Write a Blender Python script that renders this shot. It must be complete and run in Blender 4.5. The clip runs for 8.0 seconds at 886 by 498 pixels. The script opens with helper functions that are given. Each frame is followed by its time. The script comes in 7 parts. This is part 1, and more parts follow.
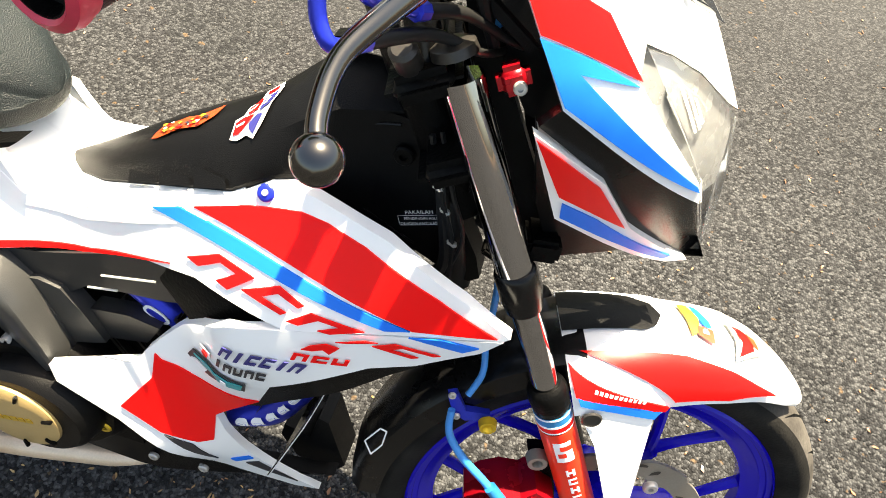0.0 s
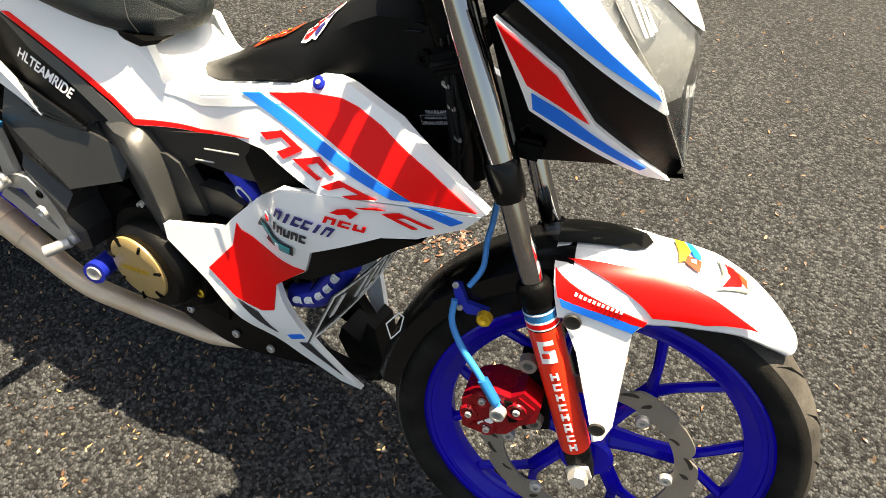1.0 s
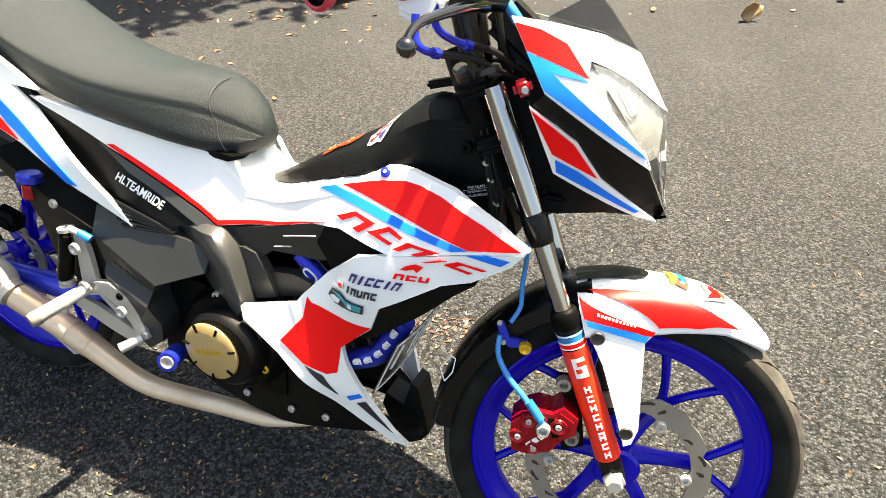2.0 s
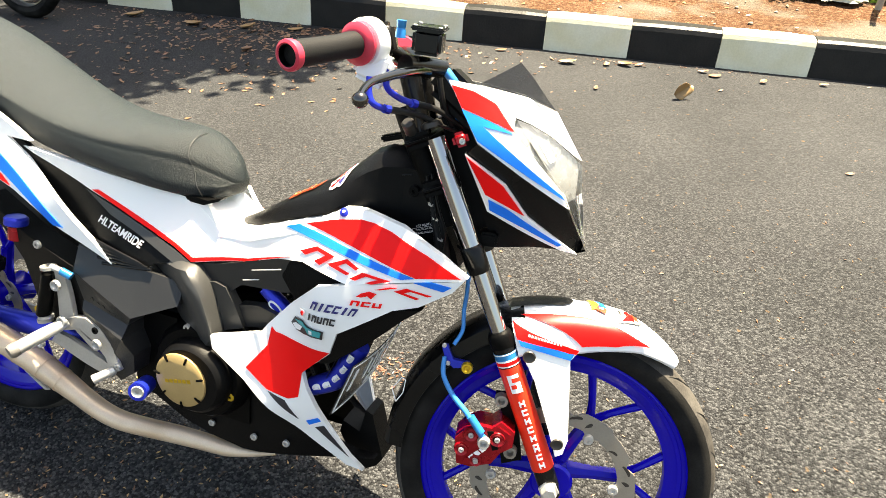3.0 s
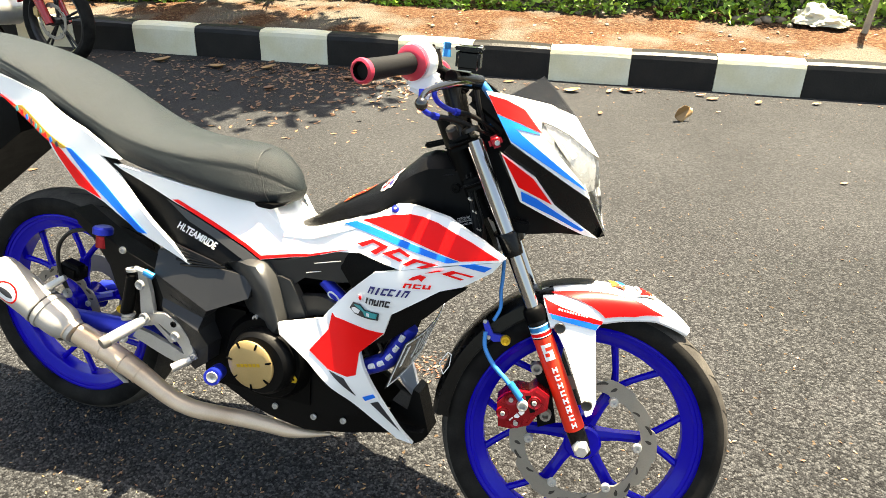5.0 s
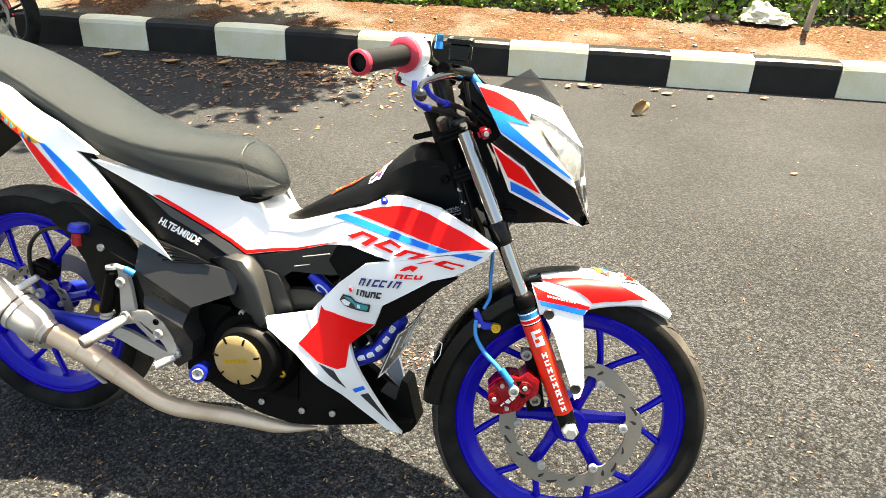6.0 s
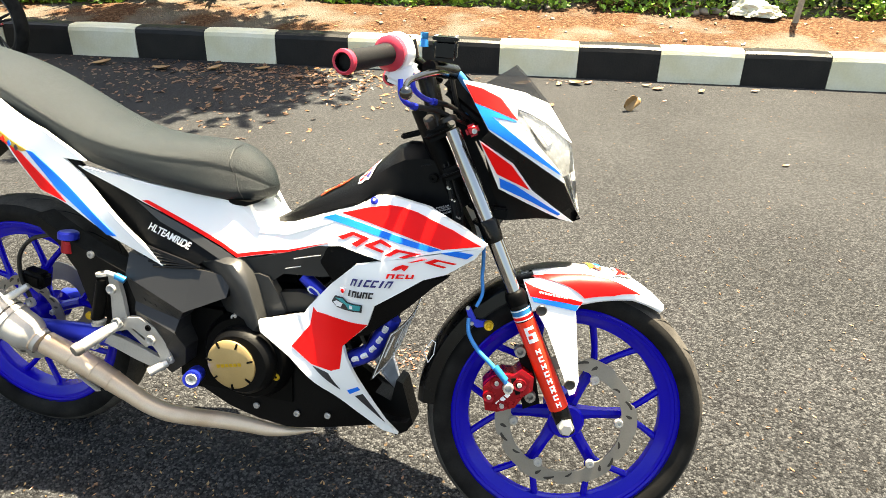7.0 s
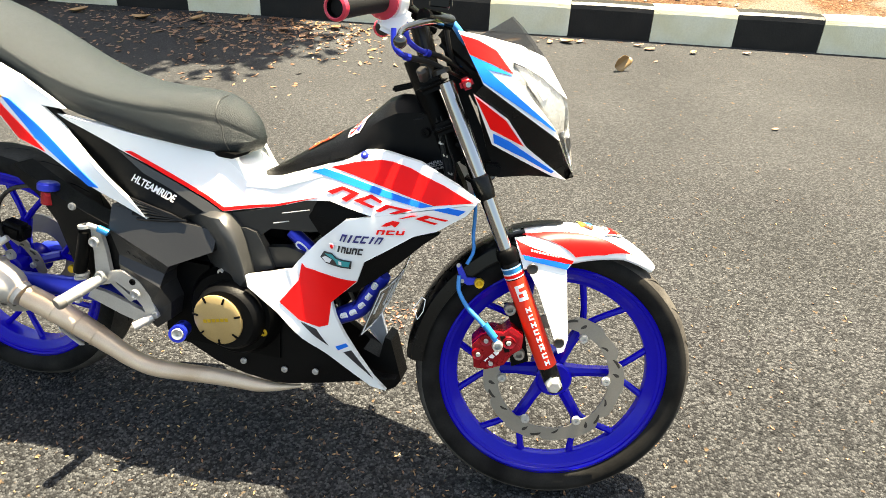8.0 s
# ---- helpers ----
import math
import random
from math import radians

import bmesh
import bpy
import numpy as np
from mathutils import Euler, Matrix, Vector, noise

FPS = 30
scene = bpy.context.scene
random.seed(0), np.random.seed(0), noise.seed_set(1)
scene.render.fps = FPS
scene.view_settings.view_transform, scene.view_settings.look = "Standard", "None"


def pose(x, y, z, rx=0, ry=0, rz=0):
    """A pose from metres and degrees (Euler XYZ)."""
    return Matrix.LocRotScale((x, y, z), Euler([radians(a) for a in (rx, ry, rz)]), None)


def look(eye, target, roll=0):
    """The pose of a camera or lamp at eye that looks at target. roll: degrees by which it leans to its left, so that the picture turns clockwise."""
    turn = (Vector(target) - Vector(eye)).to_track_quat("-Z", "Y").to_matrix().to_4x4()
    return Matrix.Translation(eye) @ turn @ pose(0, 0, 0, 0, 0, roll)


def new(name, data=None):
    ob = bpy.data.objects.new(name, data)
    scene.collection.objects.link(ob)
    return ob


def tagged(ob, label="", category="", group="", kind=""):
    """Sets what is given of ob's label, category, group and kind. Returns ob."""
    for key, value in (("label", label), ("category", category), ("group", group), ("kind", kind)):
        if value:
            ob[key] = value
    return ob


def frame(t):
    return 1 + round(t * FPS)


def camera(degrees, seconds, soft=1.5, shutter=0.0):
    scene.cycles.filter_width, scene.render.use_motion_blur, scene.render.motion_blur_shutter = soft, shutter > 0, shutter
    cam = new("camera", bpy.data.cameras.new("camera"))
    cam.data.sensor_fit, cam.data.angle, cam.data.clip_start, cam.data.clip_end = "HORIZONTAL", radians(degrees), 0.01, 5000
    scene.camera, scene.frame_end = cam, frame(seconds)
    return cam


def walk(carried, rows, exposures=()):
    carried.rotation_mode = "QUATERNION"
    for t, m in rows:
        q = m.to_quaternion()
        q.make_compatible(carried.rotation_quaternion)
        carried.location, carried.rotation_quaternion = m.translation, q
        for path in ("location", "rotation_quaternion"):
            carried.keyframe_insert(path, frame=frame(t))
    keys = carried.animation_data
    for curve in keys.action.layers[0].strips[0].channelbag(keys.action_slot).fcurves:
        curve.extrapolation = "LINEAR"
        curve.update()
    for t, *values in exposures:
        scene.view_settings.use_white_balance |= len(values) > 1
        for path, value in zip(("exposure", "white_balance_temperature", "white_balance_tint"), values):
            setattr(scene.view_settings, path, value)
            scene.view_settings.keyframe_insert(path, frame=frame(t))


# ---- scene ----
cam = camera(67.8, 8.0, soft=0.5)
PATH = [
    (0, (-0.247, -0.17, 1.128), (-0.229, 0.944, -0.533), 11.5),
    (0.5, (-0.172, -0.237, 1.133), (-0.294, 0.884, -0.519), 8.8),
    (1, (-0.052, -0.316, 1.14), (-0.525, 0.785, -0.462), -0.3),
    (1.5, (-0.042, -0.402, 1.186), (-0.481, 0.939, -0.232), 0.8),
    (1.8, (-0.079, -0.504, 1.195), (-0.554, 0.912, -0.135), -0.6),
    (2, (-0.099, -0.566, 1.207), (-0.529, 0.884, -0.101), -0.3),
    (2.2, (-0.106, -0.606, 1.224), (-0.439, 0.917, -0.029), 2.1),
    (3.3, (0.007, -0.747, 1.246), (-0.385, 0.885, 0.157), 1.4),
    (3.5, (0.037, -0.79, 1.25), (-0.391, 0.854, 0.195), 0.7),
    (4, (0.065, -0.861, 1.248), (-0.441, 0.748, 0.172), -0.6),
    (4.5, (0.031, -0.884, 1.259), (-0.388, 0.794, 0.254), 0.5),
    (4.7, (-0.006, -0.888, 1.263), (-0.429, 0.777, 0.24), 0.0),
    (5.8, (-0.116, -0.923, 1.259), (-0.384, 0.756, 0.207), 1.1),
    (6, (-0.118, -0.929, 1.26), (-0.373, 0.756, 0.214), 1.4),
    (6.5, (-0.113, -0.921, 1.256), (-0.285, 0.765, 0.193), 2.2),
    (7, (-0.107, -0.927, 1.255), (-0.353, 0.761, 0.211), 0.2),
    (7.5, (-0.102, -0.927, 1.25), (-0.3, 0.744, 0.169), 0.4),
    (8, (-0.12, -0.92, 1.24), (-0.309, 0.711, 0.097), 1.9),
]
walk(cam, [(t, look(eye, target, roll)) for t, eye, target, roll in PATH], exposures=[(0, 2.75, 8000, 6), (0.5, 2.65, 8000, 6), (1.0, 2.15, 8200, 6), (1.5, 2.3, 8200, 6), (2.0, 2.8, 8000, 5), (3.5, 2.78, 8000, 5), (8, 2.85, 8000, 4)])

# ---- world and sun ----
SUN = Vector((0.17, 0.33, 1.0)).normalized()
world = bpy.data.worlds.new("sky")
scene.world = world
world.use_nodes = True
sky = world.node_tree.nodes.new("ShaderNodeTexSky")
sky.sky_type, sky.sun_disc = "NISHITA", False
sky.dust_density, sky.ozone_density = 3.0, 0.6
sky.sun_elevation, sky.sun_rotation = math.asin(SUN.z), math.atan2(SUN.x, SUN.y)
world.node_tree.links.new(sky.outputs[0], world.node_tree.nodes["Background"].inputs[0])
world.node_tree.nodes["Background"].inputs[1].default_value = 0.066
sun = new("sun", bpy.data.lights.new("sun", "SUN"))
sun.data.energy, sun.data.angle, sun.data.color = 5.0, radians(0.55), (1.0, 0.93, 0.82)
sun.matrix_world = look(SUN * 20, (0, 0, 0))


# ---- materials ----
def material(name, colour, rough=0.5, metal=0.0, coat=0.0, spread=0.12, scale=8.0, grain=0.0, grain_scale=400.0, second=None, amount=0.5, seed=0.0, spec=0.5):
    """A surface with colour that drifts at a large scale, speckles at a small one, and a fine relief."""
    m = bpy.data.materials.new(name)
    m.use_nodes = True
    nt = m.node_tree
    n, link = nt.nodes, nt.links.new
    b = n["Principled BSDF"]
    co = n.new("ShaderNodeTexCoord")
    big, fine = n.new("ShaderNodeTexNoise"), n.new("ShaderNodeTexNoise")
    big.inputs["Scale"].default_value, big.inputs["Detail"].default_value = scale, 6
    fine.inputs["Scale"].default_value, fine.inputs["Detail"].default_value = grain_scale, 3
    for t in (big, fine):
        link(co.outputs["Object"], t.inputs["Vector"])
    c = Vector(colour)
    other = Vector(second) if second else c * (1 - spread)
    ramp = n.new("ShaderNodeValToRGB")
    ramp.color_ramp.elements[0].position, ramp.color_ramp.elements[1].position = 0.5 - 0.3 * (1 - amount) - 0.05, 0.5 + 0.3 * (1 - amount) + 0.05
    ramp.color_ramp.elements[0].color, ramp.color_ramp.elements[1].color = (*other, 1), (*c, 1)
    link(big.outputs["Fac"], ramp.inputs["Fac"])
    mix = n.new("ShaderNodeMix")
    mix.data_type, mix.blend_type = "RGBA", "MULTIPLY"
    mix.inputs["Factor"].default_value = min(1.0, spread * 2)
    link(ramp.outputs["Color"], mix.inputs["A"])
    link(fine.outputs["Fac"], mix.inputs["B"])
    bright = n.new("ShaderNodeBrightContrast")
    link(ramp.outputs["Color"] if spread < 0.06 else mix.outputs["Result"], bright.inputs["Color"])
    link(bright.outputs["Color"], b.inputs["Base Color"])
    b.inputs["Metallic"].default_value, b.inputs["Coat Weight"].default_value = metal, coat
    b.inputs["Specular IOR Level"].default_value = spec
    b.inputs["Coat Roughness"].default_value = 0.06
    rr = n.new("ShaderNodeMapRange")
    rr.inputs["To Min"].default_value, rr.inputs["To Max"].default_value = rough * 0.8, min(1.0, rough * 1.25)
    link(big.outputs["Fac"], rr.inputs["Value"])
    link(rr.outputs["Result"], b.inputs["Roughness"])
    if grain:
        bump = n.new("ShaderNodeBump")
        bump.inputs["Strength"].default_value, bump.inputs["Distance"].default_value = 0.6, grain
        link(fine.outputs["Fac"], bump.inputs["Height"])
        link(bump.outputs["Normal"], b.inputs["Normal"])
    return m


WHITE = material("white_paint", (0.82, 0.83, 0.83), 0.3, coat=0.6, spread=0.03, scale=5)
RED = material("red_film", (0.84, 0.006, 0.008), 0.32, spec=0.14, coat=0.03, spread=0.05, scale=6)
BLUE = material("blue_film", (0.0005, 0.155, 0.72), 0.3, spec=0.12, coat=0.03, spread=0.05, scale=6)
NAVY = material("navy_print", (0.02, 0.02, 0.14), 0.4, spread=0.05)
TEAL = material("teal_print", (0.02, 0.3, 0.32), 0.4, spread=0.05)
INK = material("dark_print", (0.02, 0.02, 0.025), 0.4, spread=0.05)
YELLOW = material("yellow_print", (0.62, 0.36, 0.025), 0.4, spread=0.2, scale=120)
ORANGE = material("orange_print", (0.50, 0.06, 0.012), 0.4, spread=0.3, scale=150)
SLEEVE = material("orange_red_film", (0.80, 0.03, 0.012), 0.35, spec=0.2, coat=0.3, spread=0.05, scale=9)
PRINT = material("white_print", (0.8, 0.8, 0.8), 0.45, spread=0.04)
GLOSSBLACK = material("black_gloss", (0.004, 0.004, 0.0042), 0.26, spec=0.22, coat=0.0, spread=0.1, scale=14)
PLASTIC = material("black_plastic", (0.004, 0.004, 0.0042), 0.40, spec=0.10, spread=0.2, scale=10, grain=0.0006, grain_scale=900)
GREY = material("grey_plastic", (0.0185, 0.0185, 0.019), 0.36, spec=0.40, spread=0.15, scale=9, grain=0.0005, grain_scale=900)
SATIN = material("satin_grey_cover", (0.034, 0.0342, 0.0335), 0.33, spec=0.5, spread=0.1, scale=9, grain=0.0004, grain_scale=900)
VINYL = material("seat_vinyl", (0.0090, 0.0148, 0.0172), 0.46, spec=0.29, spread=0.2, scale=7, grain=0.0032, grain_scale=820)
RUBBER = material("tyre_rubber", (0.0048, 0.0047, 0.0045), 0.75, spec=0.1, spread=0.25, scale=16, second=(0.022, 0.021, 0.019), grain=0.0008, grain_scale=300)
TREAD = material("dusty_tread", (0.115, 0.106, 0.094), 0.85, spec=0.1, spread=0.3, scale=22, second=(0.045, 0.041, 0.037), grain=0.0008, grain_scale=300)
GRIP = material("grip_rubber", (0.010, 0.010, 0.010), 0.6, spec=0.15, spread=0.2, grain=0.0008, grain_scale=500)
RIM = material("blue_wheel_paint", (0.001, 0.0005, 0.42), 0.18, spec=0.16, coat=0.12, spread=0.1, scale=10)
ANOBLUE = material("blue_anodised", (0.015, 0.035, 0.55), 0.3, metal=0.5, spread=0.1)
ANOCYAN = material("cyan_anodised", (0.02, 0.25, 0.6), 0.3, metal=0.5, spread=0.1)
ANORED = material("red_anodised", (0.34, 0.004, 0.012), 0.26, metal=0.5, spread=0.1, scale=40)
PINK = material("crimson_rubber", (0.56, 0.028, 0.062), 0.4, spread=0.12, scale=40)
GOLD = material("gold_anodised", (0.52, 0.36, 0.15), 0.42, metal=0.35, spread=0.1, scale=30)
BRASS = material("yellow_bolt", (0.7, 0.45, 0.03), 0.35, metal=0.6, spread=0.1)
CHROME = material("chrome", (0.36, 0.36, 0.37), 0.06, metal=1.0, spread=0.05)
DARKCHROME = material("dark_chrome", (0.095, 0.093, 0.09), 0.15, metal=1.0, spread=0.05)
PLATE = material("plate_metal", (0.035, 0.035, 0.035), 0.22, metal=0.3, spread=0.3, scale=25)
ALLOY = material("bare_alloy", (0.60, 0.59, 0.565), 0.32, metal=0.55, spread=0.12, scale=25)
STEEL = material("brake_steel", (0.31, 0.285, 0.25), 0.42, metal=0.6, spread=0.1, scale=30)
PIPE = material("heat_tinted_steel", (0.82, 0.67, 0.51), 0.36, metal=0.4, spread=0.12, scale=12, second=(0.64, 0.47, 0.32), amount=0.4)
CANISTER = material("brushed_canister", (0.56, 0.53, 0.485), 0.55, metal=0.5, spread=0.1, scale=20)
DARKSTEEL = material("dark_steel", (0.06, 0.055, 0.05), 0.4, metal=0.6, spread=0.2, scale=30)
CAST = material("black_casting", (0.0025, 0.0025, 0.0025), 0.45, spec=0.07, spread=0.2, scale=30, grain=0.001, grain_scale=300)
HOSE = material("blue_hose", (0.02, 0.22, 0.6), 0.35, spread=0.08)
CABLE = material("black_cable", (0.012, 0.012, 0.012), 0.45, spec=0.2, spread=0.1)
SACK = material("pale_sack", (0.66, 0.66, 0.52), 0.45, spread=0.2, scale=9)
STONE = material("pale_stone", (0.30, 0.25, 0.19), 0.85, spread=0.25, scale=20, grain=0.003, grain_scale=60)
KERBWHITE = material("white_kerb_paint", (0.76, 0.76, 0.66), 0.75, spread=0.10, scale=3.5, second=(0.62, 0.58, 0.38), grain=0.002, grain_scale=90)
KERBBLACK = material("black_kerb_paint", (0.008, 0.008, 0.0085), 0.45, spec=0.22, spread=0.25, scale=8, second=(0.016, 0.0155, 0.015), grain=0.002, grain_scale=90)
SMOKED = material("smoked_screen", (0.02, 0.021, 0.022), 0.2, spread=0.1)
SMOKED.node_tree.nodes["Principled BSDF"].inputs["Alpha"].default_value = 0.75
LENS = material("clear_lens", (0.9, 0.92, 0.92), 0.04, spread=0.02)
LENS.node_tree.nodes["Principled BSDF"].inputs["Transmission Weight"].default_value = 0.95
REFLECTOR = material("lamp_reflector", (0.25, 0.255, 0.26), 0.26, metal=0.55, spread=0.1, scale=60)


def leaf_material(name, a, b):
    m = material(name, a, 0.45, spread=0.2, scale=3, second=b, amount=0.3)
    n, link = m.node_tree.nodes, m.node_tree.links.new
    geo, hue = n.new("ShaderNodeNewGeometry"), n.new("ShaderNodeHueSaturation")
    span = n.new("ShaderNodeMapRange")
    span.inputs["To Min"].default_value, span.inputs["To Max"].default_value = 0.5, 1.5
    link(geo.outputs["Random Per Island"], span.inputs["Value"])
    link(span.outputs[0], hue.inputs["Value"])
    base = n["Principled BSDF"].inputs["Base Color"]
    link(base.links[0].from_socket, hue.inputs["Color"])
    link(hue.outputs["Color"], base)
    return m


def ground_material(name, base, dark, light, cell, relief, litter=None, patch=0.23, limits=(0.62, 0.70), gaps=0.62, smooth_from=None):
    """Packed grit: cells of stone in a binder, drifting tone, and specks of litter."""
    m = bpy.data.materials.new(name)
    m.use_nodes = True
    n, link = m.node_tree.nodes, m.node_tree.links.new
    b = n["Principled BSDF"]
    b.inputs["Roughness"].default_value = 0.9
    b.inputs["Specular IOR Level"].default_value = 0.12
    co = n.new("ShaderNodeTexCoord")
    v, big, fine = n.new("ShaderNodeTexVoronoi"), n.new("ShaderNodeTexNoise"), n.new("ShaderNodeTexNoise")
    v.inputs["Scale"].default_value = 1 / cell
    v.inputs["Randomness"].default_value = 1.0
    big.inputs["Scale"].default_value, big.inputs["Detail"].default_value = 1.3, 8
    fine.inputs["Scale"].default_value, fine.inputs["Detail"].default_value = 0.45 / cell, 6
    for t in (big, fine):
        link(co.outputs["Object"], t.inputs["Vector"])
    warp, push = n.new("ShaderNodeTexNoise"), n.new("ShaderNodeVectorMath")
    warp.inputs["Scale"].default_value, warp.inputs["Detail"].default_value = 0.9 / cell, 3
    link(co.outputs["Object"], warp.inputs["Vector"])
    push.operation = "MULTIPLY_ADD"
    push.inputs[1].default_value = (0.9 * cell, 0.9 * cell, 0.9 * cell)
    link(warp.outputs["Color"], push.inputs[0]), link(co.outputs["Object"], push.inputs[2])
    link(push.outputs[0], v.inputs["Vector"])
    sep = n.new("ShaderNodeSeparateColor")
    link(v.outputs["Color"], sep.inputs["Color"])
    ramp = n.new("ShaderNodeValToRGB")
    e = ramp.color_ramp.elements
    e[0].position, e[0].color, e[1].position, e[1].color = 0.0, (*dark, 1), 1.0, (*light, 1)
    mid = e.new(0.55)
    mid.color = (*base, 1)
    link(sep.outputs[0], ramp.inputs["Fac"])
    tone = n.new("ShaderNodeMapRange")
    tone.inputs["From Min"].default_value, tone.inputs["From Max"].default_value = 0.3, 0.7
    tone.inputs["To Min"].default_value, tone.inputs["To Max"].default_value = 0.78, 1.15
    link(big.outputs["Fac"], tone.inputs["Value"])
    gap = n.new("ShaderNodeMapRange")
    gap.inputs["From Min"].default_value, gap.inputs["From Max"].default_value = 0.25, 0.62
    gap.inputs["To Min"].default_value, gap.inputs["To Max"].default_value = 1.0, gaps
    link(v.outputs["Distance"], gap.inputs["Value"])
    prod = n.new("ShaderNodeMath")
    prod.operation = "MULTIPLY"
    link(tone.outputs[0], prod.inputs[0]), link(gap.outputs[0], prod.inputs[1])
    scale = n.new("ShaderNodeVectorMath")
    scale.operation = "SCALE"
    link(ramp.outputs["Color"], scale.inputs[0]), link(prod.outputs[0], scale.inputs["Scale"])
    out = scale.outputs[0]
    if smooth_from:
        axes, even = n.new("ShaderNodeSeparateXYZ"), n.new("ShaderNodeMapRange")
        link(co.outputs["Object"], axes.inputs[0])
        even.interpolation_type = "SMOOTHSTEP"
        even.inputs["From Min"].default_value, even.inputs["From Max"].default_value = smooth_from
        even.inputs["To Max"].default_value = 0.55
        link(axes.outputs["Y"], even.inputs["Value"])
        dust, blend = n.new("ShaderNodeVectorMath"), n.new("ShaderNodeMix")
        dust.operation = "SCALE"
        dust.inputs[0].default_value = [0.90 * c for c in base]
        link(tone.outputs[0], dust.inputs["Scale"])
        blend.data_type = "RGBA"
        link(even.outputs[0], blend.inputs["Factor"]), link(out, blend.inputs["A"]), link(dust.outputs[0], blend.inputs["B"])
        out = blend.outputs["Result"]
    if litter:
        spots = n.new("ShaderNodeTexNoise")
        spots.inputs["Scale"].default_value, spots.inputs["Detail"].default_value = patch / cell, 6
        link(co.outputs["Object"], spots.inputs["Vector"])
        mask = n.new("ShaderNodeMapRange")
        mask.inputs["From Min"].default_value, mask.inputs["From Max"].default_value = limits
        link(spots.outputs["Fac"], mask.inputs["Value"])
        mix = n.new("ShaderNodeMix")
        mix.data_type = "RGBA"
        link(mask.outputs[0], mix.inputs["Factor"]), link(out, mix.inputs["A"])
        mix.inputs["B"].default_value = (*litter, 1)
        out = mix.outputs["Result"]
    link(out, b.inputs["Base Color"])
    inv = n.new("ShaderNodeMath")
    inv.operation = "MULTIPLY_ADD"
    inv.inputs[1].default_value = -1.0
    link(v.outputs["Distance"], inv.inputs[0]), link(fine.outputs["Fac"], inv.inputs[2])
    bump = n.new("ShaderNodeBump")
    bump.inputs["Strength"].default_value, bump.inputs["Distance"].default_value = 0.9, relief
    link(inv.outputs[0], bump.inputs["Height"]), link(bump.outputs["Normal"], b.inputs["Normal"])
    if smooth_from:
        worn = n.new("ShaderNodeMapRange")
        worn.inputs["To Min"].default_value, worn.inputs["To Max"].default_value = 0.95, 0.55
        worn.inputs["From Max"].default_value = 0.55
        link(even.outputs[0], worn.inputs["Value"]), link(worn.outputs[0], bump.inputs["Strength"])
    return m


LEAF = leaf_material("dry_leaf", (0.34, 0.24, 0.10), (0.27, 0.13, 0.05))
RUSTLEAF = leaf_material("orange_leaf_crumbs", (0.085, 0.030, 0.013), (0.13, 0.052, 0.024))
BROWNLEAF = leaf_material("brown_leaf_litter", (0.13, 0.052, 0.023), (0.22, 0.11, 0.05))
ASPHALT = ground_material("asphalt", (0.0335, 0.0345, 0.0368), (0.0095, 0.0096, 0.0105), (0.086, 0.088, 0.0915), 0.0054, 0.0058, (0.085, 0.058, 0.036), limits=(0.66, 0.72), smooth_from=(0.3, 2.3))
SOIL = ground_material("red_soil_and_gravel", (0.090, 0.042, 0.021), (0.050, 0.022, 0.011), (0.150, 0.092, 0.055), 0.014, 0.014, (0.105, 0.092, 0.074), 0.030, (0.46, 0.60), gaps=0.85)


# ---- mesh helpers ----
# side surfaces of the machine: (x, z, y) of a few places on each, in its own upright frame
SURFS = {
    "body": [(-0.182, 0.636, -0.11), (-0.498, 0.646, -0.082), (-0.68, 0.542, -0.098), (-0.827, 0.51, -0.122), (-0.408, 0.696, -0.064), (-0.64, 0.590, -0.070),
             (-0.75, 0.64, -0.075), (-1.0, 0.67, -0.12), (-0.3, 0.665, -0.102), (-0.4, 0.6, -0.122), (-0.3, 0.61, -0.12), (-1.051, 0.71, -0.131)],
    "lower": [(-0.182, 0.636, -0.110), (-0.3, 0.61, -0.120), (-0.4, 0.6, -0.124), (-0.618, 0.3, -0.135), (-0.344, 0.175, -0.053), (-0.384, 0.551, -0.136), (-0.389, 0.477, -0.12), (-0.426, 0.297, -0.100), (-0.5, 0.42, -0.13)],
    "tail": [(-0.827, 0.51, -0.124), (-1.05, 0.70, -0.131), (-1.044, 0.625, -0.144), (-1.105, 0.719, -0.148), (-1.25, 0.82, -0.118), (-1.4, 0.85, -0.12), (-1.2, 0.74, -0.14)],
    "cowl": [(-0.189, 0.732, -0.064), (-0.233, 0.813, -0.102), (-0.035, 0.678, -0.003), (-0.063, 0.82, -0.008), (-0.111, 0.886, -0.012),
             (-0.159, 0.902, -0.03), (-0.226, 0.91, -0.07), (-0.266, 0.91, -0.118), (-0.168, 0.87, -0.085), (-0.072, 0.757, -0.047), (-0.1, 0.8, -0.062)],
}
FENDER = ((55, 0.296, 0.284, 0.022), (62, 0.302, 0.283, 0.04), (70, 0.307, 0.280, 0.052), (78, 0.311, 0.268, 0.06), (90, 0.308, 0.25, 0.064), (110, 0.310, 0.25, 0.075), (125, 0.310, 0.25, 0.078))


def fender_shape(a):
    """Crest radius, edge radius and half width of the front mudguard at an angle about the hub."""
    t = np.array(FENDER)
    return [float(np.interp(a, t[:, 0], t[:, k])) for k in (1, 2, 3)]


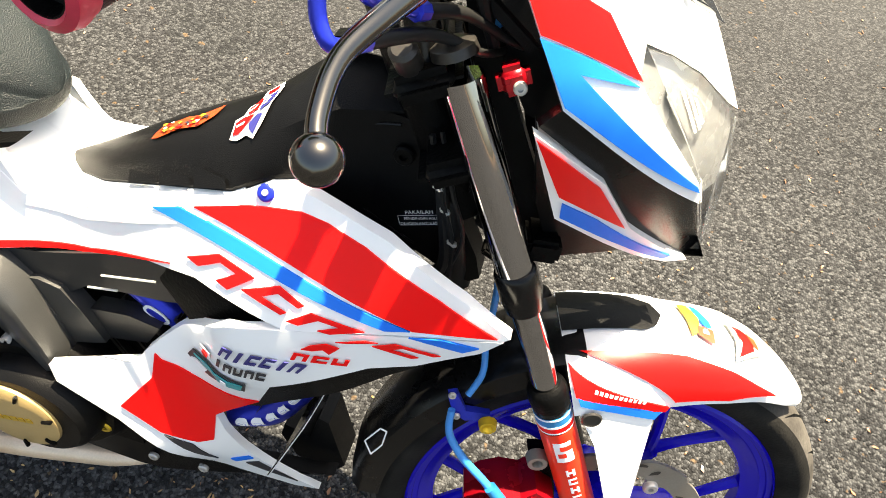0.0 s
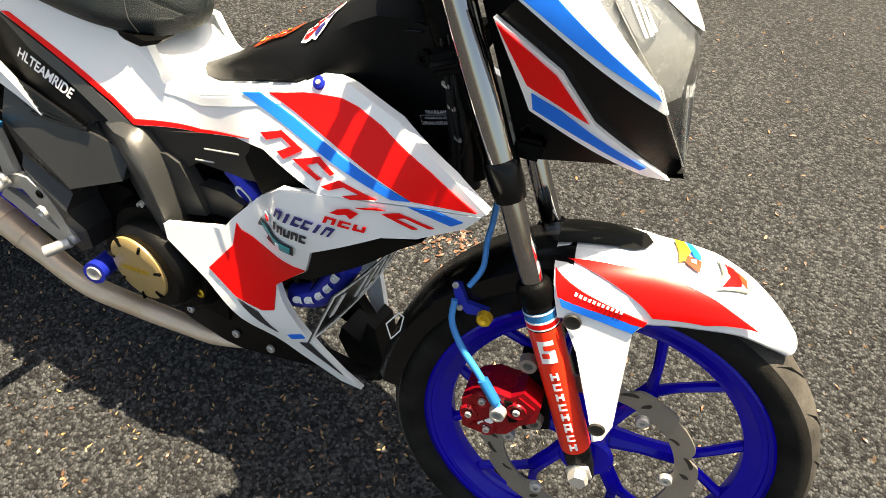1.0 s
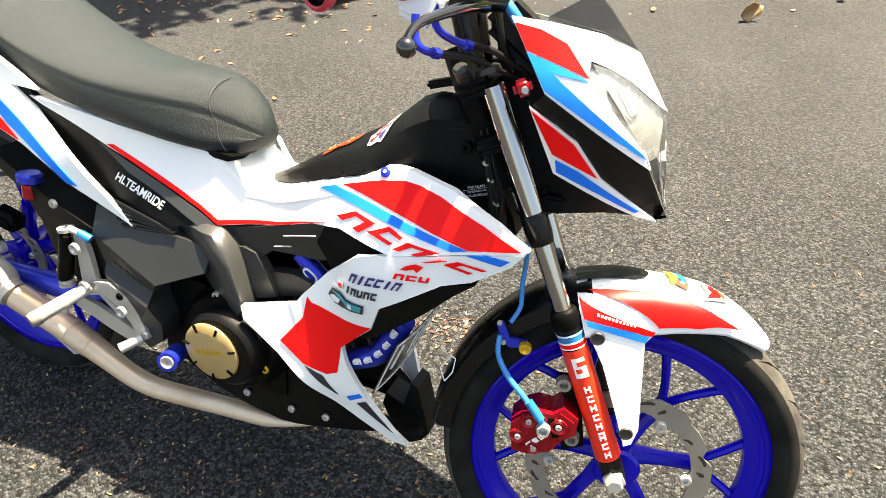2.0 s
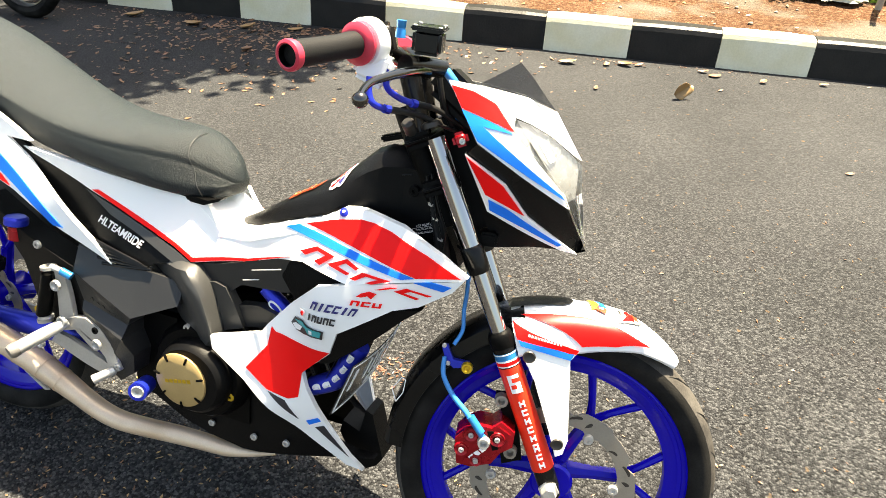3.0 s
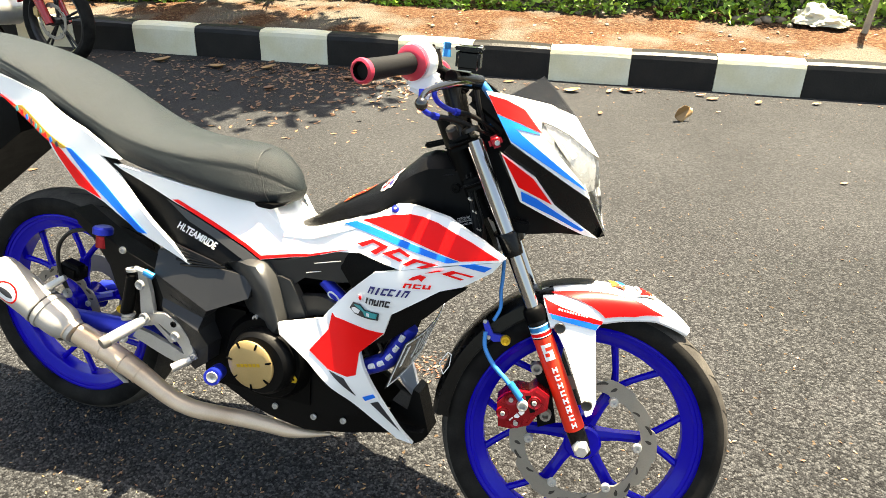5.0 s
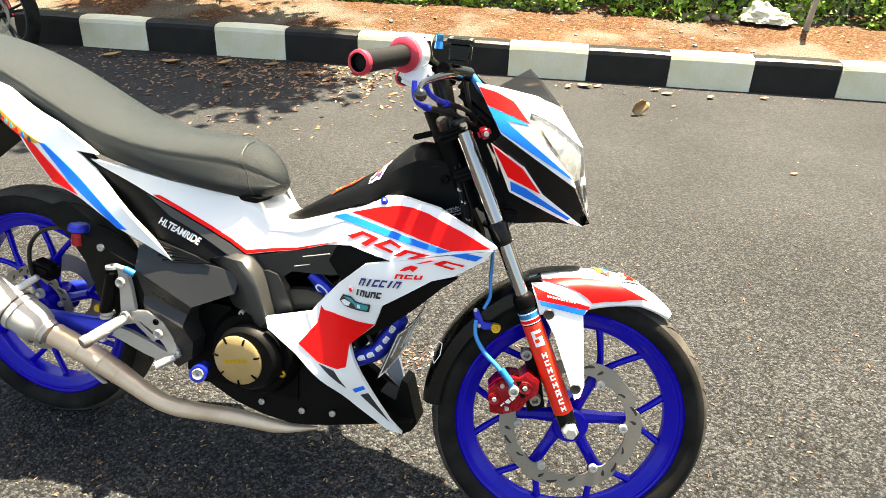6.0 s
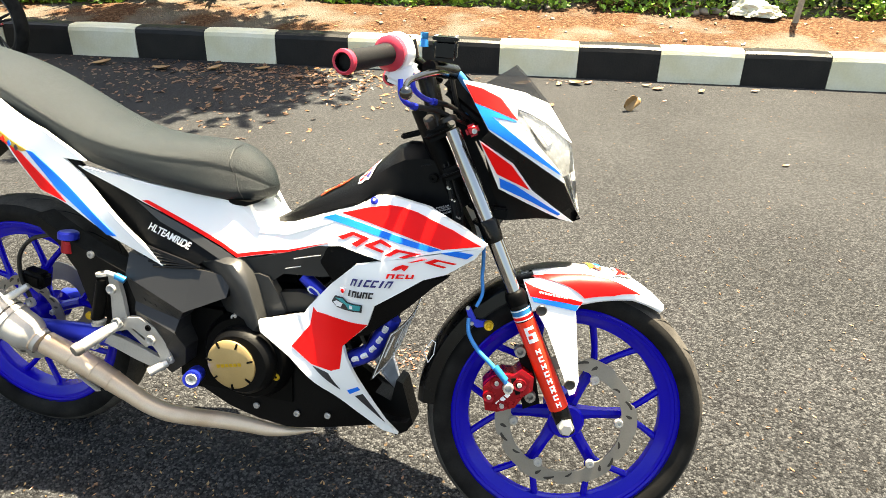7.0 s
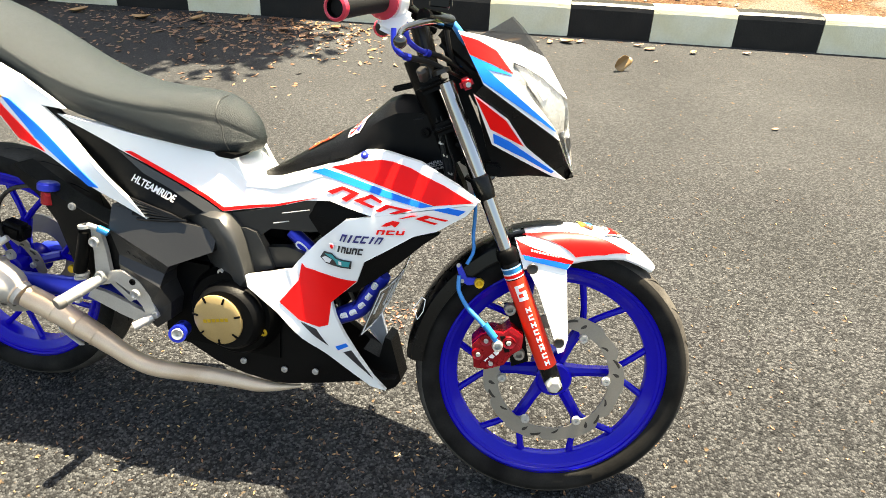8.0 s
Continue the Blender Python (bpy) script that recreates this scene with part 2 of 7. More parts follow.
def fender_y(x, z):
    r, a = math.hypot(x + 0.012, z - 0.277), math.degrees(math.atan2(z - 0.277, x + 0.012))
    rc, rs, w = fender_shape(a)
    if r < rs:
        return -w - min(0.02, 0.1 * (rs - r))
    c = min(1.0, (r - rs) / (rc - rs)) ** 1.6
    return -w * math.sqrt(max(0.0, 1 - c * c))


def yfun(name):
    """The sideways place of a side surface over (x, z): a plane with soft bulges through its places."""
    if name == "fender":
        return fender_y
    pts = np.array(SURFS[name])
    A = np.c_[np.ones(len(pts)), pts[:, :2]]
    plane = np.linalg.lstsq(A, pts[:, 2], rcond=None)[0]
    rest = pts[:, 2] - A @ plane
    kern = lambda p, q: np.exp(-((p[:, None, :] - q[None, :, :]) ** 2).sum(2) / 0.12 ** 2)
    w = np.linalg.solve(kern(pts[:, :2], pts[:, :2]) + 0.05 * np.eye(len(pts)), rest)
    if name == "lower":
        ease = lambda a: max(0.0, min(1.0, a)) ** 2 * (3 - 2 * max(0.0, min(1.0, a)))
        flare = lambda x, z: ease((-0.41 - x) / 0.10) * 0.34 * (z - 0.365) * ease((z - 0.26) / 0.08)
    else:
        flare = lambda x, z: 0.0
    return lambda x, z: flare(x, z) + float(plane[0] + plane[1] * x + plane[2] * z + (kern(np.array([[x, z]]), pts[:, :2]) @ w)[0])


def link_mesh(name, verts, faces, mat, parent=None, label="", m=None, smooth=True, kind="", category="", group=""):
    """One mesh object from points and faces; m is its pose within its parent."""
    me = bpy.data.meshes.new(name)
    me.from_pydata([tuple(v) for v in verts], [], [tuple(f) for f in faces])
    me.validate()
    bm = bmesh.new()
    bm.from_mesh(me)
    bmesh.ops.recalc_face_normals(bm, faces=bm.faces[:])
    bm.to_mesh(me)
    bm.free()
    if smooth:
        me.polygons.foreach_set("use_smooth", [True] * len(me.polygons))
        me.set_sharp_from_angle(angle=radians(38))
    me.materials.append(mat)
    ob = new(name, me)
    if parent:
        ob.parent = parent
    if m is not None:
        ob.matrix_basis = m
    return tagged(ob, label, category, group, kind)


def part(name, bm, mat, parent=None, label="", m=None, smooth=True):
    """Links a bmesh as one mesh under a thing or a part."""
    me = bpy.data.meshes.new(name)
    bmesh.ops.recalc_face_normals(bm, faces=bm.faces[:])
    bm.to_mesh(me)
    bm.free()
    if smooth:
        me.polygons.foreach_set("use_smooth", [True] * len(me.polygons))
        me.set_sharp_from_angle(angle=radians(38))
    me.materials.append(mat)
    ob = new(name, me)
    if parent:
        ob.parent = parent
    if m is not None:
        ob.matrix_basis = m
    return tagged(ob, label)


def rounded(outline, turns=2, keep=0.25):
    """The closed outline with its corners cut to curves."""
    pts = [Vector(p) for p in outline]
    for _ in range(turns):
        nxt = []
        for a, b in zip(pts, pts[1:] + pts[:1]):
            nxt += [a.lerp(b, keep), a.lerp(b, 1 - keep)]
        pts = nxt
    return [tuple(p) for p in pts]


def stepped(outline, step):
    """The closed outline with points no further apart than step."""
    out = []
    for a, b in zip(outline, outline[1:] + outline[:1]):
        a, b = Vector(a), Vector(b)
        k = max(1, math.ceil((b - a).length / step))
        out += [a.lerp(b, i / k) for i in range(k)]
    return out


def inside(p, poly):
    c = False
    for a, b in zip(poly, poly[1:] + poly[:1]):
        if (a[1] > p[1]) != (b[1] > p[1]) and p[0] < (b[0] - a[0]) * (p[1] - a[1]) / (b[1] - a[1]) + a[0]:
            c = not c
    return c


from mathutils.geometry import delaunay_2d_cdt


def panel(name, outline, surf, mat, parent, label="", thick=0.006, lift=0.0, step=0.018, soft=0, m=None, flip=False, edge=0.0015, bow=0.0):
    """A shell in side view (x, z), laid on a side surface (a name, a number or a function), with a rounded rim and thickness.
    flip puts it on the other flank."""
    f = yfun(surf) if isinstance(surf, str) else surf if callable(surf) else (lambda x, z: surf)
    ring = stepped(rounded(outline, soft) if soft else outline, step)
    poly = [tuple(p) for p in ring]
    xs, zs = [p[0] for p in poly], [p[1] for p in poly]
    pts = list(ring)
    gx = max(step, 0.006)
    for i in range(int((max(xs) - min(xs)) / gx) + 1):
        for j in range(int((max(zs) - min(zs)) / gx) + 1):
            p = Vector((min(xs) + (i + 0.5 * (j % 2)) * gx, min(zs) + (j + 0.37) * gx))
            if inside(p, poly) and min((p - q).length for q in ring) > 0.4 * gx:
                pts.append(p)
    n = len(ring)
    vs, _, tris, *_ = delaunay_2d_cdt(pts, [(i, (i + 1) % n) for i in range(n)], [], 1, 1e-6)
    s = -1 if flip else 1
    cx, cz = sum(xs) / n, sum(zs) / n
    reach = max(math.hypot(x - cx, z - cz) for x, z in poly)
    verts = [(v.x, s * (f(v.x, v.y) - lift - bow * (1 - min(1, math.hypot(v.x - cx, v.y - cz) / reach) ** 2)), v.y) for v in vs]
    faces = [tuple(t) for t in tris]
    count = {}
    for t in faces:
        for a, b in ((t[0], t[1]), (t[1], t[2]), (t[2], t[0])):
            count[tuple(sorted((a, b)))] = count.get(tuple(sorted((a, b))), 0) + 1
    rim = [e for e, k in count.items() if k == 1]
    low, back = {}, {}
    for a, b in rim:
        for v in (a, b):
            if v not in low:
                x, y, z = verts[v]
                out = Vector((x - cx, z - cz))
                low[v] = len(verts)
                verts.append((x, y + s * edge, z))
                back[v] = len(verts)
                verts.append((x, y + s * max(thick, edge * 1.5), z))
    for a, b in rim:
        faces += [(a, b, low[b], low[a]), (low[a], low[b], back[b], back[a])]
    return link_mesh(name, verts, faces, mat, parent, label, m)


def both(name, outline, surf, mat, parent, label="", **kw):
    """A panel on each flank."""
    a = panel(name, outline, surf, mat, parent, label, **kw)
    panel(name, outline, surf, mat, parent, label, flip=True, **kw)
    return a


def curve_points(pts, sub=6):
    """A smooth line through the points."""
    pts = [Vector(p) for p in pts]
    if len(pts) == 2:
        return pts
    out = []
    for i in range(len(pts) - 1):
        p0, p1, p2, p3 = pts[max(i - 1, 0)], pts[i], pts[i + 1], pts[min(i + 2, len(pts) - 1)]
        for k in range(sub):
            t = k / sub
            out.append(0.5 * ((2 * p1) + (p2 - p0) * t + (2 * p0 - 5 * p1 + 4 * p2 - p3) * t * t + (3 * p1 - p0 - 3 * p2 + p3) * t ** 3))
    return out + [pts[-1]]


def tube_mesh(pts, radius, sides=16, sub=6, bm=None):
    """A round bar along a smooth line; radius is a number or one for each point."""
    n = len(pts)
    line = curve_points(pts, sub)
    rad = [radius] * n if isinstance(radius, (int, float)) else list(radius)
    bm = bm or bmesh.new()
    rings, normal = [], None
    for i, p in enumerate(line):
        d = (line[min(i + 1, len(line) - 1)] - line[max(i - 1, 0)]).normalized()
        if normal is None:
            normal = d.orthogonal().normalized()
        normal = (normal - d * normal.dot(d)).normalized()
        u = i / (len(line) - 1) * (n - 1)
        k = min(int(u), n - 2) if n > 1 else 0
        r = rad[k] + (rad[k + 1] - rad[k]) * (u - k)
        side = d.cross(normal)
        rings.append([bm.verts.new(p + r * (math.cos(a) * normal + math.sin(a) * side)) for a in (2 * math.pi * j / sides for j in range(sides))])
    for a, b in zip(rings, rings[1:]):
        for j in range(sides):
            bm.faces.new((a[j], a[(j + 1) % sides], b[(j + 1) % sides], b[j]))
    bm.faces.new(rings[0]), bm.faces.new(rings[-1])
    return bm


def tube(name, pts, radius, mat, parent, label="", sides=16, sub=6, m=None):
    return part(name, tube_mesh(pts, radius, sides, sub), mat, parent, label, m)


def turned_mesh(profile, sides=48, axis=(0, 1, 0), at=(0, 0, 0), ring=False, bm=None):
    """A turned body: profile of (radius, place along the axis) swept round the axis; ring closes the profile on itself."""
    bm = bm or bmesh.new()
    q = Vector((0, 0, 1)).rotation_difference(Vector(axis)).to_matrix()
    rows = []
    for r, h in profile:
        rows.append([bm.verts.new(Vector(at) + q @ Vector((r * math.cos(a), r * math.sin(a), h))) for a in (2 * math.pi * j / sides for j in range(sides))])
    pairs = list(zip(rows, rows[1:])) + ([(rows[-1], rows[0])] if ring else [])
    for a, b in pairs:
        for j in range(sides):
            bm.faces.new((a[j], a[(j + 1) % sides], b[(j + 1) % sides], b[j]))
    if not ring:
        bm.faces.new(rows[0]), bm.faces.new(rows[-1])
    return bm


def turned(name, profile, mat, parent, label="", sides=48, axis=(0, 1, 0), at=(0, 0, 0), ring=False, m=None):
    return part(name, turned_mesh(profile, sides, axis, at, ring), mat, parent, label, m)


def bolt(name, at, r, h, mat, parent, axis=(0, -1, 0), label="", m=None):
    """A cap screw with a chamfer and a hex socket."""
    return turned(name, [(r * 0.35, h * 0.45), (r * 0.4, h), (r * 0.85, h), (r, h * 0.75), (r, 0), (r * 0.3, 0)], mat, parent, label, 12, axis, at, m=m)


def loft(name, rings, mat, parent, label="", m=None, closed=True, caps=True):
    """A skin over rings of equal count."""
    verts = [p for r in rings for p in r]
    n, faces = len(rings[0]), []
    for i in range(len(rings) - 1):
        for j in range(n if closed else n - 1):
            a, b = i * n + j, i * n + (j + 1) % n
            faces.append((a, b, b + n, a + n))
    if caps:
        faces += [tuple(range(n)), tuple(range((len(rings) - 1) * n, len(rings) * n))]
    return link_mesh(name, verts, faces, mat, parent, label, m)


def block(name, size, mat, parent, label="", m=None, bevel=0.004, segments=2):
    """A box with rounded edges."""
    bm = bmesh.new()
    bmesh.ops.create_cube(bm, size=1.0, matrix=Matrix.Diagonal((*size, 1)))
    bmesh.ops.bevel(bm, geom=bm.edges[:], offset=min(bevel, min(size) * 0.45), segments=segments, affect="EDGES")
    return part(name, bm, mat, parent, label, m)


# ---- the ground ----
def sheet(name, x0, x1, y0, y1, nx, ny, height, mat, label, category):
    verts = [(x0 + (x1 - x0) * i / nx, y0 + (y1 - y0) * j / ny) for j in range(ny + 1) for i in range(nx + 1)]
    faces = [(j * (nx + 1) + i, j * (nx + 1) + i + 1, (j + 1) * (nx + 1) + i + 1, (j + 1) * (nx + 1) + i) for j in range(ny) for i in range(nx)]
    return link_mesh(name, [(x, y, height(x, y)) for x, y in verts], faces, mat, None, label, None, True, "structure", category)


KERB_Y, KERB_H = 3.285, 0.2
ground = sheet("ground", -600, 600, -600, 600, 40, 40, lambda x, y: -0.02, SOIL, "bare brown earth reaching to the horizon", "ground")
road = sheet("road", -60, 60, -40, KERB_Y + 0.1, 120, 40, lambda x, y: 0.0, ASPHALT, "worn grey asphalt with coarse grit", "road")


def verge_height(x, y):
    d = y - KERB_Y
    return 0.15 + 0.05 * min(1, max(0, d - 0.1)) + 0.035 * noise.noise((x * 1.1, y * 1.6, 0)) + 0.012 * noise.noise((x * 6, y * 6, 3))


verge = sheet("verge", -14, 14, KERB_Y + 0.09, 12, 200, 90, verge_height, SOIL, "reddish soil verge with gravel behind the kerb", "verge")

# ---- the kerb ----
kerb = tagged(new("kerb"), "roadside kerb painted in black and white blocks", "kerb", kind="structure")


def kerb_block(w, h, d, rnd):
    bm = bmesh.new()
    prof = [(0, 0), (0.018, h - 0.035), (0.028, h - 0.012), (0.05, h), (d, h), (d, 0)]
    rows = []
    for i in range(5):
        x = w * (i / 4 - 0.5)
        e = 0.004 if i in (0, 4) else 0.0
        rows.append([bm.verts.new((x, y + e * (1 if y < d / 2 else -1) + rnd.uniform(-0.0006, 0.0006), max(0, z - e + rnd.uniform(-0.0006, 0.0006) * (z > 0)))) for y, z in prof])
    for a, b in zip(rows, rows[1:]):
        for j in range(len(prof) - 1):
            bm.faces.new((a[j], a[j + 1], b[j + 1], b[j]))
    bm.faces.new(rows[0]), bm.faces.new(rows[-1])
    return bm


rnd = random.Random(4)
JOINT0, PITCH = 0.13, 0.496
for i in range(-16, 12):
    x = JOINT0 + PITCH * i
    part("kerb_block", kerb_block(PITCH - 0.004, KERB_H, 0.13, rnd), KERBWHITE if i % 2 else KERBBLACK, kerb, m=pose(x + PITCH / 2, KERB_Y, 0), smooth=False)

# ---- the motorcycle ----
bike = tagged(new("motorcycle"), "white, red and blue sport motorcycle leaning on its side stand", "motorcycle")
bike.matrix_world = pose(0, 0.008, 0, 0, 0, -6.4) @ pose(0, 0, 0, -14.0)
RAKE = radians(26.0)
HUB = Vector((-0.012, 0, 0.277))
AXIS = Vector((-math.sin(RAKE), 0, math.cos(RAKE)))
STEER = Matrix.Translation(HUB) @ Matrix.Rotation(radians(12.5), 4, AXIS) @ Matrix.Translation(-HUB)


# -- wheels --
def wheel(name, hub, radius, section, rim_r, rim_w, first, count, m, label):
    """A cast wheel: hub with rim, tyre and forked spokes as its pieces, at the hub's place."""
    pose_m = m @ Matrix.Translation(hub)
    w = part(name, turned_mesh([(0.012, -0.05), (0.032, -0.05), (0.036, -0.045), (0.03, -0.03), (0.03, 0.03), (0.036, 0.045), (0.032, 0.05), (0.012, 0.05)], 32, ring=True), RIM, bike, label, pose_m)
    h = rim_w / 2
    half = [(rim_r - 0.004, 0.0), (rim_r - 0.001, 0.004), (rim_r - 0.006, 0.0055), (rim_r - 0.009, 0.006), (rim_r - 0.010, 0.0085), (rim_r - 0.016, 0.0095), (rim_r - 0.018, 0.012), (rim_r - 0.024, 0.0135), (rim_r - 0.026, 0.016), (rim_r - 0.036, 0.019)]
    turned("rim", [(r, e - h) for r, e in half] + [(rim_r - 0.038, 0.0)] + [(r, h - e) for r, e in reversed(half)] + [(rim_r, h - 0.003), (rim_r - 0.012, 0.0), (rim_r, 0.003 - h)], RIM, w, sides=96, ring=True)
    s = section
    prof = [(rim_r - 0.004, -h + 0.006), (rim_r + 0.004, -h - 0.002)]
    for k in range(15):
        a = math.pi * (k + 0.5) / 15
        prof.append((rim_r + 0.016 + (radius - rim_r - 0.016) * math.sin(a) ** 0.75, -s * math.cos(a)))
    prof += [(rim_r + 0.004, h + 0.002), (rim_r - 0.004, h - 0.006)]
    turned("tyre", prof, RUBBER, w, "worn black rubber tyre", sides=96, ring=True)
    crown = [(r + 0.0006, y) for r, y in prof[4:15]]
    turned("tread", [(crown[0][0] - 0.002, crown[0][1])] + crown + [(crown[-1][0] - 0.002, crown[-1][1]), (rim_r + 0.03, 0.0)], TREAD, w, "dusty worn tread", sides=96, ring=True)
    groove = [(0.0, 0.0), (0.014, 0.1), (0.024, 0.17), (0.026, 0.185), (0.013, 0.115), (0.0, 0.018)]
    for k in range(22):
        for sgn in (-1, 1):
            a0 = 2 * math.pi * (k + 0.25 * sgn) / 22
            pts = []
            for y, da in groove:
                r = float(np.interp(y + 0.004, [abs(c[1]) for c in crown[5:]], [c[0] for c in crown[5:]]))
                pts.append(((r + 0.0012) * math.cos(a0 + da), sgn * (y + 0.004), (r + 0.0012) * math.sin(a0 + da)))
            link_mesh("tread_groove", pts, [(0, 1, 4, 5), (1, 2, 3, 4)], CAST, w, smooth=False)
    for k in range(count):
        a = first + 2 * math.pi * k / count
        bm = bmesh.new()
        d = lambda ang, r, y=0.0: Vector((r * math.cos(ang), y, r * math.sin(ang)))
        knee = 0.118
        tube_mesh([d(a, 0.026), d(a, 0.07), d(a, knee)], [0.017, 0.012, 0.0125], 8, 3, bm)
        for sgn in (-1, 1):
            tube_mesh([d(a, knee - 0.006), d(a + sgn * 0.13, knee + 0.03), d(a + sgn * 0.27, rim_r - 0.03)], [0.0085, 0.0065, 0.0075], 8, 3, bm)
        part("spoke", bm, RIM, w)
    return w


front = wheel("front_wheel", HUB, 0.277, 0.037, 0.229, 0.056, radians(4), 6, STEER, "royal blue cast front wheel")
rear = wheel("rear_wheel", Vector((-1.275, 0, 0.289)), 0.29, 0.047, 0.233, 0.074, radians(20), 6, Matrix.Identity(4), "royal blue cast rear wheel")


def brake_disc(name, r, y, first, parent, bolts=6, slots=6):
    """A wavy disc: petals round its outer edge, tabs at its bolts, curved slots and a hole by each tab."""
    bm = bmesh.new()
    n = 180
    rows = []
    for yy in (-0.0022, 0.0022):
        outer, inner = [], []
        for j in range(n):
            a = 2 * math.pi * j / n
            p = (bolts * (a - first) / (2 * math.pi) + 0.18) % 1.0
            ro = r * (1.02 - 0.075 * math.exp(-((p - 0.5) / 0.07) ** 2) - 0.03 * p)
            ri = r * (0.80 - 0.10 * math.exp(-((min((p - 0.18) % 1, (0.18 - p) % 1)) / 0.075) ** 2))
            outer.append(bm.verts.new((ro * math.cos(a), y + yy, ro * math.sin(a))))
            inner.append(bm.verts.new((ri * math.cos(a), y + yy, ri * math.sin(a))))
        rows.append((outer, inner))
    (o0, i0), (o1, i1) = rows
    for j in range(n):
        k = (j + 1) % n
        for a, b in ((o0, i0), (o1, i1), (o0, o1), (i0, i1)):
            bm.faces.new((a[j], a[k], b[k], b[j]))
    disc = part(name, bm, STEEL, parent, "wavy steel brake disc with curved slots")
    for k in range(bolts):
        a0 = first + 2 * math.pi * k / bolts
        for da, rc, ln, wd in ((0.30, 0.93, 0.16, 0.006), (0.62, 0.86, 0.12, 0.005), (0.10, 0.90, 0.07, 0.009)):
            verts = []
            for i in range(6):
                f = i / 5
                a, rr = a0 + da + ln * (f - 0.5), r * (rc - 0.05 * (f - 0.5) ** 2 - 0.05 * (f - 0.5))
                h = 0.5 * wd * math.sin(math.pi * (0.1 + 0.8 * f)) ** 0.5
                verts += [((rr - h) * math.cos(a), y - 0.0026, (rr - h) * math.sin(a)), ((rr + h) * math.cos(a), y - 0.0026, (rr + h) * math.sin(a))]
            link_mesh("disc_slot", verts, [(2 * i, 2 * i + 1, 2 * i + 3, 2 * i + 2) for i in range(5)], DARKSTEEL, disc, smooth=False)
    return disc


brake_disc("brake_disc", 0.138, -0.042, radians(4), front)
for k in range(6):
    a = radians(4 + 60 * k)
    bolt("disc_bolt", (0.103 * math.cos(a), -0.044, 0.103 * math.sin(a)), 0.009, 0.007, ALLOY, front)
brake_disc("brake_disc", 0.105, -0.05, radians(20), rear, 5)
for k in range(5):
    a = radians(20 + 72 * k)
    bolt("disc_bolt", (0.080 * math.cos(a), -0.052, 0.080 * math.sin(a)), 0.007, 0.006, ALLOY, rear)

# -- body panels --
body_y = yfun("body")
UPPER = [(-1.018, 0.696), (-0.863, 0.669), (-0.737, 0.651), (-0.676, 0.646)] + [(-0.650, 0.600), (-0.585, 0.610), (-0.507, 0.643), (-0.445, 0.669), (-0.405, 0.697)] + [(-0.365, 0.699), (-0.296, 0.693), (-0.224, 0.665), (-0.181, 0.64), (-0.187, 0.635), (-0.275, 0.614), (-0.369, 0.589), (-0.417, 0.595), (-0.46, 0.6), (-0.513, 0.589), (-0.578, 0.563), (-0.684, 0.541), (-0.723, 0.563), (-0.804, 0.597), (-0.891, 0.632), (-0.999, 0.684)]
fairing = both("upper_fairing", UPPER, "body", WHITE, bike, "glossy white upper side fairing", thick=0.012)
panel("red_stripe", [(-0.469, 0.658), (-0.426, 0.672), (-0.375, 0.684), (-0.349, 0.685), (-0.314, 0.681), (-0.245, 0.661), (-0.191, 0.638), (-0.26, 0.624), (-0.345, 0.64)], "body", RED, fairing, lift=0.0018, thick=0.0016, edge=0.0004)
panel("blue_stripe", [(-0.508, 0.645), (-0.482, 0.654), (-0.357, 0.637), (-0.262, 0.623), (-0.283, 0.617), (-0.379, 0.629)], "body", BLUE, fairing, lift=0.0018, thick=0.0016, edge=0.0004)
panel("red_edge", [(-0.891, 0.635), (-0.879, 0.637), (-0.799, 0.602), (-0.72, 0.567), (-0.686, 0.549), (-0.581, 0.568), (-0.486, 0.601), (-0.579, 0.564), (-0.685, 0.542), (-0.722, 0.562), (-0.804, 0.596)], "body", RED, fairing, lift=0.0018, thick=0.0016, edge=0.0004)

LOWER = [(-0.622, 0.429), (-0.534, 0.45), (-0.523, 0.468), (-0.484, 0.515), (-0.421, 0.575), (-0.368, 0.589), (-0.275, 0.612), (-0.185, 0.635), (-0.201, 0.612), (-0.252, 0.575), (-0.292, 0.561), (-0.382, 0.497), (-0.399, 0.448), (-0.45, 0.396), (-0.442, 0.365), (-0.424, 0.323), (-0.37, 0.214), (-0.345, 0.18), (-0.376, 0.19), (-0.476, 0.288), (-0.554, 0.362), (-0.616, 0.407)]
low = both("lower_fairing", LOWER, "lower", WHITE, bike, "glossy white lower fairing with sponsor marks", thick=0.010)
panel("red_panel", [(-0.551, 0.385), (-0.518, 0.431), (-0.515, 0.465), (-0.508, 0.457), (-0.475, 0.453), (-0.398, 0.451), (-0.45, 0.395), (-0.454, 0.346), (-0.47, 0.341), (-0.509, 0.353)], "lower", RED, low, lift=0.0018, thick=0.0016, edge=0.0004)
panel("blue_stripe", [(-0.262, 0.617), (-0.234, 0.624), (-0.203, 0.621), (-0.215, 0.611)], "lower", BLUE, low, lift=0.0018, thick=0.0016, edge=0.0004)
panel("blue_mark", [(-0.441, 0.294), (-0.421, 0.303), (-0.416, 0.296), (-0.436, 0.285)], "lower", BLUE, low, lift=0.0018, thick=0.0016, edge=0.0004)
panel("air_slot", [(-0.506, 0.349), (-0.476, 0.336), (-0.454, 0.297)], "lower", INK, low, lift=0.0018, thick=0.0016, edge=0.0004)
panel("air_slot", [(-0.426, 0.28), (-0.411, 0.286), (-0.37, 0.214)], "lower", INK, low, lift=0.0018, thick=0.0016, edge=0.0004)

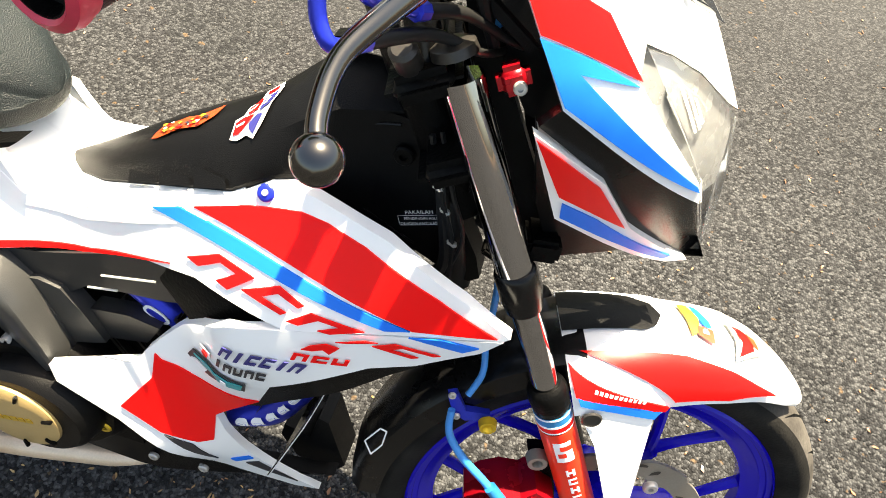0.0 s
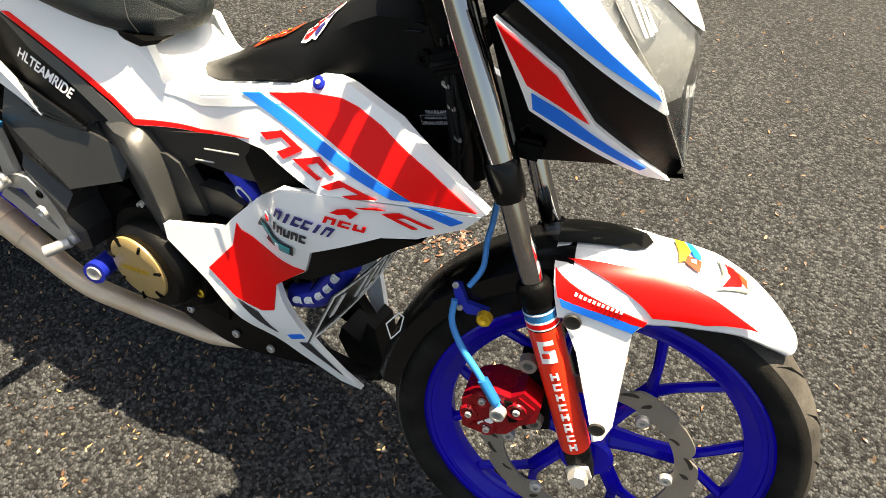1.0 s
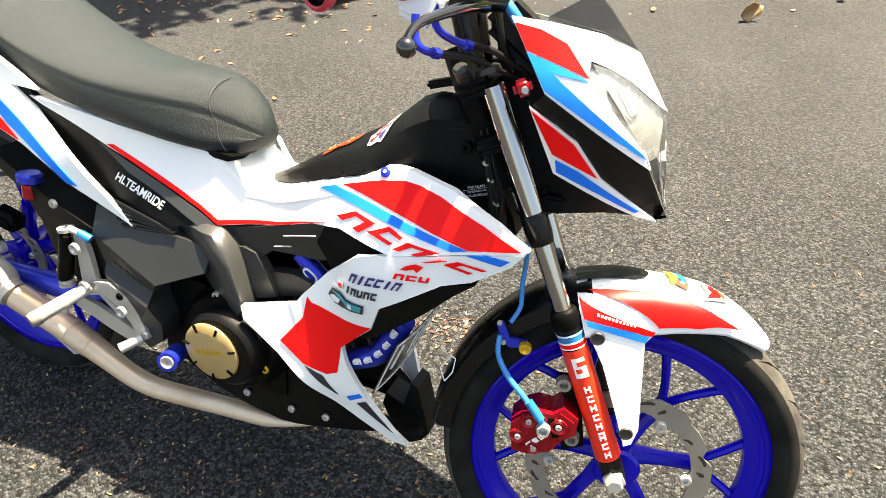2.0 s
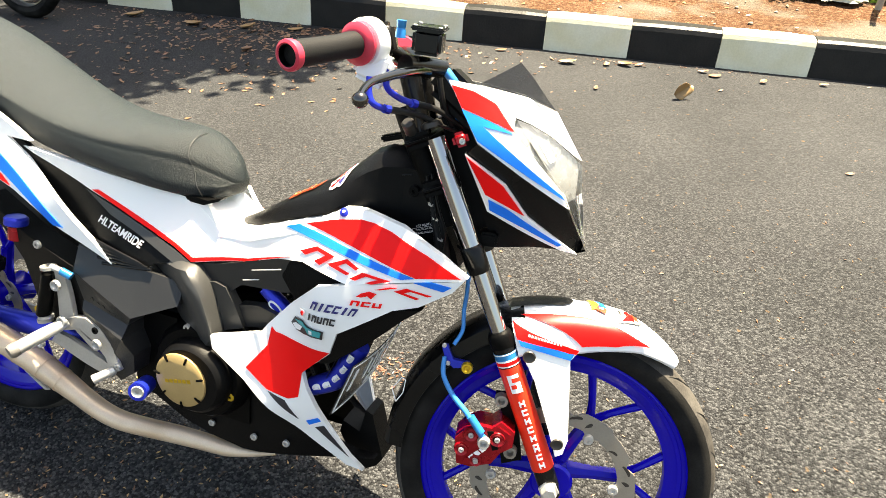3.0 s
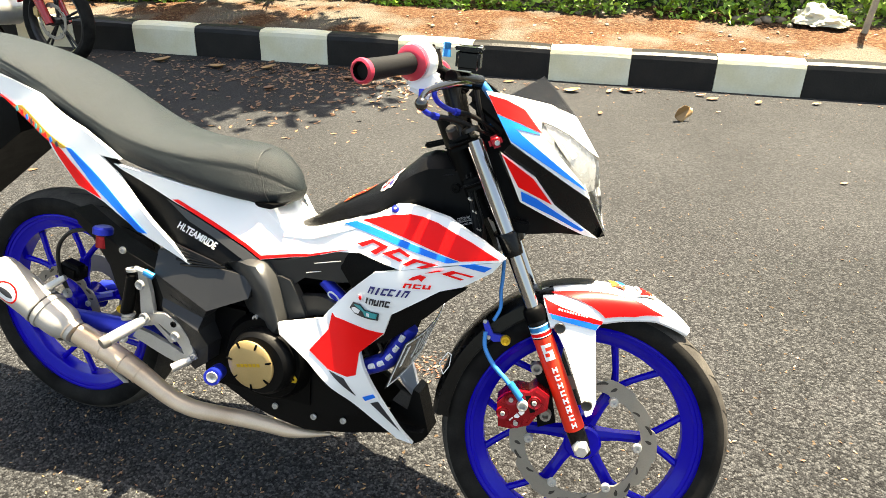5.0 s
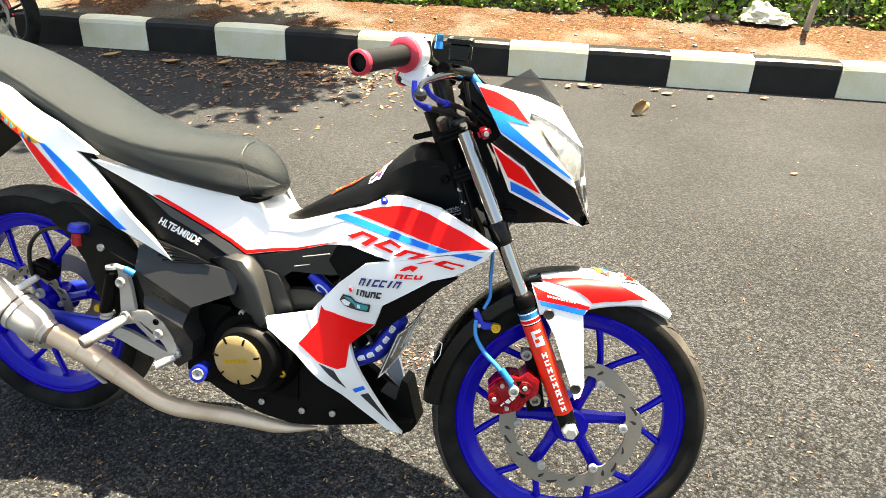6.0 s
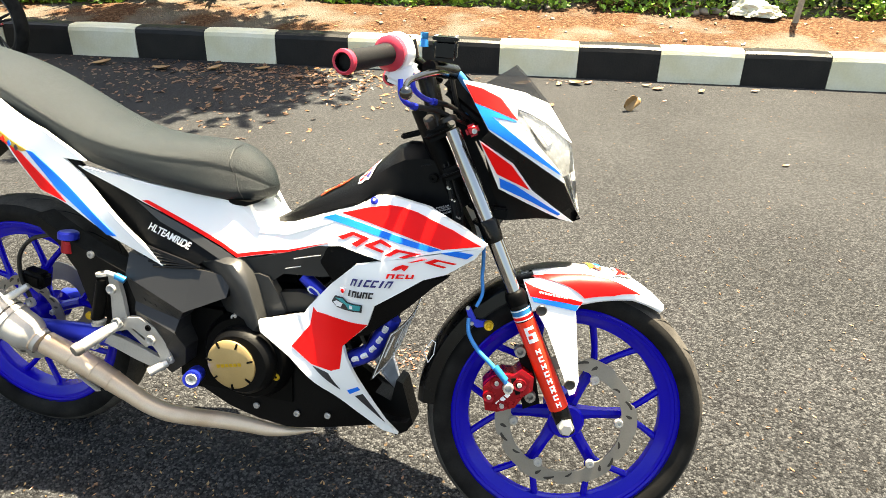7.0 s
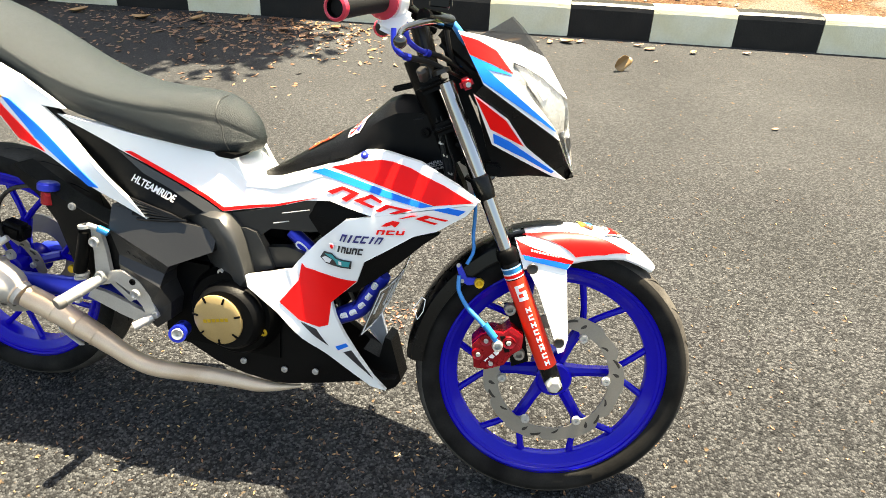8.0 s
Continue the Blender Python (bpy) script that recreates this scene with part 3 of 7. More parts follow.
TAIL = [(-1.418, 0.867), (-1.286, 0.839), (-1.209, 0.819), (-1.083, 0.762), (-1.005, 0.706), (-1.047, 0.71), (-1.012, 0.678), (-0.92, 0.585), (-0.837, 0.508), (-0.944, 0.559), (-1.034, 0.616), (-1.092, 0.643), (-1.176, 0.741), (-1.323, 0.807), (-1.422, 0.84)]
tail = panel("tail_panel", TAIL, "tail", WHITE, bike, "white tail panel with red and blue stripes", thick=0.010)
panel("tail_panel", [(x, z - 0.07) for x, z in TAIL], lambda x, z: yfun("tail")(x, z + 0.07) + 0.02, WHITE, bike, "white tail panel", thick=0.010, flip=True)
panel("red_stripe", [(-1.32, 0.804), (-1.222, 0.764), (-1.128, 0.714), (-1.04, 0.622), (-1.091, 0.644), (-1.154, 0.724), (-1.264, 0.772)], "tail", RED, tail, lift=0.0018, thick=0.0016, edge=0.0004)
panel("blue_stripe", [(-1.118, 0.721), (-1.104, 0.718), (-0.934, 0.562), (-0.953, 0.563), (-1.058, 0.647)], "tail", BLUE, tail, lift=0.0018, thick=0.0016, edge=0.0004)
WEDGE = [(-1.06, 0.712), (-1.021, 0.704), (-0.999, 0.683), (-0.891, 0.63), (-0.804, 0.595), (-0.722, 0.561), (-0.684, 0.54), (-0.718, 0.535), (-0.754, 0.527), (-0.772, 0.513), (-0.805, 0.505), (-0.843, 0.506), (-0.946, 0.575), (-1.019, 0.676)]
wedge = both("side_cover", WEDGE, lambda x, z: yfun("body")(x, z) + 0.004, PLASTIC, bike, "matt black ribbed side cover", thick=0.010)

panel("cover_band", [(-0.905, 0.635), (-0.796, 0.589), (-0.72, 0.556), (-0.688, 0.54), (-0.719, 0.535), (-0.793, 0.571), (-0.853, 0.596)], "body", SATIN, wedge, "satin grey edge band", lift=0.0006, thick=0.002, edge=0.001)

# grey frame covers and inner black shells
FRAME = [(-0.734, 0.528), (-0.69, 0.535), (-0.631, 0.548), (-0.558, 0.572), (-0.511, 0.586), (-0.46, 0.589), (-0.391, 0.574), (-0.445, 0.558), (-0.47, 0.531), (-0.509, 0.522), (-0.589, 0.518), (-0.631, 0.484), (-0.634, 0.419), (-0.656, 0.404), (-0.676, 0.353), (-0.704, 0.428), (-0.733, 0.479), (-0.769, 0.501)]
both("frame_cover", FRAME, lambda x, z: -0.088 + 0.05 * max(0, x + 0.6), GREY, bike, "black frame cover beneath the fairing", thick=0.014)
SPARL = [(-0.802, 0.52), (-0.792, 0.508), (-0.767, 0.486), (-0.741, 0.45), (-0.716, 0.397), (-0.683, 0.352), (-0.635, 0.31)]
SPARA = [(-0.736, 0.540), (-0.726, 0.531), (-0.703, 0.512), (-0.683, 0.473), (-0.665, 0.427), (-0.645, 0.391), (-0.624, 0.364)]
SPARB = [(-0.691, 0.541), (-0.682, 0.532), (-0.664, 0.516), (-0.648, 0.486), (-0.633, 0.443), (-0.626, 0.415), (-0.617, 0.387)]
SPARC = [(-0.673, 0.538), (-0.665, 0.528), (-0.649, 0.508), (-0.64, 0.487), (-0.629, 0.451), (-0.622, 0.429), (-0.618, 0.394)]
for side in (1, -1):
    rows = []
    for tuck, l, a, b, c in zip((0.026, 0.010, 0.002, 0, 0, 0, 0.03), SPARL, SPARA, SPARB, SPARC):
        rows.append([(l[0], side * (tuck - 0.060), l[1]), (l[0], side * (tuck - 0.085), l[1]), ((l[0] + a[0]) / 2 - 0.002, side * (tuck - 0.106), (l[1] + a[1]) / 2), (a[0], side * (tuck - 0.119), a[1]), ((a[0] + b[0]) / 2, side * (tuck - 0.127), (a[1] + b[1]) / 2), (b[0], side * (tuck - 0.129), b[1]), ((b[0] + c[0]) / 2, side * (tuck - 0.127), (b[1] + c[1]) / 2), (c[0], side * (tuck - 0.116), c[1]), (c[0] + 0.002, side * (tuck - 0.085), c[1])])
    loft("frame_spar", rows, SATIN, bike, "satin grey frame spar")
both("spar_web", [(-0.66, 0.509), (-0.64, 0.513), (-0.618, 0.508), (-0.598, 0.476), (-0.582, 0.436), (-0.634, 0.418), (-0.641, 0.443), (-0.652, 0.48)], lambda x, z: -0.095 + 0.1 * max(0, x + 0.60), SATIN, bike, "satin grey web beside the frame spar", thick=0.02)
both("spar_floor", [(-0.598, 0.476), (-0.555, 0.483), (-0.521, 0.476), (-0.538, 0.446), (-0.582, 0.435)], lambda x, z: -0.085, GREY, bike, thick=0.02)
PV = [(-0.926, 0.523), (-0.841, 0.512), (-0.774, 0.511), (-0.711, 0.504), (-0.694, 0.493), (-0.694, 0.464), (-0.778, 0.427), (-0.922, 0.478), (-0.904, 0.424), (-0.796, 0.403), (-0.899, 0.409), (-0.797, 0.38), (-0.782, 0.345), (-0.79, 0.302), (-0.825, 0.274), (-0.852, 0.296), (-0.862, 0.344), (-0.892, 0.368)]
PY = (-0.112, -0.116, -0.116, -0.112, -0.110, -0.128, -0.152, -0.134, -0.132, -0.140, -0.142, -0.158, -0.145, -0.138, -0.136, -0.138, -0.138, -0.140)
PF = [(0, 1, 7), (1, 2, 6, 7), (2, 3, 5, 6), (3, 4, 5), (7, 6, 9, 8), (8, 9, 11, 10), (10, 11, 16, 17), (11, 12, 15, 16), (12, 13, 14, 15)]
PR = [0, 1, 2, 3, 4, 5, 6, 9, 11, 12, 13, 14, 15, 16, 17, 10, 8, 7]
for side in (1, -1):
    verts = [(x, side * y, z) for (x, z), y in zip(PV, PY)] + [(x, side * -0.085, z) for x, z in PV]
    faces = PF + [(a, b, b + 18, a + 18) for a, b in zip(PR, PR[1:] + PR[:1])]
    pivot = link_mesh("pivot_cover", verts, faces, GREY, bike, "dark grey faceted swingarm pivot cover", smooth=False)
    if side == 1:
        bolt("cover_bolt", ([(-0.818, 0.313)][0][0], -0.146, [(-0.818, 0.313)][0][1]), 0.007, 0.006, ALLOY, pivot)
        for k in range(7):
            x, z = -0.885 + 0.013 * k, 0.432 - 0.0045 * k
            tube("embossed_stroke", [(x, -0.1345 - 0.0006 * k, z), (x + 0.005, -0.1355 - 0.0006 * k, z + (0.002 if k % 2 else 0.004)), (x + 0.009, -0.136 - 0.0006 * k, z - 0.002)], 0.0006, PLASTIC, pivot, "", 6)
        bolt("cover_bolt", ([(-0.866, 0.376)][0][0], -0.146, [(-0.866, 0.376)][0][1]), 0.007, 0.005, CAST, pivot)
for a, b in ([(-0.558, 0.559), (-0.501, 0.575)], [(-0.576, 0.536), (-0.543, 0.546)]):
    tube("cover_slot", [(a[0], -0.103, a[1]), (b[0], -0.105, b[1])], 0.0012, ALLOY, bike, "", 6)

# inner shell behind the fork, tank top and radiator housing
tank_side = panel("tank_side", [(-0.372, 0.671), (-0.386, 0.696), (-0.367, 0.738), (-0.33, 0.768), (-0.292, 0.766), (-0.264, 0.707), (-0.214, 0.625), (-0.232, 0.61), (-0.286, 0.635)], -0.03, PLASTIC, bike, "black inner shell with a caution sticker", thick=0.03, soft=1)
bolt("shell_bolt", (-0.305, -0.032, 0.735), 0.009, 0.006, CAST, tank_side)
tube("shell_bead", [(-0.366, -0.031, 0.676), (-0.376, -0.031, 0.700), (-0.364, -0.031, 0.728), (-0.338, -0.031, 0.752), (-0.312, -0.031, 0.760)], 0.0012, GLOSSBLACK, tank_side, "gloss bead round the shell", 8)
tube("shell_bead", [(-0.366, -0.031, 0.676), (-0.330, -0.031, 0.664), (-0.285, -0.031, 0.642)], 0.0010, GLOSSBLACK, tank_side, "", 8)
for x, z in ((-0.262, 0.700), (-0.272, 0.722), (-0.250, 0.668)):
    block("wire_clip", (0.010, 0.006, 0.005), ALLOY, bike, "bright wiring clip", pose(x, -0.046, z, 0, 28, 0), 0.0015)
tube("wire", [(-0.285, -0.040, 0.765), (-0.268, -0.046, 0.715), (-0.250, -0.046, 0.668), (-0.246, -0.040, 0.62)], 0.0028, CABLE, bike, "thin black wire", 6)
tube("wire", [(-0.278, -0.040, 0.77), (-0.258, -0.048, 0.72), (-0.242, -0.046, 0.675), (-0.252, -0.040, 0.615)], 0.0022, CABLE, bike, "thin black wire", 6)


SADDLE = ((-0.82, 0.655), (-0.76, 0.652), (-0.71, 0.645), (-0.68, 0.637), (-0.66, 0.628), (-0.645, 0.616))


def tank_ring(x, zt, we, ze, wl, zl):
    half = [(0, zt), (0.5 * we, zt - 0.3 * (zt - ze)), (we, ze), (0.5 * (we + wl), 0.5 * (ze + zl)), (wl, zl), (0.8 * wl, zl - 0.05)]
    return [(x, -y, z) for y, z in half] + [(x, y, z) for y, z in reversed(half)][:-1]


TANK = [(-0.643, 0.608, 0.003, 0.607, 0.005, 0.603), (-0.62, 0.621, 0.018, 0.615, 0.025, 0.608), (-0.585, 0.642, 0.030, 0.633, 0.039, 0.619), (-0.534, 0.677, 0.036, 0.665, 0.050, 0.641), (-0.488, 0.704, 0.043, 0.688, 0.060, 0.660), (-0.441, 0.733, 0.048, 0.710, 0.068, 0.678), (-0.408, 0.763, 0.050, 0.735, 0.066, 0.702), (-0.385, 0.785, 0.046, 0.752, 0.056, 0.705), (-0.36, 0.796, 0.040, 0.765, 0.042, 0.690), (-0.31, 0.797, 0.026, 0.77, 0.024, 0.66), (-0.285, 0.775, 0.022, 0.75, 0.023, 0.66)]
top_edge = [(-0.86, 0.668), (-0.737, 0.651), (-0.70, 0.645), (-0.676, 0.630), (-0.650, 0.605), (-0.585, 0.610), (-0.507, 0.643), (-0.445, 0.669), (-0.425, 0.682)]


def white_saddle():
    """The white skin between the fairing's edge and the tank cover, carried over the middle under the seat's nose."""
    t, e, c = np.array(TANK), np.array(top_edge), np.array(SADDLE)
    for side in (1, -1):
        rows = []
        for k in range(33):
            x = -0.80 + 0.372 * k / 32
            zo = float(np.interp(x, e[:, 0], e[:, 1])) - 0.004
            out = Vector((body_y(x, zo - 0.010) - 0.0012, zo - 0.010))
            knee = Vector((body_y(x, zo) - 0.0006, zo + 0.001))
            if x < -0.640:
                inner = Vector((0.004, float(np.interp(x, c[:, 0], c[:, 1]))))
            else:
                inner = Vector((-max(0.0, float(np.interp(x, t[:, 0], t[:, 4])) - 0.008), float(np.interp(x, t[:, 0], t[:, 5])) - 0.003))
            top = Vector((0.45 * inner.x + 0.55 * knee.x, 0.35 * knee.y + 0.65 * inner.y + 0.002))
            ring = [out, knee]
            for j in range(1, 7):
                f = j / 6
                p = knee * (1 - f) ** 2 + top * 2 * f * (1 - f) + inner * f * f
                ring.append(p)
            rows.append([(x, side * p.x, p.y) for p in ring])
        loft("tank_shoulder", rows, WHITE, bike, "white shoulder beside the tank cover", closed=False, caps=False)


tank = loft("tank_cover", [tank_ring(*t) for t in TANK], PLASTIC, bike, "black tank tunnel cover with colourful stickers")
white_saddle()


def on_tank(x, u):
    """A place on the right of the tank cover: u from 0 near the ridge to 1 at its edge, past 1 down its side."""
    t = np.array(TANK)
    zt, we, ze, wl, zl = [float(np.interp(x, t[:, 0], t[:, k])) for k in (1, 2, 3, 4, 5)]
    if u > 1:
        return (x, -we - (wl - we) * (u - 1) - 0.002, ze + (zl - ze) * (u - 1))
    if u < 0.5:
        return (x, -we * u - 0.0012, zt - 0.3 * (zt - ze) * u / 0.5 + 0.002)
    return (x, -we * u - 0.0012, zt - (zt - ze) * (0.3 + 0.7 * (u - 0.5) / 0.5) + 0.002)


rnd = random.Random(41)


def tank_cut(name, cell, outline, mat, lift=0.0, label=""):
    """A cut-out film on the tank cover; its outline in parts of a cell (x0, x1, u0, u1)."""
    x0, x1, u0, u1 = cell
    ring = stepped(outline, 0.12)
    n, poly = len(ring), [tuple(p) for p in ring]
    grid = [Vector(((i + 0.5) / 9, (j + 0.5) / 9)) for i in range(9) for j in range(9)]
    pts = list(ring) + [p for p in grid if inside(p, poly) and min((p - q).length for q in ring) > 0.03]
    vs, _, tris, *_ = delaunay_2d_cdt(pts, [(i, (i + 1) % n) for i in range(n)], [], 1, 1e-6)
    return link_mesh(name, [Vector(on_tank(x0 + (x1 - x0) * v.x, u0 + (u1 - u0) * v.y)) + Vector((0, -0.6, 0.8)) * lift for v in vs], [tuple(t) for t in tris], mat, tank, label)


FLAME, JAG = (-0.540, -0.474, 0.04, 0.66), (-0.454, -0.418, 0.06, 1.0)
tank_cut("sticker", FLAME, [(0.0, 0.95), (0.08, 0.35), (0.45, 0.12), (0.62, 0.2), (0.98, 0.0), (0.9, 0.45), (0.72, 0.8), (0.4, 0.75), (0.1, 1.0)], ORANGE, 0.0, "cut-out sticker of orange and yellow flames")
for k in range(30):
    x, y, w, h = rnd.uniform(0.06, 0.78), rnd.uniform(0.2, 0.66), rnd.uniform(0.05, 0.14), rnd.uniform(0.08, 0.2)
    tank_cut("sticker_print", FLAME, [(x, y + h * 0.4), (x + w * 0.4, y), (x + w, y + h * 0.3), (x + w * 0.6, y + h)], (YELLOW, RED, PRINT, ORANGE, RED, YELLOW, INK)[k % 7], 0.0012 + 0.00004 * k)
tank_cut("sticker", JAG, [(0.05, 0.92), (0.0, 0.56), (0.18, 0.5), (0.24, 0.28), (0.46, 0.2), (0.5, 0.0), (0.95, 0.0), (1.0, 0.14), (0.86, 0.45), (0.8, 0.75), (0.7, 1.0), (0.45, 0.88), (0.25, 0.95)], PRINT, 0.0, "white, red and blue jagged sticker")
for mat, lift, outline in ((RED, 0.0013, [(0.28, 0.33), (0.56, 0.16), (0.52, 0.46), (0.3, 0.5)]), (RED, 0.0013, [(0.06, 0.62), (0.22, 0.54), (0.5, 0.52), (0.4, 0.64), (0.24, 0.84), (0.1, 0.86)]), (RED, 0.0013, [(0.58, 0.06), (0.88, 0.05), (0.84, 0.14), (0.62, 0.15)]),
                           (NAVY, 0.0013, [(0.62, 0.24), (0.92, 0.2), (0.8, 0.45), (0.58, 0.52)]), (NAVY, 0.0013, [(0.42, 0.68), (0.56, 0.56), (0.72, 0.58), (0.66, 0.92), (0.48, 0.78)]), (PRINT, 0.0020, [(0.34, 0.40), (0.48, 0.32), (0.48, 0.36), (0.34, 0.45)]),
                           (PRINT, 0.0020, [(0.12, 0.68), (0.3, 0.62), (0.3, 0.66), (0.12, 0.73)]), (PRINT, 0.0020, [(0.68, 0.3), (0.78, 0.28), (0.72, 0.4), (0.65, 0.42)])):
    tank_cut("sticker_print", JAG, outline, mat, lift)
for x0, x1 in ((-0.552, -0.519), (-0.516, -0.481), (-0.478, -0.444)):
    quad = [on_tank(x0, 1.4), on_tank(x0 + 0.002, 1.93), on_tank(x1, 1.95), on_tank(x1 - 0.004, 1.72)]
    link_mesh("vent_rib", [(x, y - p, z) for (x, y, z), p in zip(quad, (0.004, 0.005, 0.0015, 0.0015))], [(0, 1, 2, 3)], PLASTIC, tank)
SC = (-0.408, 0.687)
turned("fairing_screw", [(0.002, 0.0026), (0.0060, 0.0026), (0.0075, 0.0015), (0.008, 0.0)], ANOBLUE, fairing, "blue anodised fairing screw", 20, (0, -0.8, 0.6), (SC[0], body_y(*SC) - 0.0005, SC[1]))
turned("screw_head", [(0.001, 0.0015), (0.0026, 0.0015), (0.0030, 0.0)], ALLOY, fairing, "", 12, (0, -0.8, 0.6), (SC[0], body_y(*SC) - 0.0030, SC[1] + 0.0018))


def split_letters(me, name, mat, parent, m=None):
    """Each stroke island of a line of writing becomes a piece of its own."""
    me.materials.clear()
    me.materials.append(mat)
    bm = bmesh.new()
    bm.from_mesh(me)
    left = set(bm.verts)
    while left:
        todo, isle = [left.pop()], []
        while todo:
            v = todo.pop()
            isle.append(v)
            for e in v.link_edges:
                o = e.other_vert(v)
                if o in left:
                    left.discard(o)
                    todo.append(o)
        at = {v: k for k, v in enumerate(isle)}
        faces = {f for v in isle for f in v.link_faces}
        link_mesh(name, [v.co[:] for v in isle], [[at[v] for v in f.verts] for f in faces], mat, parent, "", m, False)
    bm.free()


def caution():
    """A white-bordered caution sticker with three lines of writing."""
    c = Vector((-0.282, -0.0345, 0.675))
    rows = ((0.011, "PAKAILAH", 0.0085), (0.001, "PENDINGIN ASLI", 0.0062), (-0.007, "DENGAN ANTI KARAT", 0.0058))
    tilt = pose(c.x, c.y, c.z, 90, 0, 0) @ pose(0, 0, 0, 0, 0, 21) @ Matrix.Scale(0.66, 4)
    for dx, dz, w, h in ((0, 0.006, 0.062, 0.0007), (0, -0.0095, 0.062, 0.0007), (-0.031, -0.0017, 0.0007, 0.0155), (0.031, -0.0017, 0.0007, 0.0155)):
        link_mesh("sticker_border", [(dx - w / 2, dz - h / 2, 0.0006), (dx + w / 2, dz - h / 2, 0.0006), (dx + w / 2, dz + h / 2, 0.0006), (dx - w / 2, dz + h / 2, 0.0006)], [(0, 1, 2, 3)], PRINT, tank_side, m=tilt)
    for dz, words, size in rows:
        cu = bpy.data.curves.new("words", "FONT")
        cu.body, cu.size, cu.align_x, cu.align_y = words, size, "CENTER", "CENTER"
        ob = bpy.data.objects.new("words", cu)
        scene.collection.objects.link(ob)
        bpy.context.view_layer.update()
        me = bpy.data.meshes.new_from_object(ob.evaluated_get(bpy.context.evaluated_depsgraph_get()))
        bpy.data.objects.remove(ob)
        split_letters(me, "letter", PRINT, tank_side, tilt @ pose(0, dz, 0.0008))


caution()

# dark filler core added between the flanks to close the gap
def upper_edge(x):
    zs = [a[1] + (b[1] - a[1]) * (x - a[0]) / (b[0] - a[0]) for a, b in zip(UPPER, UPPER[1:] + UPPER[:1]) if (a[0] - x) * (b[0] - x) < 0]
    return max(zs)


core_rings = []
for x in (-0.58, -0.52, -0.46, -0.40, -0.34, -0.29):
    zt, zb = upper_edge(x) - (0.012 if x < -0.45 else 0.06), 0.56 if x < -0.5 else 0.50 + 0.75 * max(0.0, x + 0.42)
    levels = [zb + (zt - zb) * k / 4 for k in range(5)]
    half = [(max(0.01, -body_y(x, z) - 0.018), z) for z in levels]
    core_rings.append([(x, -y, z) for y, z in half] + [(x, y, z) for y, z in reversed(half)])
loft("inner_core", core_rings, CAST, bike, "black filler core between the fairings")

# -- seat --
def seat_ring(x, zb, zc, zt, wb, wc):
    zc = zt - max(zt - zc, 0.36 * (zt - zb))
    half = [(0, zt), (0.5 * wc, zt - 0.10 * (zt - zc)), (0.84 * wc, zt - 0.48 * (zt - zc)), (0.96 * wc, zt - 0.76 * (zt - zc)), (1.0 * wc, zc + 0.06 * (zt - zc)), (1.008 * wc, zc - 0.006), (0.9 * wc + 0.1 * wb + 0.002, 0.85 * zc + 0.15 * zb), (0.55 * wc + 0.45 * wb + 0.004, 0.55 * zc + 0.45 * zb), (wb + 0.002, zb + 0.022), (wb, zb + 0.006), (wb - 0.008, zb), (0.5 * wb, zb - 0.004)]
    return [(x, -y, z) for y, z in half] + [(x, y, z) for y, z in reversed(half[1:])]


SEAT = [(-0.647, 0.664, 0.672, 0.680, 0.010, 0.008), (-0.655, 0.653, 0.682, 0.698, 0.030, 0.024), (-0.670, 0.649, 0.696, 0.718, 0.050, 0.040), (-0.693, 0.648, 0.713, 0.737, 0.066, 0.054), (-0.720, 0.650, 0.728, 0.751, 0.080, 0.067), (-0.745, 0.653, 0.735, 0.757, 0.089, 0.077), (-0.79, 0.658, 0.737, 0.758, 0.097, 0.087),
        (-0.87, 0.670, 0.737, 0.756, 0.104, 0.10), (-0.95, 0.684, 0.744, 0.762, 0.108, 0.106), (-1.03, 0.703, 0.765, 0.782, 0.112, 0.111), (-1.12, 0.752, 0.804, 0.820, 0.114, 0.113), (-1.22, 0.802, 0.852, 0.866, 0.114, 0.112), (-1.32, 0.842, 0.884, 0.897, 0.112, 0.108),
        (-1.42, 0.872, 0.903, 0.915, 0.105, 0.1), (-1.52, 0.895, 0.915, 0.926, 0.09, 0.085), (-1.58, 0.905, 0.918, 0.928, 0.07, 0.06)]
seat = loft("seat", [seat_ring(*s) for s in SEAT], VINYL, bike, "long black grained vinyl seat")
sub = seat.modifiers.new("soft", "SUBSURF")
sub.levels = sub.render_levels = 2


def seat_seam(x_top, x_foot):
    """A line over the seat from its middle down its right side."""
    t, pts = np.array(SEAT)[::-1], []
    for k in range(10):
        x = x_top + (x_foot - x_top) * (k / 9) ** 1.5
        ring = seat_ring(x, *[float(np.interp(x, t[:, 0], t[:, c])) for c in range(1, 6)])
        p, mid = Vector(ring[k]), Vector((x, 0, 0.70))
        pts.append(p + (p - mid).normalized() * 0.0002)
    return pts


tube("seam", seat_seam(-0.722, -0.688), 0.0008, SATIN, seat, "raised stitched seam", 6)
panel("seat_base", [(-0.78, 0.656), (-0.725, 0.654), (-0.671, 0.651), (-0.638, 0.663), (-0.649, 0.654), (-0.68, 0.641), (-0.737, 0.643)], -0.07, CAST, bike, thick=0.02)

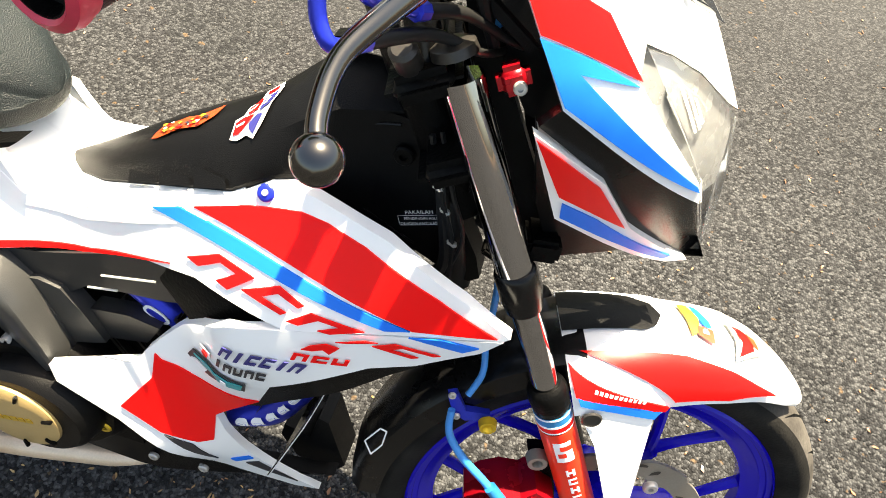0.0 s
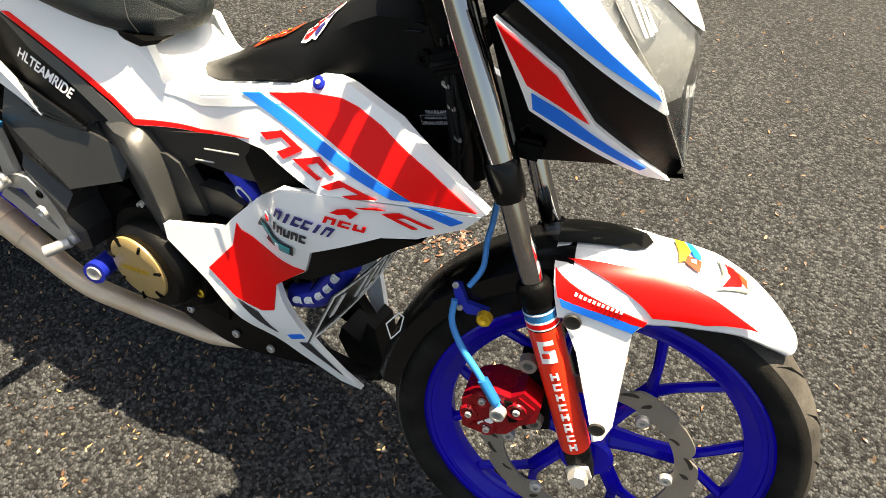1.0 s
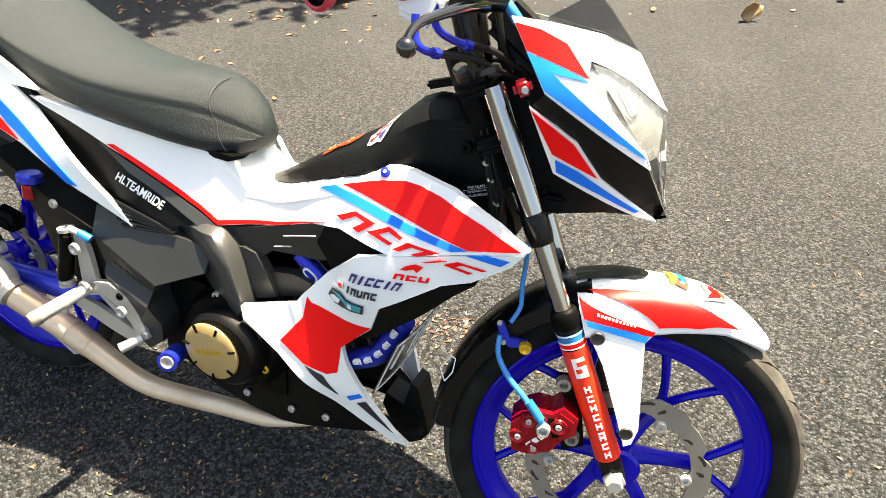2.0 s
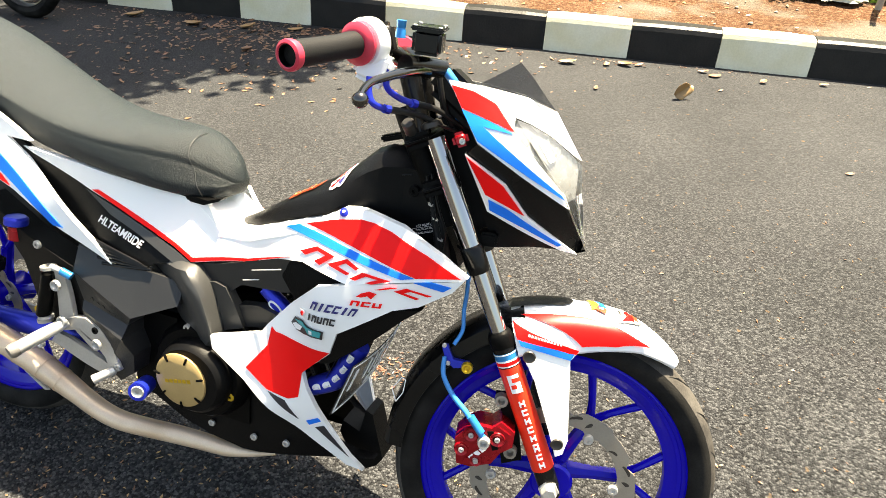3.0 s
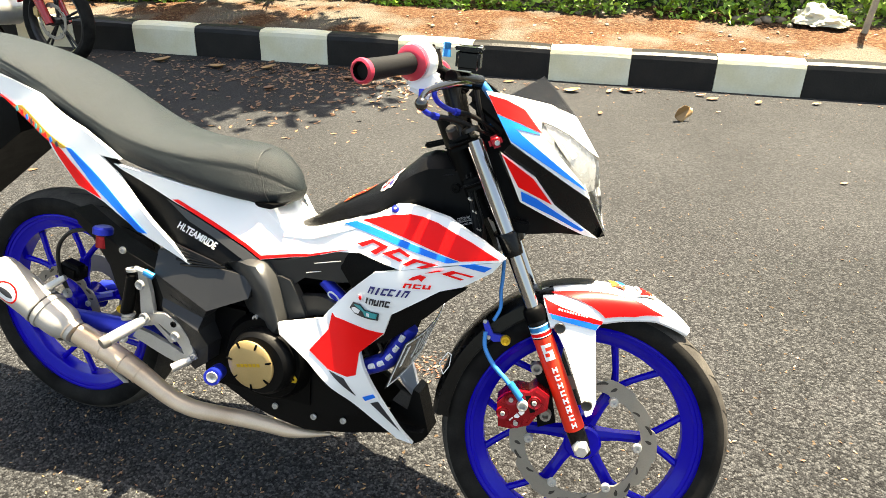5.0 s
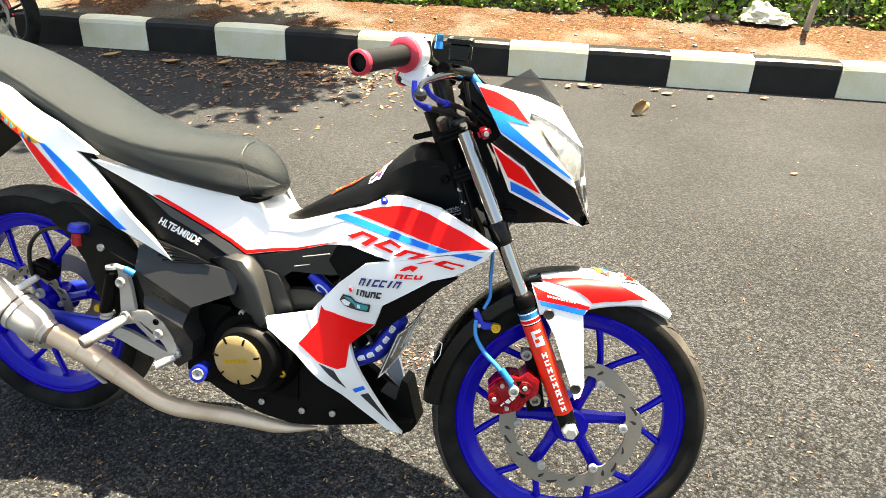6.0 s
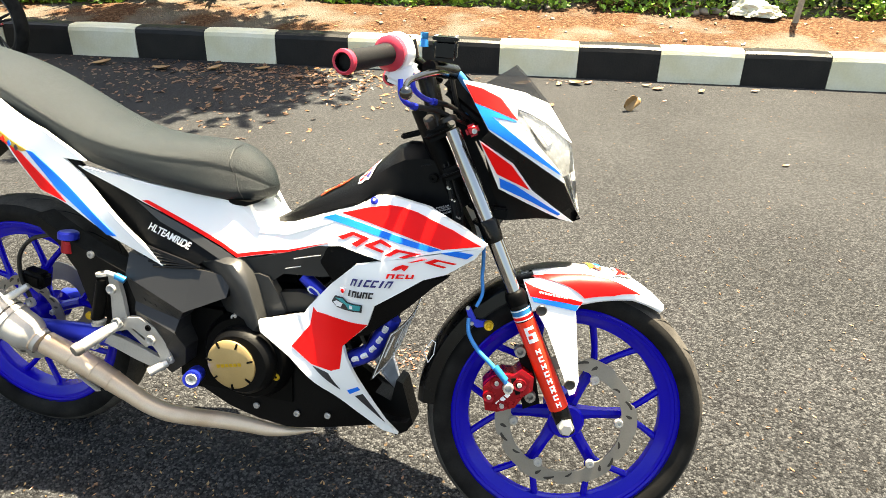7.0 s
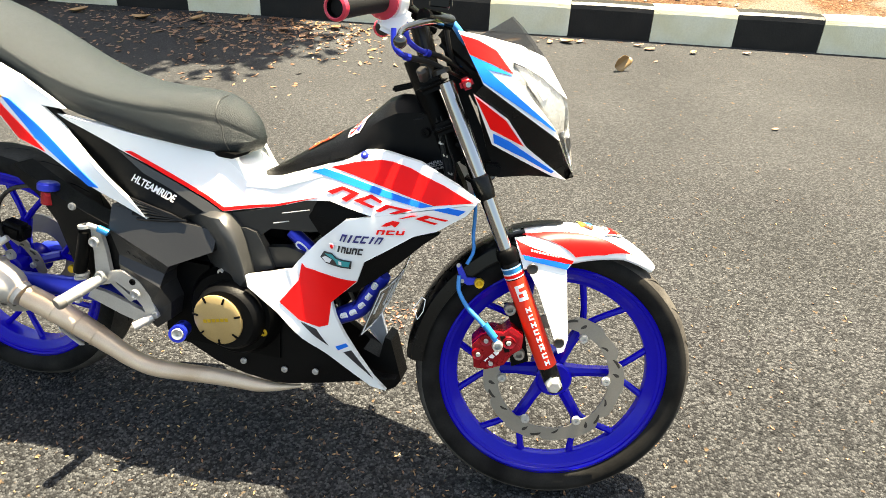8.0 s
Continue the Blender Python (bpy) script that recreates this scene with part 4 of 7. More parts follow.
# -- side cover writing and ribs --
def bars(parent, surf, a, b, height, count, mat, lift=0.004, gap=0.25, slant=0.0, m=None):
    """A row of plain bars along a line in side view, in place of lettering."""
    a, b = Vector(a), Vector(b)
    d = (b - a) / count
    up = Vector((-d.y, d.x)).normalized() * height
    for k in range(count):
        p, q = a + d * k, a + d * (k + 1 - gap)
        s = d.normalized() * slant
        panel("letter_bar", [tuple(p), tuple(q), tuple(q + up + s), tuple(p + up + s)], surf, mat, parent, lift=lift, thick=0.001, edge=0.0003, step=0.03, m=m)


L0, L1 = [(-0.880, 0.579), (-0.788, 0.547)]
def side_letters(words, a, b, mat, parent, slant=0.2):
    """Raised lettering run from a to b over the side surface."""
    cu = bpy.data.curves.new("words", "FONT")
    cu.body, cu.size, cu.offset = words, 1.0, 0.025
    ob = bpy.data.objects.new("words", cu)
    scene.collection.objects.link(ob)
    bpy.context.view_layer.update()
    me = bpy.data.meshes.new_from_object(ob.evaluated_get(bpy.context.evaluated_depsgraph_get()))
    bpy.data.objects.remove(ob)
    wide = max(v.co.x for v in me.vertices)
    a, b = Vector(a), Vector(b)
    d = (b - a) / wide
    up = Vector((-d.y, d.x)) * 1.25
    for v in me.vertices:
        p = a + d * (v.co.x + slant * v.co.y) + up * v.co.y
        v.co = (p.x, body_y(p.x, p.y) + 0.0014, p.y)
    split_letters(me, "letter", mat, parent)


side_letters("HLTEAMRIDE", L0, L1, PRINT, wedge)
R0 = [(-0.913, 0.552), (-0.903, 0.542), (-0.893, 0.532), (-0.883, 0.523), (-0.873, 0.514), (-0.862, 0.505)]
R1 = [(-0.782, 0.523), (-0.776, 0.521), (-0.77, 0.519), (-0.764, 0.518), (-0.758, 0.516), (-0.755, 0.516)]
for a, b in zip(R0, R1):
    tube("rib", [(a[0], yfun("body")(*a) - 0.001, a[1]), ((a[0] + b[0]) / 2, yfun("body")((a[0] + b[0]) / 2, (a[1] + b[1]) / 2) - 0.001, (a[1] + b[1]) / 2), (b[0], yfun("body")(*b) - 0.001, b[1])], 0.003, GLOSSBLACK, wedge, sides=8)
panel("script_mark", [(-1.288, 0.786), (-1.257, 0.788), (-1.112, 0.719), (-1.128, 0.717), (-1.2, 0.745)], "tail", YELLOW, tail, lift=0.0018, thick=0.0016, edge=0.0004)
for k in range(9):
    x, z = -1.275 + 0.0165 * k, 0.783 - 0.0071 * k
    panel("script_stroke", [(x, z), (x + 0.005, z + 0.004), (x + 0.010, z - 0.005), (x + 0.004, z - 0.009)], "tail", (TEAL, RED, BLUE, INK, TEAL)[k % 5], tail, lift=0.0028, thick=0.001, edge=0.0003, step=0.03)

# -- maker's marks drawn as plain shapes --
def glyph(parent, surf, t_pts, mat, name="mark", lift=0.0034, m=None):
    return panel(name, t_pts, surf, mat, parent, lift=lift, thick=0.0012, edge=0.0003, step=0.02, m=m)


MARKS = {
    "bracket": [(0, 0), (1, 0), (1, 0.24), (0.3, 0.24), (0.3, 0.76), (1, 0.76), (1, 1), (0, 1)],
    "cup": [(0, 0), (1, 0), (1, 1), (0.72, 1), (0.72, 0.26), (0.28, 0.26), (0.28, 1), (0, 1)],
    "arch": [(0, 0), (0.28, 0), (0.28, 0.74), (0.72, 0.74), (0.72, 0), (1, 0), (1, 1), (0, 1)],
    "bar": [(0.3, 0), (0.7, 0), (0.7, 1), (0.3, 1)],
}


def cell_mark(parent, surf, corners, kind, mat, lift=0.0024):
    """A plain bent bar in the cell of four corners (lower left, lower right, upper right, upper left), in place of a maker's letter."""
    a, b, c, d = [Vector(p) for p in corners]
    glyph(parent, surf, [tuple(a.lerp(b, u).lerp(d.lerp(c, u), v)) for u, v in MARKS[kind]], mat, "word_mark", lift)


def word(parent, surf, corners, kinds, mat, gap=0.2):
    """A row of plain bent bars filling the cell of four corners."""
    a, b, c, d = [Vector(p) for p in corners]
    n = len(kinds)
    for k, kind in enumerate(kinds):
        u0, u1 = (k + gap / 2) / n, (k + 1 - gap / 2) / n
        cell_mark(parent, surf, [a.lerp(b, u0), a.lerp(b, u1), d.lerp(c, u1), d.lerp(c, u0)], kind, mat)


cell_mark(fairing, "body", ((-0.469, 0.616), (-0.425, 0.606), (-0.402, 0.624), (-0.439, 0.630)), "arch", RED)
cell_mark(fairing, "body", ((-0.412, 0.611), (-0.373, 0.604), (-0.354, 0.618), (-0.379, 0.626)), "bracket", RED)
cell_mark(fairing, "body", ((-0.367, 0.600), (-0.328, 0.600), (-0.299, 0.611), (-0.347, 0.614)), "arch", RED)
glyph(low, "lower", [(-0.322, 0.5925), (-0.313, 0.594), (-0.286, 0.603), (-0.297, 0.602)], RED, "word_mark")
cell_mark(low, "lower", ((-0.291, 0.596), (-0.256, 0.589), (-0.232, 0.600), (-0.272, 0.605)), "bracket", RED)
word(low, "lower", ((-0.431, 0.534), (-0.351, 0.540), (-0.343, 0.554), (-0.425, 0.549)), ("arch", "bar", "bracket", "bracket", "bar", "arch"), NAVY)
word(low, "lower", ((-0.362, 0.558), (-0.308, 0.563), (-0.306, 0.571), (-0.359, 0.567)), ("arch", "bracket", "cup"), RED)
word(low, "lower", ((-0.438, 0.511), (-0.384, 0.513), (-0.381, 0.526), (-0.435, 0.524)), ("bar", "arch", "cup", "arch", "bracket"), INK)
glyph(low, "lower", [(-0.351, 0.575), (-0.343, 0.582), (-0.330, 0.588), (-0.318, 0.586), (-0.326, 0.576), (-0.332, 0.580), (-0.341, 0.576)], RED)
glyph(low, "lower", [(-0.455, 0.521), (-0.441, 0.523), (-0.443, 0.511), (-0.457, 0.509)], PRINT)
glyph(low, "lower", [(-0.4505, 0.520), (-0.447, 0.521), (-0.444, 0.518), (-0.445, 0.514), (-0.449, 0.5125), (-0.4525, 0.516)], RED, lift=0.005)
glyph(low, "lower", [(-0.476, 0.486), (-0.468, 0.500), (-0.448, 0.503), (-0.436, 0.497), (-0.404, 0.497), (-0.407, 0.480), (-0.445, 0.478), (-0.462, 0.478)], INK)
glyph(low, "lower", [(-0.466, 0.497), (-0.447, 0.501), (-0.437, 0.495), (-0.407, 0.495), (-0.410, 0.484), (-0.434, 0.483), (-0.440, 0.491), (-0.452, 0.494)], TEAL, lift=0.005)
glyph(low, "lower", [(-0.471, 0.487), (-0.463, 0.492), (-0.447, 0.491), (-0.452, 0.482), (-0.463, 0.481)], PRINT, lift=0.005)
glyph(low, "lower", [(-0.430, 0.493), (-0.424, 0.493), (-0.424, 0.486), (-0.430, 0.486)], PRINT, lift=0.0065)

# -- belly, plate, radiator --
both("belly_pan", [(-0.80, 0.315), (-0.74, 0.335), (-0.676, 0.353), (-0.632, 0.334), (-0.587, 0.332), (-0.491, 0.269), (-0.363, 0.207), (-0.329, 0.204), (-0.389, 0.195), (-0.499, 0.177), (-0.587, 0.165), (-0.655, 0.172), (-0.72, 0.188), (-0.79, 0.222)], lambda x, z: max(-0.085 + 0.09 * max(0, x + 0.5), min(-0.03, yfun("lower")(x, z) + 0.014)), PLASTIC, bike, "black belly pan", thick=0.02)
both("chin_scoop", [(-0.392, 0.494), (-0.298, 0.557), (-0.248, 0.568), (-0.275, 0.545), (-0.320, 0.498), (-0.362, 0.459), (-0.402, 0.424), (-0.420, 0.420), (-0.410, 0.455)], lambda x, z: yfun("lower")(x, z) + 0.005, PLASTIC, bike, "black scoop lining", thick=0.02)
panel("belly_nose", [(-0.394, 0.181), (-0.416, 0.22), (-0.411, 0.247), (-0.375, 0.233), (-0.365, 0.285), (-0.351, 0.279), (-0.323, 0.187), (-0.335, 0.167), (-0.361, 0.149)], -0.015, PLASTIC, bike, "black belly nose", thick=0.05)
radiator = loft("radiator", [[(x, y, z) for y, z in ((-0.09, z0), (0.09, z0), (0.09, z0 + 0.001), (-0.09, z0 + 0.001))] for x, z0 in ((-0.43, 0.34), (-0.40, 0.42), (-0.36, 0.5))], DARKSTEEL, bike, "dark finned radiator")
GUARD = [(-0.446, 0.349), (-0.402, 0.377), (-0.376, 0.422), (-0.358, 0.457)]
tube("radiator_hose", [(x, -0.075, z) for x, z in GUARD], [0.018, 0.019, 0.019, 0.016], ANOBLUE, bike, "blue hose printed with pale ovals", 14)
for x, z, turn in ((-0.429, 0.361, 22), (-0.41, 0.372, 32), (-0.393, 0.391, 48), (-0.38, 0.413, 58), (-0.369, 0.438, 66)):
    c, d = Vector((x, -0.0962, z)), Vector((math.cos(radians(turn)), 0, math.sin(radians(turn))))
    up = Vector((-d.z, 0, d.x))
    for name, grow, mat, lift in (("hose_mark", 1.0, PRINT, 0.0), ("hose_print", 0.72, ANOBLUE, 0.0004), ("hose_print", 0.55, PRINT, 0.0008)):
        ring = [c + Vector((0, -lift, 0)) + d * (0.0085 * grow * math.copysign(abs(math.cos(a)) ** 0.6, math.cos(a))) + up * (0.006 * grow * math.copysign(abs(math.sin(a)) ** 0.6, math.sin(a))) + Vector((0, 0.0045 * math.sin(a) ** 2, 0)) for a in (math.pi * k / 9 for k in range(18))]
        link_mesh(name, ring + [c + Vector((0, -0.0015 - lift, 0))], [(k, (k + 1) % 18, 18) for k in range(18)], mat, bike, "pale oval print" if name == "hose_mark" else "")
tube("oil_hose", [(x, -0.06, z) for x, z in [(-0.558, 0.51), (-0.541, 0.495), (-0.516, 0.476), (-0.486, 0.446)]], 0.014, ANOBLUE, bike, "blue hose beside the cylinder", 14)
panel("hose_mark", [(-0.546, 0.487), (-0.538, 0.497), (-0.522, 0.488), (-0.514, 0.478), (-0.520, 0.470), (-0.534, 0.476)], -0.0745, PRINT, bike, thick=0.001, edge=0.0003, step=0.03, soft=1)
panel("hose_print", [(-0.541, 0.487), (-0.537, 0.492), (-0.524, 0.485), (-0.519, 0.478), (-0.522, 0.475), (-0.533, 0.480)], -0.0752, ANOBLUE, bike, thick=0.001, edge=0.0003, step=0.03, soft=1)
PLATE_AT = [Vector(p) for p in ((-0.380, -0.137, 0.346), (-0.346, -0.131, 0.449), (-0.358, 0.131, 0.434), (-0.386, 0.131, 0.356))]


def on_plate(u, v, lift=0.0):
    """A place on the plate: u from its right end to its left, v from its lower edge up; a little bowed."""
    a, b, c, d = PLATE_AT
    p = a.lerp(d, u).lerp(b.lerp(c, u), v)
    return p + Vector((0.95, 0, -0.30)) * (lift + 0.012 * (1 - (2 * u - 1) ** 2))


def plate_quad(name, u0, u1, v0, v1, mat, parent, lift, lean=0.0, label=""):
    """A thin raised patch on the plate, following its bow."""
    n = max(1, math.ceil((u1 - u0) / 0.08))
    verts = [on_plate(u0 + (u1 - u0) * i / n + lean * k, (v0, v1)[k], h) for h in (lift, lift - 0.0012) for k in (0, 1) for i in range(n + 1)]
    w, faces = n + 1, []
    for i in range(n):
        faces += [(i, i + 1, w + i + 1, w + i), (2 * w + i, 2 * w + i + 1, 3 * w + i + 1, 3 * w + i), (i, i + 1, 2 * w + i + 1, 2 * w + i), (w + i, w + i + 1, 3 * w + i + 1, 3 * w + i)]
    faces += [(0, w, 3 * w, 2 * w), (n, w + n, 3 * w + n, 2 * w + n)]
    return link_mesh(name, verts, faces, mat, parent, label, None, False)


plate = plate_quad("number_plate", 0.0, 1.0, 0.0, 1.0, PLATE, bike, 0.0, 0.0, "black metal plate with a pale rim and plain bars")
for u0, u1, v0, v1 in ((0.012, 0.988, 0.03, 0.055), (0.012, 0.988, 0.945, 0.97), (0.012, 0.022, 0.055, 0.945), (0.978, 0.988, 0.055, 0.945)):
    plate_quad("plate_rim", u0, u1, v0, v1, PRINT, plate, 0.0014)
for u, w in ((0.08, 0.055), (0.27, 0.045), (0.355, 0.05), (0.44, 0.05), (0.525, 0.05), (0.71, 0.05), (0.80, 0.05)):
    plate_quad("letter_bar", u, u + w * 0.55, 0.40, 0.84, PRINT, plate, 0.0016, 0.012)
for k in range(5):
    plate_quad("letter_bar", 0.36 + 0.06 * k, 0.395 + 0.06 * k, 0.14, 0.28, PRINT, plate, 0.0016, 0.006)
block("plate_stay", (0.012, 0.05, 0.10), CAST, bike, "black plate stay", pose(-0.375, 0, 0.44, 0, 17, 0), 0.003)

# -- engine --
engine = turned("engine", [(0.02, -0.118), (0.088, -0.118), (0.098, -0.105), (0.102, -0.08), (0.102, 0.08), (0.09, 0.11), (0.02, 0.11)], CAST, bike, "black cast engine case", 40, (0, 1, 0), (-0.665, 0, 0.33))
turned("clutch_case", [(0.02, -0.024), (0.062, -0.024), (0.07, -0.016), (0.074, 0.0), (0.074, 0.03), (0.02, 0.03)], PLASTIC, engine, "black clutch case", 40, (0, 1, 0), (-0.662, -0.122, 0.33))
turned("clutch_cover", [(0.01, -0.006), (0.047, -0.006), (0.053, -0.003), (0.054, 0.004), (0.01, 0.004)], GOLD, engine, "gold engine cover with notched rim", 40, (0, 1, 0), (-0.676, -0.147, 0.328))
for k in range(7):
    a = radians(20 + 51 * k)
    block("cover_notch", (0.014, 0.005, 0.0035), CAST, engine, "", Matrix.Translation((-0.676 + 0.048 * math.cos(a), -0.1535, 0.328 + 0.048 * math.sin(a))) @ Matrix.Rotation(-a, 4, "Y"), 0.001)
bars(engine, -0.152, (-0.705, 0.318), (-0.648, 0.332), 0.007, 6, BRASS, lift=0.0018)
block("crankcase", (0.30, 0.18, 0.13), CAST, engine, "", pose(-0.70, 0, 0.275), 0.02, 3)
block("cylinder", (0.22, 0.13, 0.12), CAST, engine, "black finned cylinder", pose(-0.52, 0, 0.40, 0, -28, 0), 0.012)
for k in range(6):
    block("fin", (0.008, 0.15, 0.14), DARKSTEEL, engine, "", pose(-0.52, 0, 0.40, 0, -28, 0) @ pose(-0.09 + 0.035 * k, 0, 0), 0.002)
block("gearbox", (0.20, 0.2, 0.2), CAST, engine, "", pose(-0.79, 0.0, 0.35), 0.03, 3)
S0, S1 = (-0.768, -0.13, 0.282), (-0.757, -0.168, 0.288)
tube("frame_slider", [S0, S1], [0.017, 0.018], ANOBLUE, bike, "blue anodised frame slider", 20)
turned("slider_bolt", [(0.004, 0.0), (0.011, 0.002), (0.0125, 0.0)], ALLOY, bike, "", 16, (0.3, -1, 0.13), (-0.7565, -0.1685, 0.2885))
for x, z in [(-0.733, 0.372), (-0.718, 0.363), (-0.687, 0.417)]:
    bolt("case_bolt", (x, -0.105, z), 0.007, 0.012, ALLOY, engine)
for x, z in ((-0.655, 0.205), (-0.56, 0.205), (-0.49, 0.215)):
    bolt("belly_bolt", (x, -0.088, z), 0.007, 0.005, ALLOY, engine)
bolt("yellow_bolt", ([(-0.593, 0.301)][0][0], -0.112, [(-0.593, 0.301)][0][1]), 0.009, 0.008, BRASS, engine)

# -- exhaust --
HEAD = [(-0.541, 0.141), (-0.585, 0.138), (-0.631, 0.141), (-0.68, 0.151), (-0.733, 0.157), (-0.805, 0.157), (-0.856, 0.160), (-0.901, 0.174), (-0.945, 0.199)]
TAPER = [(-0.982, 0.221), (-1.020, 0.242), (-1.068, 0.268), (-1.128, 0.296)]
CAN = [(-1.136, 0.298), (-1.206, 0.336), (-1.25, 0.361), (-1.30, 0.389), (-1.328, 0.404)]
ys = [-0.045, -0.06, -0.075, -0.088, -0.1, -0.11, -0.117, -0.122, -0.127]
exhaust = tube("header_pipe", [(x, y, z) for (x, z), y in zip(HEAD, ys)], [0.003, 0.009, 0.015, 0.0175, 0.0185, 0.019, 0.0195, 0.02, 0.021], PIPE, bike, "heat-tinted steel exhaust header", 20)
tube("link_pipe", [(HEAD[-1][0], -0.127, HEAD[-1][1])] + [(x, y, z) for (x, z), y in zip(TAPER, (-0.131, -0.135, -0.142, -0.15))], [0.021, 0.0235, 0.0250, 0.0255, 0.0250], PIPE, bike, "welded tapering link pipe", 24)
for (x, z), y, r in zip(TAPER[:3], (-0.131, -0.135, -0.142), (0.0248, 0.0264, 0.0266)):
    k = Vector((TAPER[3][0] - TAPER[0][0], -0.019, TAPER[3][1] - TAPER[0][1])).normalized()
    turned("weld", [(r - 0.004, -0.0015), (r, -0.001), (r, 0.001), (r - 0.004, 0.0015)], PIPE, exhaust, "", 28, k, (x, y, z), True)
can = tube("silencer", [(x, y, z) for (x, z), y in zip(CAN[1:], (-0.157, -0.160, -0.163, -0.165))], [0.0425, 0.0425, 0.0425, 0.0425], CANISTER, bike, "brushed metal silencer canister", 40)
CD = Vector((CAN[4][0] - CAN[1][0], -0.008, CAN[4][1] - CAN[1][1])).normalized()
C1, C4 = Vector((CAN[1][0], -0.157, CAN[1][1])), Vector((CAN[4][0], -0.165, CAN[4][1]))
turned("end_cap", [(0.0425, -0.002), (0.042, 0.006), (0.039, 0.014), (0.032, 0.019), (0.020, 0.021), (0.018, 0.012), (0.002, 0.012)], CANISTER, can, "domed end cap", 40, CD, C4)
turned("reducer", [(0.0405, 0.004), (0.0400, -0.030), (0.0385, -0.046), (0.034, -0.058), (0.0275, -0.066), (0.0265, -0.080), (0.020, -0.080)], CANISTER, can, "stepped reducer", 40, CD, C1)
turned("joint_ring", [(0.024, -0.003), (0.0285, -0.002), (0.0285, 0.002), (0.024, 0.003)], PIPE, can, "", 32, CD, C1 - CD * 0.068, True)
for at, r, wide in ((0.0, 0.0438, 0.006), (0.017, 0.0436, 0.0035), (0.128, 0.0434, 0.003)):
    turned("band", [(r - 0.006, -wide), (r, -wide * 0.8), (r, wide * 0.8), (r - 0.006, wide)], CANISTER, can, "", 40, CD, C1 + CD * at, True)
turned("band_gap", [(0.040, 0.008), (0.0431, 0.008), (0.0431, 0.012), (0.040, 0.012)], DARKSTEEL, can, "", 40, CD, C1, True)
tube("silencer_hanger", [C1 + CD * 0.010 + Vector((0.0, 0.01, 0.045)), C1 + CD * 0.004 + Vector((0.03, 0.03, 0.075))], [0.010, 0.007], ALLOY, can, "alloy hanger", 12)
E1 = (Vector((0, -1, 0)) - CD * CD.dot(Vector((0, -1, 0)))).normalized()
E2 = CD.cross(E1)


def can_oval(name, s, half, arc, mat, lift, label=""):
    """An oval badge bent round the canister."""
    c = C1
    verts = []
    for f in (0.0, 0.5, 1.0):
        for k in range(20):
            u, v = f * half * math.cos(math.pi * k / 10), f * arc * math.sin(math.pi * k / 10) + 0.22
            p = c + CD * (s + u) + (E1 * math.cos(v) + E2 * math.sin(v)) * (0.0425 + lift)
            verts.append(p)
    faces = [(20 * i + k, 20 * i + (k + 1) % 20, 20 * i + 20 + (k + 1) % 20, 20 * i + 20 + k) for i in (0, 1) for k in range(20)]
    link_mesh(name, verts, faces, mat, can, label)


can_oval("badge", 0.082, 0.030, 0.55, RED, 0.0006, "red and white oval badge")
can_oval("badge", 0.082, 0.026, 0.46, PRINT, 0.0010)
can_oval("badge", 0.082, 0.020, 0.16, INK, 0.0014)
spring = [(TAPER[2][0] + 0.05 * u + 0.006 * math.cos(30 * u * math.pi), -0.135 + 0.006 * math.sin(30 * u * math.pi), TAPER[2][1] - 0.045 - 0.03 * u) for u in (k / 60 for k in range(61))]
tube("spring", spring, 0.0016, ALLOY, bike, "coiled exhaust spring", 6, 2)

# -- rear sets, swingarm and rear brake --
tube("swingarm", [(-0.80, -0.10, 0.32), (-0.95, -0.10, 0.315), (-1.15, -0.095, 0.30), (-1.30, -0.09, 0.289)], [0.026, 0.024, 0.022, 0.02], ANOBLUE, bike, "blue swingarm", 14)
tube("swingarm", [(-0.80, 0.10, 0.32), (-0.95, 0.10, 0.315), (-1.15, 0.095, 0.30), (-1.30, 0.09, 0.289)], [0.026, 0.024, 0.022, 0.02], ANOBLUE, bike, "blue swingarm", 14)
tube("rear_axle", [(-1.275, -0.11, 0.289), (-1.275, 0.11, 0.289)], 0.009, ALLOY, bike)
rearset = panel("rear_set", [(-0.962, 0.369), (-0.914, 0.391), (-0.888, 0.396), (-0.851, 0.379), (-0.825, 0.345), (-0.813, 0.305), (-0.835, 0.292), (-0.848, 0.325), (-0.872, 0.35), (-0.903, 0.368), (-0.957, 0.35)], -0.148, ALLOY, bike, "bare polished alloy rear-set bracket", thick=0.012, edge=0.003)
panel("strut", [(-0.964, 0.344), (-0.932, 0.339), (-0.884, 0.324), (-0.828, 0.304), (-0.84, 0.279), (-0.902, 0.295), (-0.957, 0.314), (-0.98, 0.321)], -0.146, ALLOY, rearset, thick=0.010, edge=0.003)
panel("strut", [(-0.956, 0.477), (-0.935, 0.479), (-0.925, 0.435), (-0.919, 0.388), (-0.955, 0.37), (-0.954, 0.428)], -0.144, ALLOY, rearset, thick=0.010, edge=0.002)
panel("strut", [(-0.926, 0.362), (-0.913, 0.365), (-0.87, 0.333), (-0.88, 0.325)], -0.142, ALLOY, rearset, thick=0.006)
PEG = Vector((-0.96, -0.246, 0.352))
PB = Vector(([(-0.931, 0.377)][0][0], -0.15, [(-0.931, 0.377)][0][1]))
tube("footpeg", [PB, PB.lerp(PEG, 0.5), PEG], [0.010, 0.0125, 0.012], ALLOY, rearset, "knurled alloy footpeg", 18)
turned("peg_tip", [(0.004, 0.004), (0.011, 0.003), (0.0135, -0.002), (0.0135, -0.012), (0.011, -0.012)], STEEL, rearset, "", 18, (PEG - PB).normalized(), PEG)
SH = Vector((-0.849, -0.178, 0.291))
